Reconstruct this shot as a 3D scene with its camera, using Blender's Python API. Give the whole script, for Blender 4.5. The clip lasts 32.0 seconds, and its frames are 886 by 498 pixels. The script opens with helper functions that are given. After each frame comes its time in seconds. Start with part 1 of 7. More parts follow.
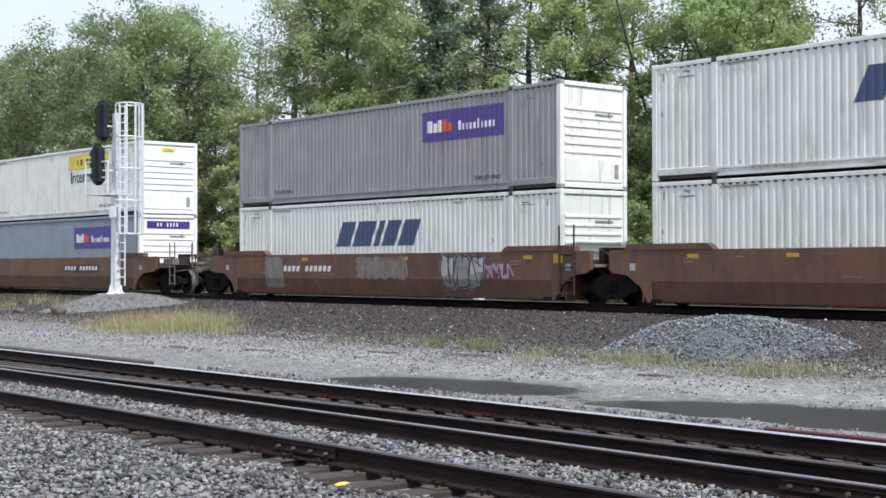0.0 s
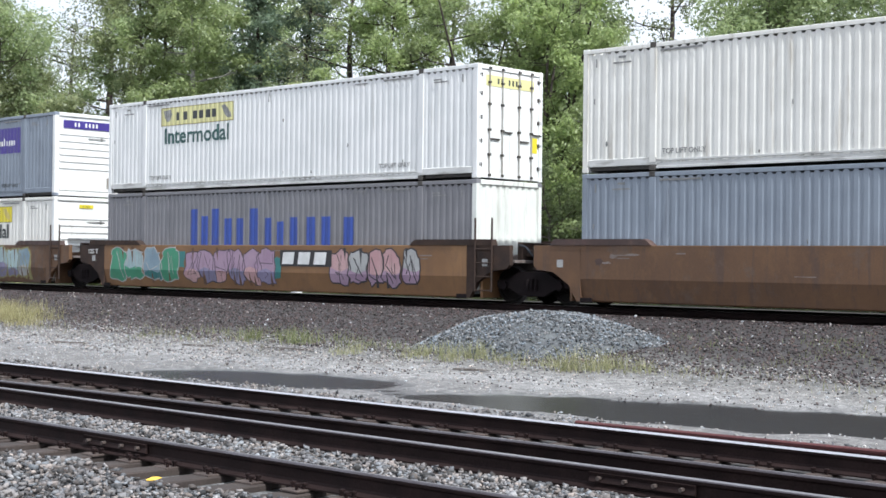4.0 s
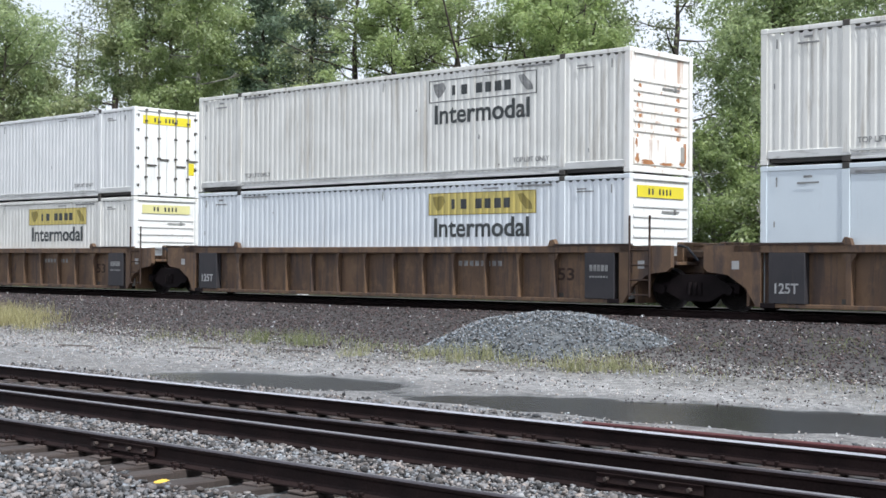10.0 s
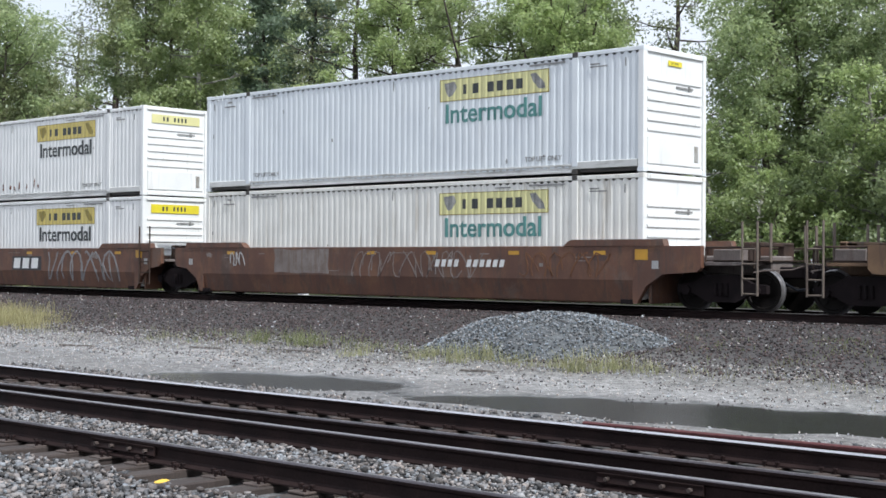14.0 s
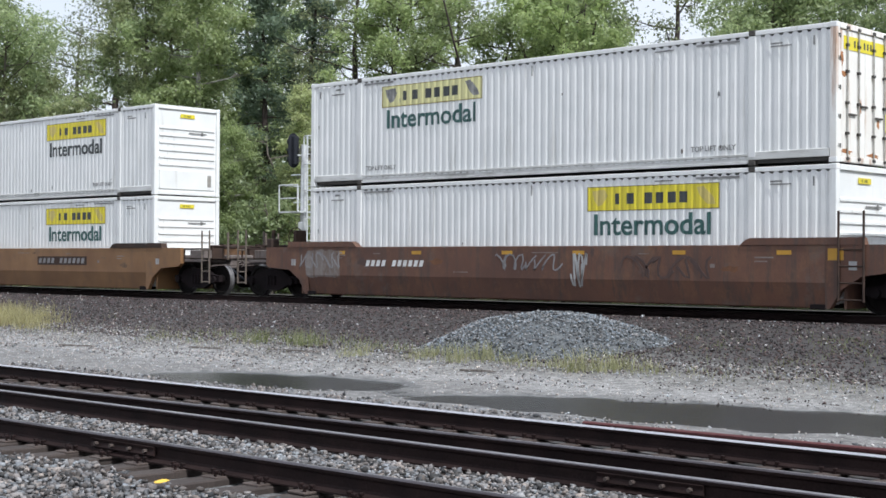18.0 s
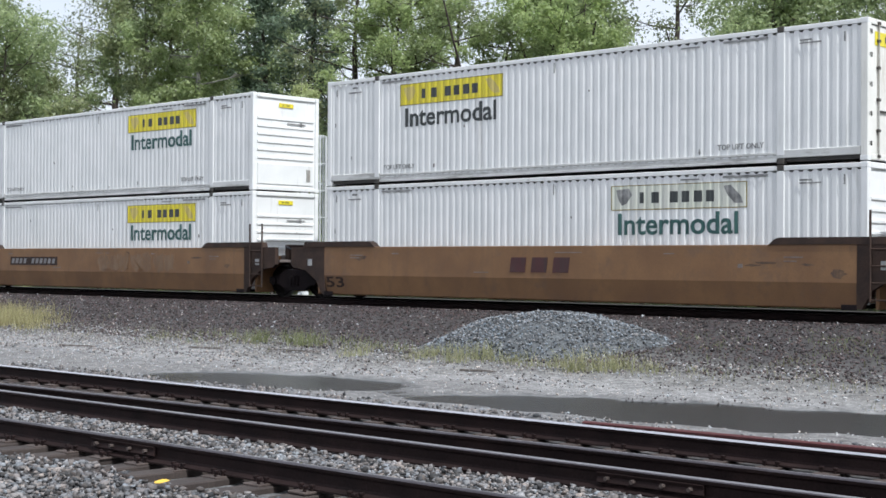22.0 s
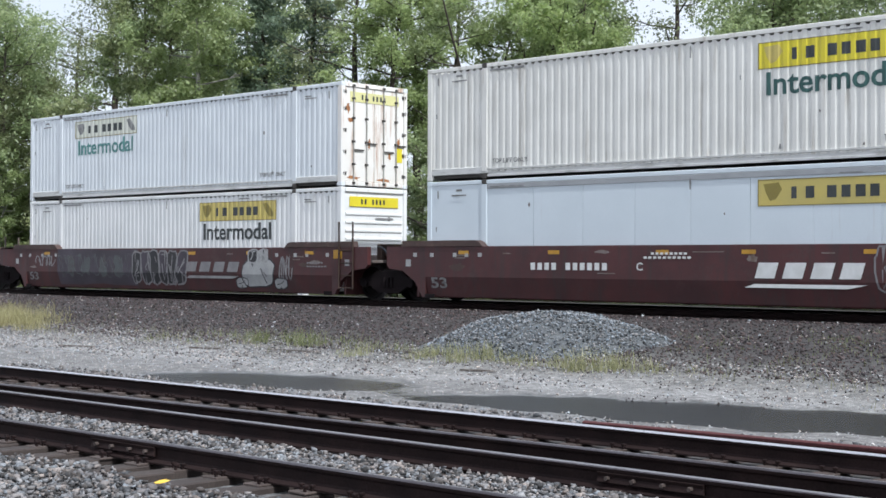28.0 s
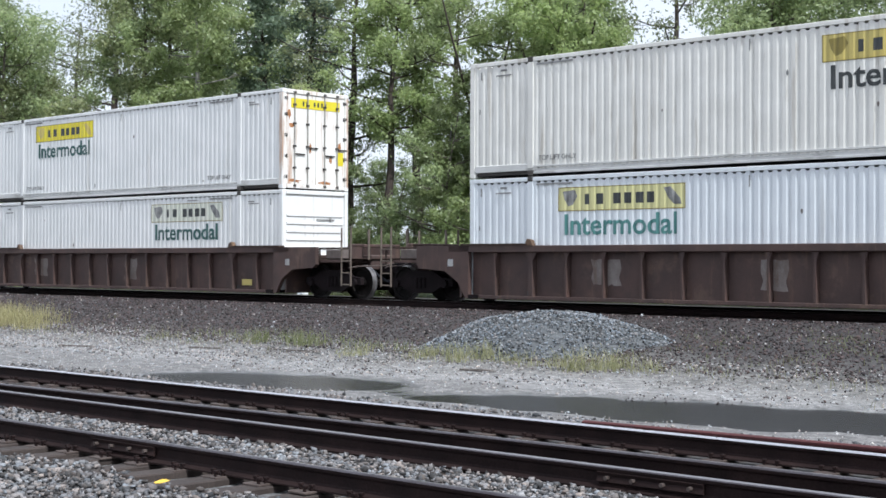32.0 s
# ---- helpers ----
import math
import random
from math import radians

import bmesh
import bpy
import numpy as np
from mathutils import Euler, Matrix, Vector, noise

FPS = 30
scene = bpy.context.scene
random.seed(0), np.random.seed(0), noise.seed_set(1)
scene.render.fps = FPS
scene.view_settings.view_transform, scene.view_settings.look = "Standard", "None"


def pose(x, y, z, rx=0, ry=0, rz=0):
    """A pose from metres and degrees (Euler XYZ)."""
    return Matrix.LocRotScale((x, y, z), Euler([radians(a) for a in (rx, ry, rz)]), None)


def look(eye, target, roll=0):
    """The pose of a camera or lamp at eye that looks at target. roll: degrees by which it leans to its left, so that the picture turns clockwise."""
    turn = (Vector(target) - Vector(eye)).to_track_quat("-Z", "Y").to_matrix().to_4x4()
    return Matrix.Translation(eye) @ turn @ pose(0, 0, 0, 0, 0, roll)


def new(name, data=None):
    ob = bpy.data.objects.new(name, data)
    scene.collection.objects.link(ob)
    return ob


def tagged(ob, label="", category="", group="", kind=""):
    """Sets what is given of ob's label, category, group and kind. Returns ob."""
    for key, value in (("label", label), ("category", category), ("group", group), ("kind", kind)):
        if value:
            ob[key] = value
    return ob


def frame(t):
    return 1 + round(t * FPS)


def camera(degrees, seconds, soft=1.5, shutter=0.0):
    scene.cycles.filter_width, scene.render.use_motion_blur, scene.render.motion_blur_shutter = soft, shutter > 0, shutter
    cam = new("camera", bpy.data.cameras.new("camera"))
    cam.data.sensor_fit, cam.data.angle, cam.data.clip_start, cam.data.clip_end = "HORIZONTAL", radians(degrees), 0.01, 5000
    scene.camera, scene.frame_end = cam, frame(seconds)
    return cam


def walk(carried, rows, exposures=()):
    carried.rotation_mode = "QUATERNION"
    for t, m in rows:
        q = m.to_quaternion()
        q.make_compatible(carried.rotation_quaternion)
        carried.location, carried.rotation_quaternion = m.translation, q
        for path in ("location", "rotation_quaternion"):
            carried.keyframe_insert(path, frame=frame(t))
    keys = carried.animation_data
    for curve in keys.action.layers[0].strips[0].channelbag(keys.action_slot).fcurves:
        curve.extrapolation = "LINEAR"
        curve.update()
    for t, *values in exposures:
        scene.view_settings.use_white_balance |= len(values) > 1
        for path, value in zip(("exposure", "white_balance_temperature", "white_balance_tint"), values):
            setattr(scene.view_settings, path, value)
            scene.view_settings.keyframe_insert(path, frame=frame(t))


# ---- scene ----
# ---------------------------------------------------------------- camera
cam = camera(34.44, 32.0, soft=1.62)
EYE = Vector((0.0, 0.0, 1.04))


def aim(yaw, pitch, roll):
    a, b = radians(yaw), radians(pitch)
    return look(EYE, EYE + Vector((math.sin(a) * math.cos(b), math.cos(a) * math.cos(b), math.sin(b))), roll)


# seconds, yaw, pitch, roll in degrees
PAN = [
    (0, -50.236, 0.690, -0.113),
    (0.5, -48.865, 0.585, -0.373),
    (1, -47.029, 0.575, 0.101),
    (1.5, -45.807, 0.554, 0.329),
    (2, -45.136, 0.529, 0.585),
    (2.5, -44.324, 0.482, 0.801),
    (3, -43.591, 0.453, 0.967),
    (3.5, -43.004, 0.439, 0.723),
    (5.5, -43.102, 0.577, 0.423),
    (6, -43.132, 0.575, 0.396),
    (7, -43.148, 0.554, 0.297),
    (8, -43.171, 0.535, 0.307),
    (9, -43.201, 0.532, 0.325),
    (10, -43.212, 0.525, 0.328),
    (12, -43.223, 0.517, 0.320),
    (14.5, -43.228, 0.530, 0.355),
    (17, -43.220, 0.525, 0.336),
    (20, -43.222, 0.519, 0.305),
    (25, -43.215, 0.521, 0.264),
    (29, -43.216, 0.514, 0.208),
    (32, -43.201, 0.503, 0.188),
]
# seconds, stops about the mean, kelvin
STOPS = [(0.0, -0.04, 5890), (1.0, -0.02, 5880), (3.0, 0.21, 5950), (8.0, 0.14, 5930), (10.0, 0.04, 5920), (14.0, -0.05, 5940), (20.0, -0.12, 5940), (24.0, -0.04, 5880), (25.2, 0.04, 5870), (28.0, -0.07, 5850), (29.0, -0.07, 5850), (30.5, 0.04, 5860), (32.0, 0.0, 5850)]
walk(cam, [(t, aim(y, p, r)) for t, y, p, r in PAN], [(t, 0.04 + v, k - 90, 10) for t, v, k in STOPS])

# ---------------------------------------------------------------- light
SUN_AZ, SUN_EL = 100.0, 52.5      # degrees from +y towards +x; above the horizon
world = bpy.data.worlds.new("sky")
scene.world = world
world.use_nodes = True
wn = world.node_tree.nodes
sky = wn.new("ShaderNodeTexSky")
sky.sky_type, sky.sun_disc = "NISHITA", False
sky.sun_elevation, sky.sun_rotation = radians(SUN_EL), radians(SUN_AZ)
sky.air_density, sky.dust_density, sky.ozone_density = 1.0, 2.0, 1.0
wn["Background"].inputs[1].default_value = 0.15
wl = world.node_tree.links
# broken bright cloud over the blue
wtc, wnoise, wmap, wmix = wn.new("ShaderNodeTexCoord"), wn.new("ShaderNodeTexNoise"), wn.new("ShaderNodeMapRange"), wn.new("ShaderNodeMix")
wnoise.inputs["Scale"].default_value, wnoise.inputs["Detail"].default_value = 2.6, 7
wmap.inputs[1].default_value, wmap.inputs[2].default_value, wmap.inputs[3].default_value, wmap.inputs[4].default_value = 0.30, 0.58, 0.78, 1.0
wmix.data_type = "RGBA"
wmix.inputs[7].default_value = (6.5, 6.6, 6.75, 1)
wl.new(wtc.outputs["Generated"], wnoise.inputs["Vector"])
wl.new(wnoise.outputs["Fac"], wmap.inputs[0])
wl.new(wmap.outputs[0], wmix.inputs[0])
wl.new(sky.outputs[0], wmix.inputs[6])
wl.new(wmix.outputs[2], wn["Background"].inputs[0])
sun = new("sun", bpy.data.lights.new("sun", "SUN"))
sun.data.energy, sun.data.angle, sun.data.color = 5.0, radians(0.8), (1.0, 0.95, 0.86)
toward = Vector((math.sin(radians(SUN_AZ)) * math.cos(radians(SUN_EL)), math.cos(radians(SUN_AZ)) * math.cos(radians(SUN_EL)), math.sin(radians(SUN_EL))))
sun.matrix_world = look(toward * 100, (0, 0, 0))


# ---------------------------------------------------------------- materials
def surf(name, c1, c2, scale=2.0, rough=0.6, metal=0.0, bump=0.15, grain=60.0, fine=0.25, streak=None, amount=0.5, streak_scale=(2.5, 2.5, 0.18), spread=0.12, shift=True, island=False, blotch=None, patina=None):
    """Two-scale procedural surface; streak adds stains drawn out along the object's height."""
    m = bpy.data.materials.new(name)
    m.use_nodes = True
    n, l = m.node_tree.nodes, m.node_tree.links
    b = n["Principled BSDF"]
    tc = n.new("ShaderNodeTexCoord")
    vec = tc.outputs["Object"]
    if shift:
        oi = n.new("ShaderNodeObjectInfo")
        mul = n.new("ShaderNodeMath"); mul.operation = "MULTIPLY"; mul.inputs[1].default_value = 53.0
        l.new(oi.outputs["Random"], mul.inputs[0])
        add = n.new("ShaderNodeVectorMath"); add.operation = "ADD"
        l.new(vec, add.inputs[0]); l.new(mul.outputs[0], add.inputs[1])
        vec = add.outputs[0]
    big = n.new("ShaderNodeTexNoise"); big.inputs["Scale"].default_value = scale; big.inputs["Detail"].default_value = 5
    l.new(vec, big.inputs["Vector"])
    ramp = n.new("ShaderNodeValToRGB")
    ramp.color_ramp.elements[0].position, ramp.color_ramp.elements[1].position = 0.32, 0.68
    ramp.color_ramp.elements[0].color, ramp.color_ramp.elements[1].color = (*c1, 1), (*c2, 1)
    l.new(big.outputs["Fac"], ramp.inputs[0])
    col = ramp.outputs[0]
    if streak:
        mp = n.new("ShaderNodeMapping"); mp.inputs["Scale"].default_value = streak_scale
        l.new(vec, mp.inputs[0])
        st = n.new("ShaderNodeTexNoise"); st.inputs["Scale"].default_value = 1.6; st.inputs["Detail"].default_value = 6; st.inputs["Roughness"].default_value = 0.7
        l.new(mp.outputs[0], st.inputs["Vector"])
        mr = n.new("ShaderNodeMapRange"); mr.inputs[1].default_value = 0.66 - amount * 0.3; mr.inputs[2].default_value = 0.66 - amount * 0.3 + spread
        l.new(st.outputs["Fac"], mr.inputs[0])
        mx = n.new("ShaderNodeMix"); mx.data_type = "RGBA"
        mul2 = n.new("ShaderNodeMath"); mul2.operation = "MULTIPLY"; mul2.inputs[1].default_value = min(1.0, 0.35 + amount)
        l.new(mr.outputs[0], mul2.inputs[0]); l.new(mul2.outputs[0], mx.inputs[0])
        l.new(col, mx.inputs[6]); mx.inputs[7].default_value = (*streak, 1)
        col = mx.outputs[2]
    if blotch:
        bn = n.new("ShaderNodeTexNoise"); bn.inputs["Scale"].default_value = 1.1; bn.inputs["Detail"].default_value = 9; bn.inputs["Roughness"].default_value = 0.72
        l.new(vec, bn.inputs["Vector"])
        br = n.new("ShaderNodeMapRange"); br.inputs[1].default_value, br.inputs[2].default_value, br.inputs[4].default_value = 0.56, 0.64, 0.62
        l.new(bn.outputs["Fac"], br.inputs[0])
        bx = n.new("ShaderNodeMix"); bx.data_type = "RGBA"
        l.new(br.outputs[0], bx.inputs[0]); l.new(col, bx.inputs[6]); bx.inputs[7].default_value = (*blotch, 1)
        col = bx.outputs[2]
    if patina:
        pm = n.new("ShaderNodeMapping"); pm.inputs["Scale"].default_value = (0.7, 1.0, 0.45)
        l.new(vec, pm.inputs[0])
        pn = n.new("ShaderNodeTexNoise"); pn.inputs["Scale"].default_value = 3.4; pn.inputs["Detail"].default_value = 10; pn.inputs["Roughness"].default_value = 0.74
        l.new(pm.outputs[0], pn.inputs["Vector"])
        pr = n.new("ShaderNodeMapRange"); pr.inputs[1].default_value, pr.inputs[2].default_value, pr.inputs[4].default_value = 0.50, 0.66, 0.75
        l.new(pn.outputs["Fac"], pr.inputs[0])
        px = n.new("ShaderNodeMix"); px.data_type = "RGBA"
        l.new(pr.outputs[0], px.inputs[0]); l.new(col, px.inputs[6]); px.inputs[7].default_value = (*patina, 1)
        col = px.outputs[2]
    gr = n.new("ShaderNodeTexNoise"); gr.inputs["Scale"].default_value = grain; gr.inputs["Detail"].default_value = 3
    l.new(vec, gr.inputs["Vector"])
    mr2 = n.new("ShaderNodeMapRange"); mr2.inputs[1].default_value, mr2.inputs[2].default_value = 0.25, 0.75
    mr2.inputs[3].default_value, mr2.inputs[4].default_value = 1 - fine, 1 + fine
    l.new(gr.outputs["Fac"], mr2.inputs[0])
    val = mr2.outputs[0]
    if island:
        geo = n.new("ShaderNodeNewGeometry")
        mr3 = n.new("ShaderNodeMapRange"); mr3.inputs[3].default_value, mr3.inputs[4].default_value = 1 - island, 1 + island
        l.new(geo.outputs["Random Per Island"], mr3.inputs[0])
        mm = n.new("ShaderNodeMath"); mm.operation = "MULTIPLY"
        l.new(val, mm.inputs[0]); l.new(mr3.outputs[0], mm.inputs[1])
        val = mm.outputs[0]
        wn_ = n.new("ShaderNodeTexWhiteNoise"); wn_.noise_dimensions = "1D"
        l.new(geo.outputs["Random Per Island"], wn_.inputs["W"])
        hue = n.new("ShaderNodeValToRGB")
        hue.color_ramp.elements[0].color, hue.color_ramp.elements[1].color = (1.12, 0.98, 0.90, 1), (0.90, 0.99, 1.10, 1)
        l.new(wn_.outputs["Value"], hue.inputs[0])
        tint = n.new("ShaderNodeVectorMath"); tint.operation = "MULTIPLY"
        l.new(col, tint.inputs[0]); l.new(hue.outputs[0], tint.inputs[1])
        col = tint.outputs[0]
    sc = n.new("ShaderNodeVectorMath"); sc.operation = "SCALE"
    l.new(col, sc.inputs[0]); l.new(val, sc.inputs["Scale"])
    l.new(sc.outputs[0], b.inputs["Base Color"])
    rr = n.new("ShaderNodeMapRange"); rr.inputs[3].default_value, rr.inputs[4].default_value = max(0.03, rough - 0.12), min(1, rough + 0.12)
    l.new(big.outputs["Fac"], rr.inputs[0]); l.new(rr.outputs[0], b.inputs["Roughness"])
    b.inputs["Metallic"].default_value = metal
    if bump:
        bp = n.new("ShaderNodeBump"); bp.inputs["Strength"].default_value = bump; bp.inputs["Distance"].default_value = 0.01
        l.new(gr.outputs["Fac"], bp.inputs["Height"]); l.new(bp.outputs[0], b.inputs["Normal"])
    return m


def leafy(name, c1, c2, c3):
    """Leaves: diffuse with some light let through, each leaf a shade of its own."""
    m = bpy.data.materials.new(name)
    m.use_nodes = True
    n, l = m.node_tree.nodes, m.node_tree.links
    n.remove(n["Principled BSDF"])
    geo = n.new("ShaderNodeNewGeometry")
    ramp = n.new("ShaderNodeValToRGB")
    ramp.color_ramp.elements[0].color, ramp.color_ramp.elements[1].color = (*c1, 1), (*c3, 1)
    e = ramp.color_ramp.elements.new(0.55); e.color = (*c2, 1)
    l.new(geo.outputs["Random Per Island"], ramp.inputs[0])
    d, t, g = n.new("ShaderNodeBsdfDiffuse"), n.new("ShaderNodeBsdfTranslucent"), n.new("ShaderNodeBsdfGlossy")
    g.inputs["Roughness"].default_value = 0.45
    m1, m2 = n.new("ShaderNodeMixShader"), n.new("ShaderNodeMixShader")
    m1.inputs[0].default_value, m2.inputs[0].default_value = 0.57, 0.04
    oi = n.new("ShaderNodeObjectInfo")
    tone = n.new("ShaderNodeMapRange"); tone.inputs[3].default_value, tone.inputs[4].default_value = 0.74, 1.3
    l.new(oi.outputs["Random"], tone.inputs[0])
    own = n.new("ShaderNodeVectorMath"); own.operation = "SCALE"
    l.new(ramp.outputs[0], own.inputs[0]); l.new(tone.outputs[0], own.inputs["Scale"])
    l.new(own.outputs[0], d.inputs[0]); l.new(own.outputs[0], t.inputs[0])
    l.new(d.outputs[0], m1.inputs[1]); l.new(t.outputs[0], m1.inputs[2])
    l.new(m1.outputs[0], m2.inputs[1]); l.new(g.outputs[0], m2.inputs[2])
    l.new(m2.outputs[0], n["Material Output"].inputs[0])
    return m


M = {
    "white": surf("white_paint", (0.78, 0.78, 0.77), (0.70, 0.71, 0.70), 1.2, 0.45, bump=0.05, fine=0.05, streak=(0.50, 0.49, 0.46), amount=0.28),
    "white_cool": surf("cool_white_paint", (0.72, 0.755, 0.775), (0.65, 0.685, 0.715), 1.2, 0.42, bump=0.05, fine=0.05, streak=(0.50, 0.51, 0.51), amount=0.26),
    "white_rail": surf("road_grimed_white_rail", (0.66, 0.66, 0.64), (0.54, 0.54, 0.52), 1.6, 0.55, bump=0.05, fine=0.08, streak=(0.28, 0.27, 0.25), amount=0.45, streak_scale=(0.5, 2.5, 2.5)),
    "white_warm": surf("old_white_paint", (0.76, 0.75, 0.705), (0.67, 0.66, 0.615), 1.5, 0.5, bump=0.05, fine=0.06, streak=(0.42, 0.38, 0.32), amount=0.36),
    "white_clean": surf("smooth_white_panel", (0.65, 0.71, 0.75), (0.61, 0.67, 0.71), 0.8, 0.35, bump=0.02, fine=0.03, streak=(0.5, 0.5, 0.5), amount=0.15),
    "white_rust": surf("rust_stained_white_paint", (0.77, 0.76, 0.73), (0.72, 0.69, 0.64), 1.6, 0.5, bump=0.05, fine=0.06, streak=(0.36, 0.17, 0.07), amount=0.40, spread=0.12),
    "cream_white": surf("cream_white_paint", (0.72, 0.73, 0.69), (0.62, 0.64, 0.60), 1.3, 0.5, bump=0.05, fine=0.06, streak=(0.40, 0.40, 0.36), amount=0.38),
    "blue_grey": surf("blue_grey_paint", (0.235, 0.27, 0.32), (0.20, 0.23, 0.275), 1.2, 0.5, bump=0.05, fine=0.06, streak=(0.12, 0.13, 0.15), amount=0.3),
    "mid_grey": surf("dull_grey_paint", (0.29, 0.29, 0.295), (0.245, 0.245, 0.25), 1.3, 0.55, bump=0.05, fine=0.07, streak=(0.12, 0.12, 0.125), amount=0.35),
    "dark_grey": surf("slate_grey_paint", (0.20, 0.198, 0.212), (0.165, 0.163, 0.176), 1.3, 0.5, bump=0.05, fine=0.07, streak=(0.09, 0.09, 0.1), amount=0.3),
    "casting": surf("dark_cast_steel", (0.05, 0.048, 0.045), (0.09, 0.08, 0.07), 6, 0.7, 0.3, fine=0.3),
    "bar_steel": surf("galvanised_bar", (0.45, 0.44, 0.42), (0.32, 0.29, 0.25), 5, 0.45, 0.4, fine=0.2),
    "yellow": surf("yellow_decal", (0.70, 0.60, 0.025), (0.62, 0.52, 0.03), 1.5, 0.45, bump=0, fine=0.05),
    "yellow_dull": surf("faded_yellow_decal", (0.56, 0.45, 0.12), (0.48, 0.40, 0.13), 1.5, 0.5, bump=0, fine=0.08),
    "yellow_pale": surf("bleached_yellow_decal", (0.66, 0.63, 0.30), (0.60, 0.57, 0.28), 1.5, 0.5, bump=0, fine=0.08),
    "yellow_grey": surf("nearly_white_decal", (0.58, 0.60, 0.50), (0.62, 0.62, 0.56), 1.5, 0.5, bump=0, fine=0.08),
    "yellow_edge": surf("olive_decal_edge", (0.25, 0.20, 0.04), (0.20, 0.16, 0.04), 2, 0.5, bump=0, fine=0.08),
    "ink": surf("black_lettering", (0.025, 0.03, 0.03), (0.05, 0.055, 0.055), 3, 0.5, bump=0, fine=0.1),
    "ink_green": surf("dark_green_lettering", (0.02, 0.07, 0.065), (0.035, 0.10, 0.09), 3, 0.5, bump=0, fine=0.1),
    "ink_teal": surf("faded_teal_lettering", (0.06, 0.19, 0.18), (0.10, 0.25, 0.23), 3, 0.5, bump=0, fine=0.1),
    "ink_faint": surf("worn_grey_lettering", (0.13, 0.13, 0.13), (0.30, 0.30, 0.29), 6, 0.6, bump=0, fine=0.2),
    "navy": surf("navy_lettering", (0.03, 0.05, 0.12), (0.045, 0.07, 0.15), 3, 0.5, bump=0, fine=0.1),
    "blue": surf("bright_blue_lettering", (0.028, 0.06, 0.28), (0.035, 0.075, 0.33), 3, 0.5, bump=0, fine=0.1),
    "purple": surf("deep_purple_decal", (0.045, 0.03, 0.19), (0.06, 0.04, 0.24), 1.5, 0.4, bump=0, fine=0.05),
    "orange_red": surf("orange_red_decal", (0.60, 0.07, 0.03), (0.5, 0.06, 0.03), 2, 0.45, bump=0, fine=0.05),
    "white_ink": surf("white_lettering", (0.74, 0.74, 0.73), (0.6, 0.6, 0.58), 4, 0.5, bump=0, fine=0.1),
    "car_red": surf("oxide_red_car_paint", (0.132, 0.060, 0.036), (0.088, 0.042, 0.029), 0.9, 0.65, fine=0.15, streak=(0.065, 0.042, 0.034), amount=0.5, blotch=(0.12, 0.085, 0.066), patina=(0.165, 0.082, 0.042)),
    "car_tan": surf("ochre_car_paint", (0.235, 0.125, 0.052), (0.17, 0.088, 0.040), 0.8, 0.65, fine=0.15, streak=(0.12, 0.07, 0.042), amount=0.34, spread=0.25, blotch=(0.15, 0.09, 0.055), patina=(0.16, 0.088, 0.046)),
    "car_brown": surf("orange_brown_car_paint", (0.138, 0.072, 0.034), (0.098, 0.052, 0.028), 0.8, 0.65, fine=0.15, streak=(0.08, 0.048, 0.035), amount=0.48, blotch=(0.115, 0.08, 0.06), patina=(0.155, 0.082, 0.037)),
    "car_rib": surf("weathered_ochre_paint", (0.150, 0.088, 0.047), (0.095, 0.058, 0.036), 1.0, 0.7, fine=0.2, streak=(0.06, 0.04, 0.033), amount=0.58, blotch=(0.075, 0.045, 0.037), patina=(0.19, 0.115, 0.06)),
    "car_dark": surf("dark_brown_car_paint", (0.082, 0.047, 0.039), (0.056, 0.035, 0.031), 1.0, 0.7, fine=0.2, streak=(0.13, 0.08, 0.055), amount=0.34, blotch=(0.13, 0.085, 0.062), patina=(0.045, 0.03, 0.028)),
    "car_maroon": surf("maroon_car_paint", (0.078, 0.021, 0.021), (0.05, 0.017, 0.018), 0.9, 0.6, fine=0.15, streak=(0.045, 0.026, 0.025), amount=0.46, blotch=(0.065, 0.034, 0.033), patina=(0.045, 0.022, 0.022)),
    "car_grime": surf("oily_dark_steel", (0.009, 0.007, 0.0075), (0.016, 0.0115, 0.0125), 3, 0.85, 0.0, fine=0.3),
    "steel_dark": surf("brown_black_steel", (0.045, 0.034, 0.030), (0.075, 0.05, 0.04), 3, 0.7, 0.3, fine=0.3),
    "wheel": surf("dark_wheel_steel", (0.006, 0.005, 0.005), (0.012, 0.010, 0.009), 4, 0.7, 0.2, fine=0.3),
    "tread": surf("worn_tread", (0.28, 0.27, 0.27), (0.2, 0.19, 0.19), 6, 0.4, 0.7, fine=0.15),
    "post_paint": surf("dusty_tan_post_paint", (0.15, 0.12, 0.095), (0.10, 0.08, 0.065), 4, 0.7, fine=0.25, streak=(0.07, 0.05, 0.04), amount=0.4),
    "dust_grey": surf("dust_grey_deck_paint", (0.17, 0.145, 0.135), (0.11, 0.09, 0.083), 3, 0.75, fine=0.25, streak=(0.09, 0.065, 0.055), amount=0.45),
    "reflector": surf("amber_reflector", (0.50, 0.27, 0.02), (0.42, 0.22, 0.02), 4, 0.4, bump=0, fine=0.1),
    "grey_patch": surf("grey_overpaint", (0.21, 0.18, 0.165), (0.15, 0.12, 0.105), 2, 0.7, bump=0, fine=0.25, streak=(0.12, 0.075, 0.055), amount=0.5, patina=(0.26, 0.235, 0.22)),
    "black_patch": surf("black_panel_paint", (0.016, 0.016, 0.02), (0.035, 0.032, 0.034), 2, 0.6, bump=0, fine=0.2),
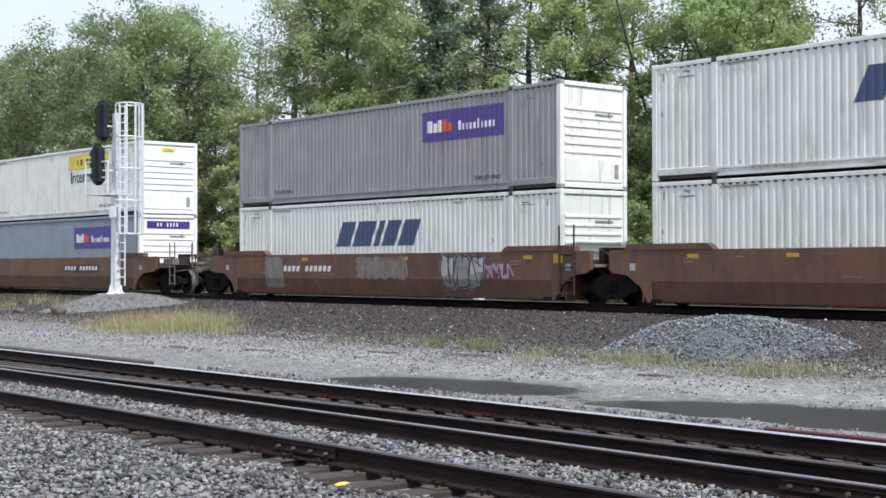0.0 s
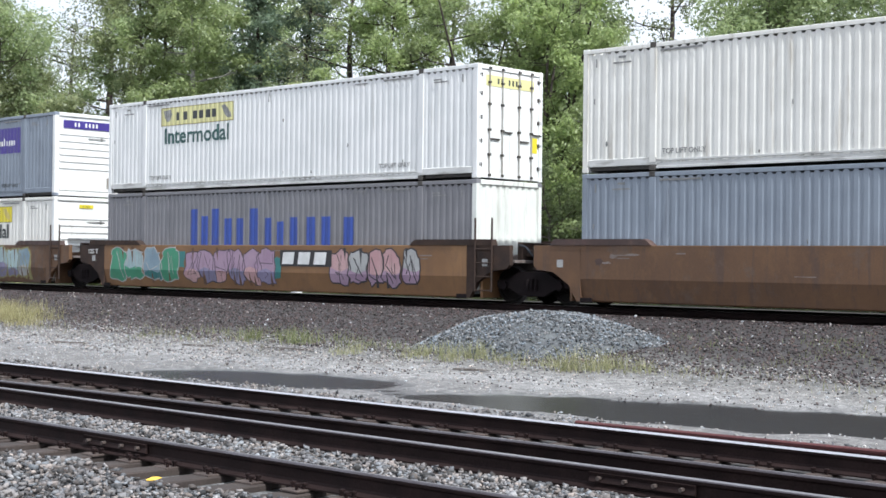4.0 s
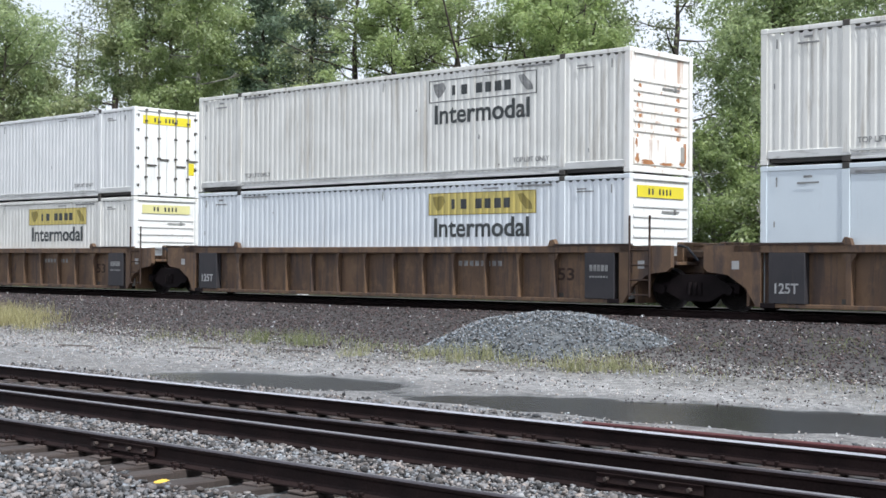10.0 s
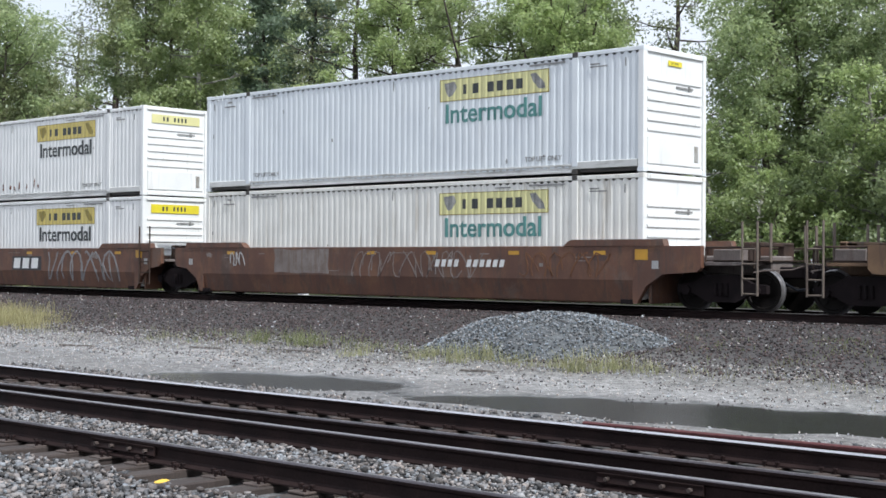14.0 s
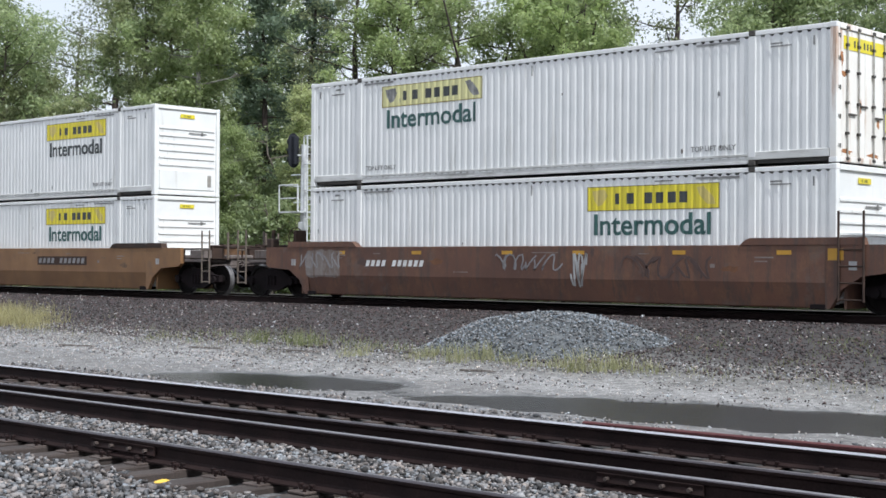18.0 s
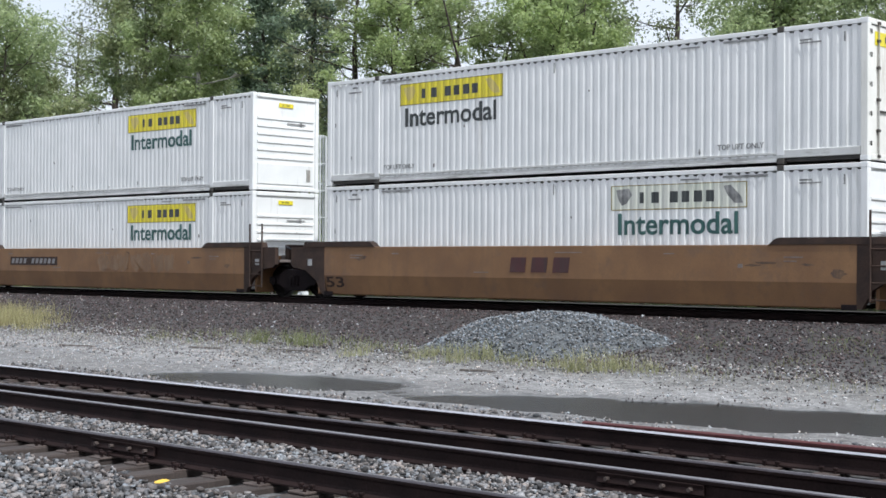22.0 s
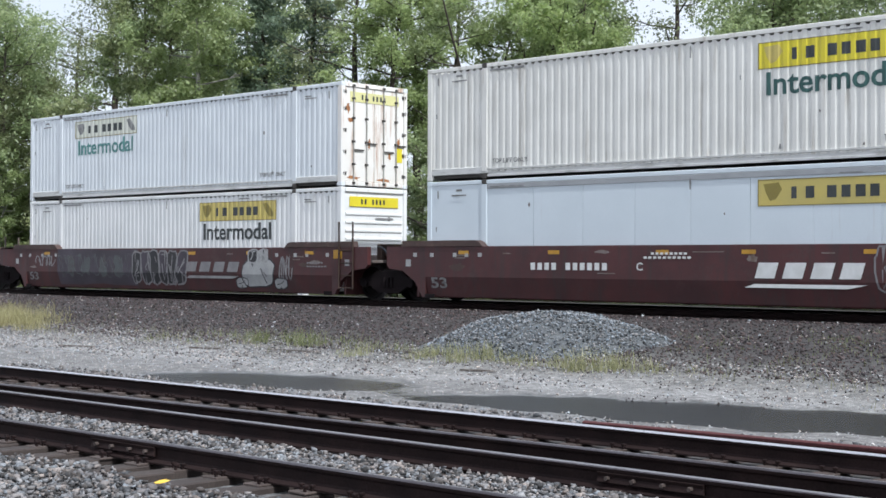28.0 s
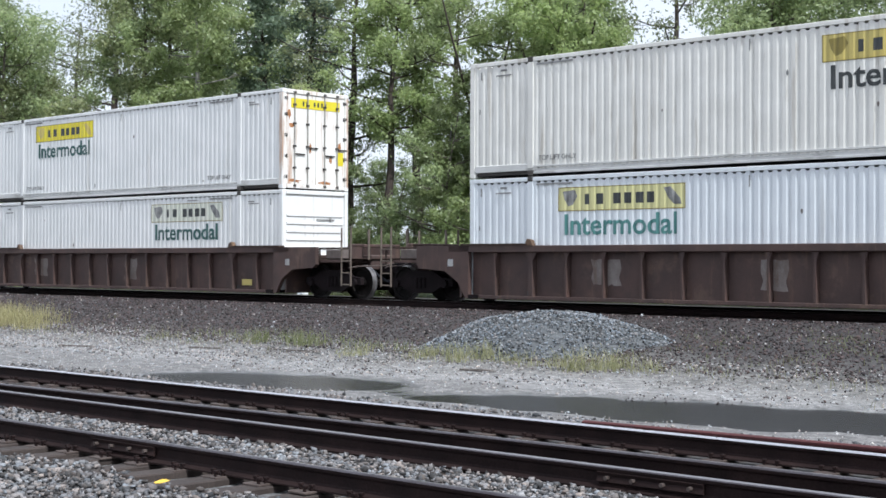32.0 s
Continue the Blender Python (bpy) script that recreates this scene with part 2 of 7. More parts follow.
    "worn_teal": surf("worn_grey_green_spray_paint", (0.10, 0.115, 0.115), (0.065, 0.065, 0.07), 1.2, 0.65, bump=0, fine=0.25, streak=(0.055, 0.03, 0.03), amount=0.5, patina=(0.06, 0.03, 0.03)),
    "faded_tan": surf("faded_tan_overpaint", (0.21, 0.135, 0.08), (0.17, 0.105, 0.06), 1.5, 0.7, bump=0, fine=0.25, streak=(0.16, 0.09, 0.05), amount=0.5),
    "worn_black": surf("worn_black_panel_paint", (0.020, 0.019, 0.023), (0.034, 0.030, 0.033), 2, 0.65, bump=0, fine=0.25, streak=(0.07, 0.05, 0.042), amount=0.3),
    "rust_patch": surf("orange_rust_patch", (0.17, 0.075, 0.032), (0.11, 0.05, 0.027), 4, 0.8, bump=0, fine=0.25),
    "rust_stain": surf("bleeding_rust_stain", (0.42, 0.20, 0.08), (0.26, 0.11, 0.045), 6, 0.8, bump=0, fine=0.3),
    "g_mural": surf("dull_purple_spray_paint", (0.062, 0.05, 0.066), (0.045, 0.036, 0.045), 1.2, 0.6, bump=0, fine=0.2),
    "trim_grey": surf("grey_trim_paint", (0.36, 0.37, 0.38), (0.30, 0.31, 0.32), 2, 0.5, bump=0.02, fine=0.08),
    "g_white": surf("white_spray_paint", (0.42, 0.42, 0.41), (0.30, 0.30, 0.30), 2, 0.6, bump=0, fine=0.2, streak=(0.16, 0.13, 0.12), amount=0.3),
    "g_grey": surf("thin_grey_spray_paint", (0.25, 0.24, 0.24), (0.17, 0.165, 0.17), 2, 0.6, bump=0, fine=0.2, streak=(0.13, 0.10, 0.09), amount=0.3),
    "g_teal": surf("teal_spray_paint", (0.05, 0.20, 0.19), (0.04, 0.15, 0.15), 2, 0.6, bump=0, fine=0.2, streak=(0.16, 0.13, 0.12), amount=0.3),
    "g_green": surf("green_spray_paint", (0.05, 0.22, 0.12), (0.07, 0.30, 0.18), 1.5, 0.6, bump=0, fine=0.2, streak=(0.16, 0.13, 0.12), amount=0.3),
    "g_blue": surf("pale_blue_spray_paint", (0.24, 0.33, 0.38), (0.17, 0.24, 0.30), 1.5, 0.6, bump=0, fine=0.2, streak=(0.16, 0.13, 0.12), amount=0.3),
    "g_pink": surf("pink_spray_paint", (0.38, 0.27, 0.35), (0.29, 0.19, 0.28), 1.5, 0.6, bump=0, fine=0.2, streak=(0.16, 0.13, 0.12), amount=0.3),
    "g_rose": surf("rose_spray_paint", (0.52, 0.35, 0.34), (0.44, 0.26, 0.27), 1.5, 0.6, bump=0, fine=0.2, streak=(0.16, 0.13, 0.12), amount=0.3),
    "g_lilac": surf("lilac_spray_paint", (0.25, 0.22, 0.34), (0.18, 0.17, 0.26), 1.5, 0.6, bump=0, fine=0.2, streak=(0.16, 0.13, 0.12), amount=0.3),
    "g_cyan": surf("washed_cyan_spray_paint", (0.36, 0.47, 0.48), (0.27, 0.36, 0.38), 1.5, 0.6, bump=0, fine=0.2, streak=(0.18, 0.15, 0.13), amount=0.3),
    "g_olive": surf("olive_yellow_spray_paint", (0.26, 0.24, 0.10), (0.20, 0.17, 0.07), 1.5, 0.6, bump=0, fine=0.2),
    "g_black": surf("black_spray_paint", (0.025, 0.025, 0.03), (0.04, 0.035, 0.04), 2, 0.6, bump=0, fine=0.15),
    "rail_side": surf("dark_rusted_rail", (0.016, 0.0105, 0.0105), (0.030, 0.019, 0.018), 3, 0.72, 0.3, fine=0.3),
    "rail_worn": surf("half_worn_rail_head", (0.26, 0.24, 0.24), (0.18, 0.165, 0.17), 3, 0.34, 0.85, bump=0.03, fine=0.15),
    "rail_mid": surf("lightly_polished_rail_head", (0.40, 0.38, 0.385), (0.30, 0.28, 0.29), 3, 0.32, 0.9, bump=0.03, fine=0.12),
    "rail_top": surf("polished_rail_head", (0.74, 0.72, 0.74), (0.62, 0.60, 0.63), 3, 0.30, 0.95, bump=0.03, fine=0.1),
    "rail_dull": surf("dull_rail_head", (0.10, 0.09, 0.10), (0.07, 0.06, 0.065), 3, 0.4, 0.7, bump=0.03, fine=0.15),
    "rail_red": surf("red_rusted_rail", (0.10, 0.03, 0.03), (0.075, 0.026, 0.027), 3, 0.7, 0.2, fine=0.25),
    "tie": surf("weathered_tie_wood", (0.030, 0.022, 0.019), (0.055, 0.042, 0.036), 2.5, 0.85, fine=0.3, streak=(0.04, 0.03, 0.027), amount=0.5, streak_scale=(9, 0.4, 9)),
    "plate": surf("rusty_tie_plate", (0.07, 0.054, 0.048), (0.115, 0.09, 0.08), 6, 0.65, 0.4, fine=0.25),
    "stone": surf("crushed_grey_stone", (0.10, 0.097, 0.097), (0.195, 0.192, 0.187), 4, 0.85, fine=0.2, shift=False, island=0.85),
    "stone_pale": surf("pale_gravel_stone", (0.20, 0.195, 0.19), (0.315, 0.31, 0.30), 4, 0.85, fine=0.2, shift=False, island=0.75),
    "stone_chip": surf("white_pebble", (0.38, 0.375, 0.36), (0.5, 0.49, 0.475), 4, 0.85, fine=0.15, shift=False, island=0.4),
    "stone_dark": surf("brown_grey_ballast_stone", (0.043, 0.0335, 0.033), (0.083, 0.065, 0.063), 4, 0.9, fine=0.2, shift=False, island=0.9),
    "stone_blue": surf("blue_grey_crushed_stone", (0.105, 0.115, 0.122), (0.185, 0.20, 0.208), 4, 0.9, fine=0.2, shift=False, island=0.95),
    "galv": surf("galvanised_steel", (0.78, 0.79, 0.80), (0.68, 0.69, 0.71), 4, 0.45, 0.3, fine=0.1),
    "signal_black": surf("black_signal_housing", (0.02, 0.022, 0.026), (0.03, 0.032, 0.04), 3, 0.5, bump=0.02, fine=0.1),
    "concrete": surf("pale_concrete", (0.42, 0.42, 0.40), (0.34, 0.34, 0.33), 3, 0.85, fine=0.2),
    "bark": surf("grey_brown_bark", (0.10, 0.085, 0.07), (0.16, 0.14, 0.12), 3, 0.9, bump=0.5, fine=0.35, streak=(0.05, 0.04, 0.035), amount=0.5),
    "birch": surf("pale_birch_bark", (0.30, 0.29, 0.26), (0.20, 0.19, 0.17), 3, 0.85, bump=0.3, fine=0.3),
    "dark_bark": surf("dark_brown_bark", (0.035, 0.028, 0.024), (0.06, 0.045, 0.038), 3, 0.9, bump=0.5, fine=0.35),
    "leaf_a": leafy("fresh_green_leaves", (0.225, 0.29, 0.12), (0.295, 0.365, 0.15), (0.375, 0.435, 0.19)),
    "leaf_b": leafy("mid_green_leaves", (0.20, 0.255, 0.125), (0.265, 0.325, 0.155), (0.35, 0.405, 0.195)),
    "leaf_c": leafy("dull_olive_leaves", (0.175, 0.21, 0.105), (0.24, 0.275, 0.135), (0.33, 0.355, 0.175)),
    "leaf_d": leafy("dark_blue_green_needles", (0.13, 0.19, 0.13), (0.185, 0.25, 0.165), (0.255, 0.32, 0.21)),
    "leaf_e": leafy("pale_green_leaves", (0.31, 0.36, 0.16), (0.42, 0.47, 0.22), (0.54, 0.57, 0.30)),
    "grass_dry": leafy("dry_straw_grass", (0.32, 0.30, 0.12), (0.45, 0.41, 0.20), (0.58, 0.53, 0.30)),
    "grass_mixed": leafy("yellowing_weeds", (0.20, 0.21, 0.10), (0.28, 0.28, 0.15), (0.38, 0.36, 0.21)),
    "grass_green": leafy("green_weeds", (0.15, 0.18, 0.07), (0.21, 0.235, 0.10), (0.30, 0.31, 0.16)),
    "leaf_yellow": surf("yellow_fallen_leaf", (0.75, 0.5, 0.05), (0.7, 0.42, 0.04), 8, 0.6, bump=0, fine=0.1),
    "far_rail": surf("worn_main_rail", (0.2, 0.19, 0.18), (0.14, 0.13, 0.12), 3, 0.35, 0.8, fine=0.15),
    "wood_debris": surf("dark_wood_debris", (0.10, 0.085, 0.075), (0.17, 0.15, 0.135), 5, 0.9, fine=0.3),
}
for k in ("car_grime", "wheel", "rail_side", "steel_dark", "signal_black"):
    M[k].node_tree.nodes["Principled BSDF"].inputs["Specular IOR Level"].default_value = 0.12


# ---------------------------------------------------------------- mesh helpers
class Shape:
    """Collects faces of one part: chamfered boxes, tubes and extruded outlines."""

    def __init__(self):
        self.v, self.f = [], []

    def box(self, x0, x1, y0, y1, z0, z1, c=0.0):
        x0, x1 = min(x0, x1), max(x0, x1)
        y0, y1 = min(y0, y1), max(y0, y1)
        z0, z1 = min(z0, z1), max(z0, z1)
        k = len(self.v)
        if c <= 0:
            self.v += [(x, y, z) for x in (x0, x1) for y in (y0, y1) for z in (z0, z1)]
            self.f += [tuple(k + i for i in q) for q in ((0, 1, 3, 2), (4, 6, 7, 5), (0, 4, 5, 1), (2, 3, 7, 6), (0, 2, 6, 4), (1, 5, 7, 3))]
            return self
        c = min(c, (x1 - x0) * 0.45, (y1 - y0) * 0.45, (z1 - z0) * 0.45)
        idx = {}
        for sx in (0, 1):
            for sy in (0, 1):
                for sz in (0, 1):
                    o = (x1 if sx else x0, y1 if sy else y0, z1 if sz else z0)
                    i = (o[0] - c if sx else o[0] + c, o[1] - c if sy else o[1] + c, o[2] - c if sz else o[2] + c)
                    for a, p in enumerate(((o[0], i[1], i[2]), (i[0], o[1], i[2]), (i[0], i[1], o[2]))):
                        idx[sx, sy, sz, a] = len(self.v)
                        self.v.append(p)
        g = lambda a, s, u, w: idx[(s, u, w, 0) if a == 0 else (u, s, w, 1) if a == 1 else (u, w, s, 2)]
        for a in range(3):
            for s in (0, 1):
                self.f.append((g(a, s, 0, 0), g(a, s, 1, 0), g(a, s, 1, 1), g(a, s, 0, 1)))
        for s in (0, 1):
            for u in (0, 1):
                self.f.append((idx[s, u, 0, 0], idx[s, u, 1, 0], idx[s, u, 1, 1], idx[s, u, 0, 1]))
                self.f.append((idx[s, 0, u, 0], idx[s, 1, u, 0], idx[s, 1, u, 2], idx[s, 0, u, 2]))
                self.f.append((idx[0, s, u, 1], idx[1, s, u, 1], idx[1, s, u, 2], idx[0, s, u, 2]))
                for w in (0, 1):
                    self.f.append((idx[s, u, w, 0], idx[s, u, w, 1], idx[s, u, w, 2]))
        return self

    def tube(self, p, q, r, n=8, r2=None, cap=True):
        p, q = Vector(p), Vector(q)
        r2 = r if r2 is None else r2
        d = (q - p).normalized()
        a = d.orthogonal().normalized()
        b = d.cross(a)
        k = len(self.v)
        for o, rad in ((p, r), (q, r2)):
            for i in range(n):
                w = 2 * math.pi * i / n
                self.v.append(tuple(o + a * (math.cos(w) * rad) + b * (math.sin(w) * rad)))
        for i in range(n):
            j = (i + 1) % n
            self.f.append((k + i, k + j, k + n + j, k + n + i))
        if cap:
            self.f.append(tuple(k + i for i in range(n))[::-1])
            self.f.append(tuple(k + n + i for i in range(n)))
        return self

    def path(self, pts, r, n=6):
        for p, q in zip(pts, pts[1:]):
            self.tube(p, q, r, n)
        return self

    def prism(self, outline, axis, lo, hi):
        """An outline of (a, b) pairs drawn out along axis x (a=y, b=z), y (a=x, b=z) or z (a=x, b=y)."""
        k, n = len(self.v), len(outline)
        for w in (lo, hi):
            for a, b in outline:
                self.v.append((w, a, b) if axis == "x" else (a, w, b) if axis == "y" else (a, b, w))
        for i in range(n):
            j = (i + 1) % n
            self.f.append((k + i, k + j, k + n + j, k + n + i))
        self.f.append(tuple(k + i for i in range(n)))
        self.f.append(tuple(k + n + i for i in range(n)))
        return self

    def mesh(self, name, material, recalc=True, smooth=False):
        me = bpy.data.meshes.new(name)
        me.from_pydata(self.v, [], self.f)
        if recalc:
            bm = bmesh.new()
            bm.from_mesh(me)
            bmesh.ops.recalc_face_normals(bm, faces=bm.faces)
            bm.to_mesh(me)
            bm.free()
        if smooth:
            me.polygons.foreach_set("use_smooth", [True] * len(me.polygons))
        me.materials.append(material)
        return me


def part(name, shape, material, parent, label=""):
    """Links one mesh as a part of parent. shape: a Shape or a finished mesh."""
    me = shape.mesh(name, material) if isinstance(shape, Shape) else shape
    ob = new(name, me)
    ob.parent = parent
    if label:
        ob["label"] = label
    return ob


def thing(name, at, label, category, group="", kind=""):
    e = new(name)
    e.empty_display_size = 0.2
    e.matrix_basis = at
    return tagged(e, label, category, group, kind)


KEPT = {}


def kept(key, make):
    if key not in KEPT:
        KEPT[key] = make()
    return KEPT[key]


def lettering(body, width, height, material, bold=0.0):
    """Text as a thin raised mesh in the xz plane, facing -y, fitted to width and height, from x=0 and z=0."""
    cu = bpy.data.curves.new("text", "FONT")
    cu.body, cu.size, cu.extrude, cu.offset, cu.resolution_u = body, 1.0, 0.002, bold, 3
    ob = bpy.data.objects.new("text", cu)
    scene.collection.objects.link(ob)
    dg = bpy.context.evaluated_depsgraph_get()
    me = bpy.data.meshes.new_from_object(ob.evaluated_get(dg))
    bpy.data.objects.remove(ob)
    co = np.empty(len(me.vertices) * 3)
    me.vertices.foreach_get("co", co)
    co = co.reshape(-1, 3)
    lo, hi = co.min(0), co.max(0)
    out = np.empty_like(co)
    out[:, 0] = (co[:, 0] - lo[0]) / (hi[0] - lo[0]) * width
    out[:, 2] = (co[:, 1] - lo[1]) / (hi[1] - lo[1]) * height
    out[:, 1] = -co[:, 2]
    me.vertices.foreach_set("co", out.ravel())
    me.materials.clear()
    me.materials.append(material)
    me.update()
    return me


def fast_mesh(name, verts, faces, material):
    """Mesh from numpy arrays; all faces have the same number of corners."""
    me = bpy.data.meshes.new(name)
    verts, faces = np.asarray(verts, dtype=np.float32), np.asarray(faces, dtype=np.int32)
    n, k = faces.shape
    me.vertices.add(len(verts)); me.vertices.foreach_set("co", verts.ravel())
    me.loops.add(n * k); me.loops.foreach_set("vertex_index", faces.ravel())
    me.polygons.add(n); me.polygons.foreach_set("loop_start", np.arange(0, n * k, k, dtype=np.int32))
    me.update(calc_edges=True)
    me.materials.append(material)
    return me


# ---------------------------------------------------------------- ground
PUDDLES = [(-16.55, 14.0, 2.85, 1.25, 0.10), (-8.6, 14.75, 5.2, 1.45, 0.16)]      # centre, half sizes, skew
WATER_Z = -0.772
rng = np.random.default_rng(7)


def wav(x, y, s, seed):
    """Cheap smooth unevenness, about -1 to 1."""
    r = np.random.default_rng(seed)
    out = 0
    for k in range(5):
        a, b, c = r.uniform(0, 6.28), r.uniform(0.6, 1.8), r.uniform(0, 6.28)
        out = out + np.sin((x * math.cos(a) + y * math.sin(a)) * b / s * 3 + c)
    return out / 3.2


def level(x, y):
    """Height of the ground at x, y."""
    x, y = np.asarray(x, float), np.asarray(y, float)
    yy = y + 0.35 * wav(x, y, 6, 1) * ((y > 14) & (y < 24))
    # y 30 to 34: shoulder added past the train, dark ground closing the under-car gap
    z = np.interp(yy, [-2000, 4, 6.3, 7.0, 7.2, 8.4, 10.9, 11.8, 16.6, 18.6, 25.9, 26.8, 29.4, 30.3, 33.5, 40, 90, 2000], [-0.7, -0.69, -0.70, -0.70, -0.675, -0.675, -0.67, -0.735, -0.735, -0.63, -0.16, -0.21, -0.21, -0.12, -0.13, -0.55, -0.4, 3.0])
    mid = np.clip((y - 11.2) / 0.8, 0, 1) * np.clip((26 - y) / 1.0, 0, 1)
    z = z + mid * (0.012 * wav(x, y, 1.6, 2) + 0.008 * wav(x, y, 0.5, 3))
    for cx, cy, rx, ry, sk in PUDDLES:
        u, v = (x - cx) / rx, (y - cy - sk * (x - cx)) / ry
        d = u * u + v * v + 0.16 * wav(x, y, 1.2, 5) + 0.07 * wav(x, y, 0.4, 6)
        z = z - 0.14 * np.clip(1 - d, 0, 1)
    return z


def axis_steps(lo, hi, fine_lo, fine_hi, step):
    a = list(np.arange(fine_lo, fine_hi + step / 2, step))
    s = step
    while a[-1] < hi:
        s *= 1.22
        a.append(min(hi, a[-1] + s))
    s = step
    while a[0] > lo:
        s *= 1.22
        a.insert(0, max(lo, a[0] - s))
    return np.array(a)


def zone_ground():
    m = bpy.data.materials.new("trackside_ground")
    m.use_nodes = True
    n, l = m.node_tree.nodes, m.node_tree.links
    b = n["Principled BSDF"]
    tc = n.new("ShaderNodeTexCoord")
    sep = n.new("ShaderNodeSeparateXYZ"); l.new(tc.outputs["Object"], sep.inputs[0])
    big = n.new("ShaderNodeTexNoise"); big.inputs["Scale"].default_value = 0.55; big.inputs["Detail"].default_value = 7; big.inputs["Roughness"].default_value = 0.65
    l.new(tc.outputs["Object"], big.inputs["Vector"])
    off = n.new("ShaderNodeMath"); off.operation = "MULTIPLY_ADD"; off.inputs[1].default_value = 4.2; off.inputs[2].default_value = -2.1
    l.new(big.outputs["Fac"], off.inputs[0])
    yy = n.new("ShaderNodeMath"); yy.operation = "ADD"
    l.new(sep.outputs[1], yy.inputs[0]); l.new(off.outputs[0], yy.inputs[1])
    nm = n.new("ShaderNodeMapRange"); nm.inputs[1].default_value, nm.inputs[2].default_value = 0, 50
    l.new(yy.outputs[0], nm.inputs[0])
    ramp = n.new("ShaderNodeValToRGB")
    cr = ramp.color_ramp
    stops = [(0.0, (0.13, 0.13, 0.13)), (0.165, (0.12, 0.12, 0.12)), (0.178, (0.045, 0.042, 0.04)), (0.212, (0.05, 0.047, 0.045)), (0.232, (0.14, 0.134, 0.13)), (0.30, (0.155, 0.15, 0.146)), (0.325, (0.225, 0.22, 0.215)), (0.35, (0.155, 0.15, 0.142)), (0.372, (0.11, 0.106, 0.10)),
             # 0.61 to 0.67, past the train: shade under the cars put into the colour
             (0.42, (0.038, 0.034, 0.033)), (0.61, (0.035, 0.031, 0.03)), (0.67, (0.06, 0.055, 0.05)), (0.76, (0.07, 0.08, 0.042)), (0.85, (0.06, 0.08, 0.035))]
    for i, (p, c) in enumerate(stops):
        e = cr.elements[i] if i < 2 else cr.elements.new(p)
        e.position, e.color = p, (*c, 1)
    l.new(nm.outputs[0], ramp.inputs[0])
    vo = n.new("ShaderNodeTexVoronoi"); vo.inputs["Scale"].default_value = 42
    l.new(tc.outputs["Object"], vo.inputs["Vector"])
    bw = n.new("ShaderNodeSeparateColor"); l.new(vo.outputs["Color"], bw.inputs[0])
    peb = n.new("ShaderNodeMapRange"); peb.inputs[3].default_value, peb.inputs[4].default_value = 0.55, 1.45
    l.new(bw.outputs[0], peb.inputs[0])
    fn = n.new("ShaderNodeTexNoise"); fn.inputs["Scale"].default_value = 5.5; fn.inputs["Detail"].default_value = 6
    l.new(tc.outputs["Object"], fn.inputs["Vector"])
    fr = n.new("ShaderNodeMapRange"); fr.inputs[1].default_value, fr.inputs[2].default_value = 0.3, 0.7; fr.inputs[3].default_value, fr.inputs[4].default_value = 0.52, 1.46
    l.new(fn.outputs["Fac"], fr.inputs[0])
    mm = n.new("ShaderNodeMath"); mm.operation = "MULTIPLY"; l.new(peb.outputs[0], mm.inputs[0]); l.new(fr.outputs[0], mm.inputs[1])
    sc = n.new("ShaderNodeVectorMath"); sc.operation = "SCALE"; l.new(ramp.outputs[0], sc.inputs[0]); l.new(mm.outputs[0], sc.inputs["Scale"])
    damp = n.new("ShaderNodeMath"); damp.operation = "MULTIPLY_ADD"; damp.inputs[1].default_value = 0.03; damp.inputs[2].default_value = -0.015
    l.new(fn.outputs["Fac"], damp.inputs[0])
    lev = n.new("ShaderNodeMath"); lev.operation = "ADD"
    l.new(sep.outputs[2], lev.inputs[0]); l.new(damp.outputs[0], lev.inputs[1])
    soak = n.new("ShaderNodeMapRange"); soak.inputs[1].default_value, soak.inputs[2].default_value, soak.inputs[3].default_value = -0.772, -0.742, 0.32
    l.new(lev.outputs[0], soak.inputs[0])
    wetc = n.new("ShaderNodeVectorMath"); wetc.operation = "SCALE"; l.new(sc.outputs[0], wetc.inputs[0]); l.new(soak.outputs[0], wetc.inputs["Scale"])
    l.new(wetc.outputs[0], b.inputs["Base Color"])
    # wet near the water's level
    wet = n.new("ShaderNodeMapRange"); wet.inputs[1].default_value, wet.inputs[2].default_value = -0.765, -0.72; wet.inputs[3].default_value, wet.inputs[4].default_value = 0.25, 0.85
    l.new(sep.outputs[2], wet.inputs[0]); l.new(wet.outputs[0], b.inputs["Roughness"])
    bp = n.new("ShaderNodeBump"); bp.inputs["Strength"].default_value = 0.35; bp.inputs["Distance"].default_value = 0.01
    inv = n.new("ShaderNodeMath"); inv.operation = "SUBTRACT"; inv.inputs[0].default_value = 1.0; l.new(vo.outputs["Distance"], inv.inputs[1])
    l.new(inv.outputs[0], bp.inputs["Height"]); l.new(bp.outputs[0], b.inputs["Normal"])
    return m


gx = axis_steps(-1800, 1800, -32, -2, 0.16)
gy = axis_steps(-1800, 1800, 10.6, 27, 0.13)
X, Y = np.meshgrid(gx, gy, indexing="ij")
gv = np.stack([X.ravel(), Y.ravel(), level(X, Y).ravel()], axis=1)
ii, jj = np.meshgrid(np.arange(len(gx) - 1), np.arange(len(gy) - 1), indexing="ij")
a = (ii * len(gy) + jj).ravel()
gf = np.stack([a, a + len(gy), a + len(gy) + 1, a + 1], axis=1)
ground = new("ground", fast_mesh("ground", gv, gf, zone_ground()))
ground.data.polygons.foreach_set("use_smooth", [True] * len(ground.data.polygons))
tagged(ground, "pale gravel and dirt ground beside the tracks, rising to dark ballast", "ground", kind="structure")

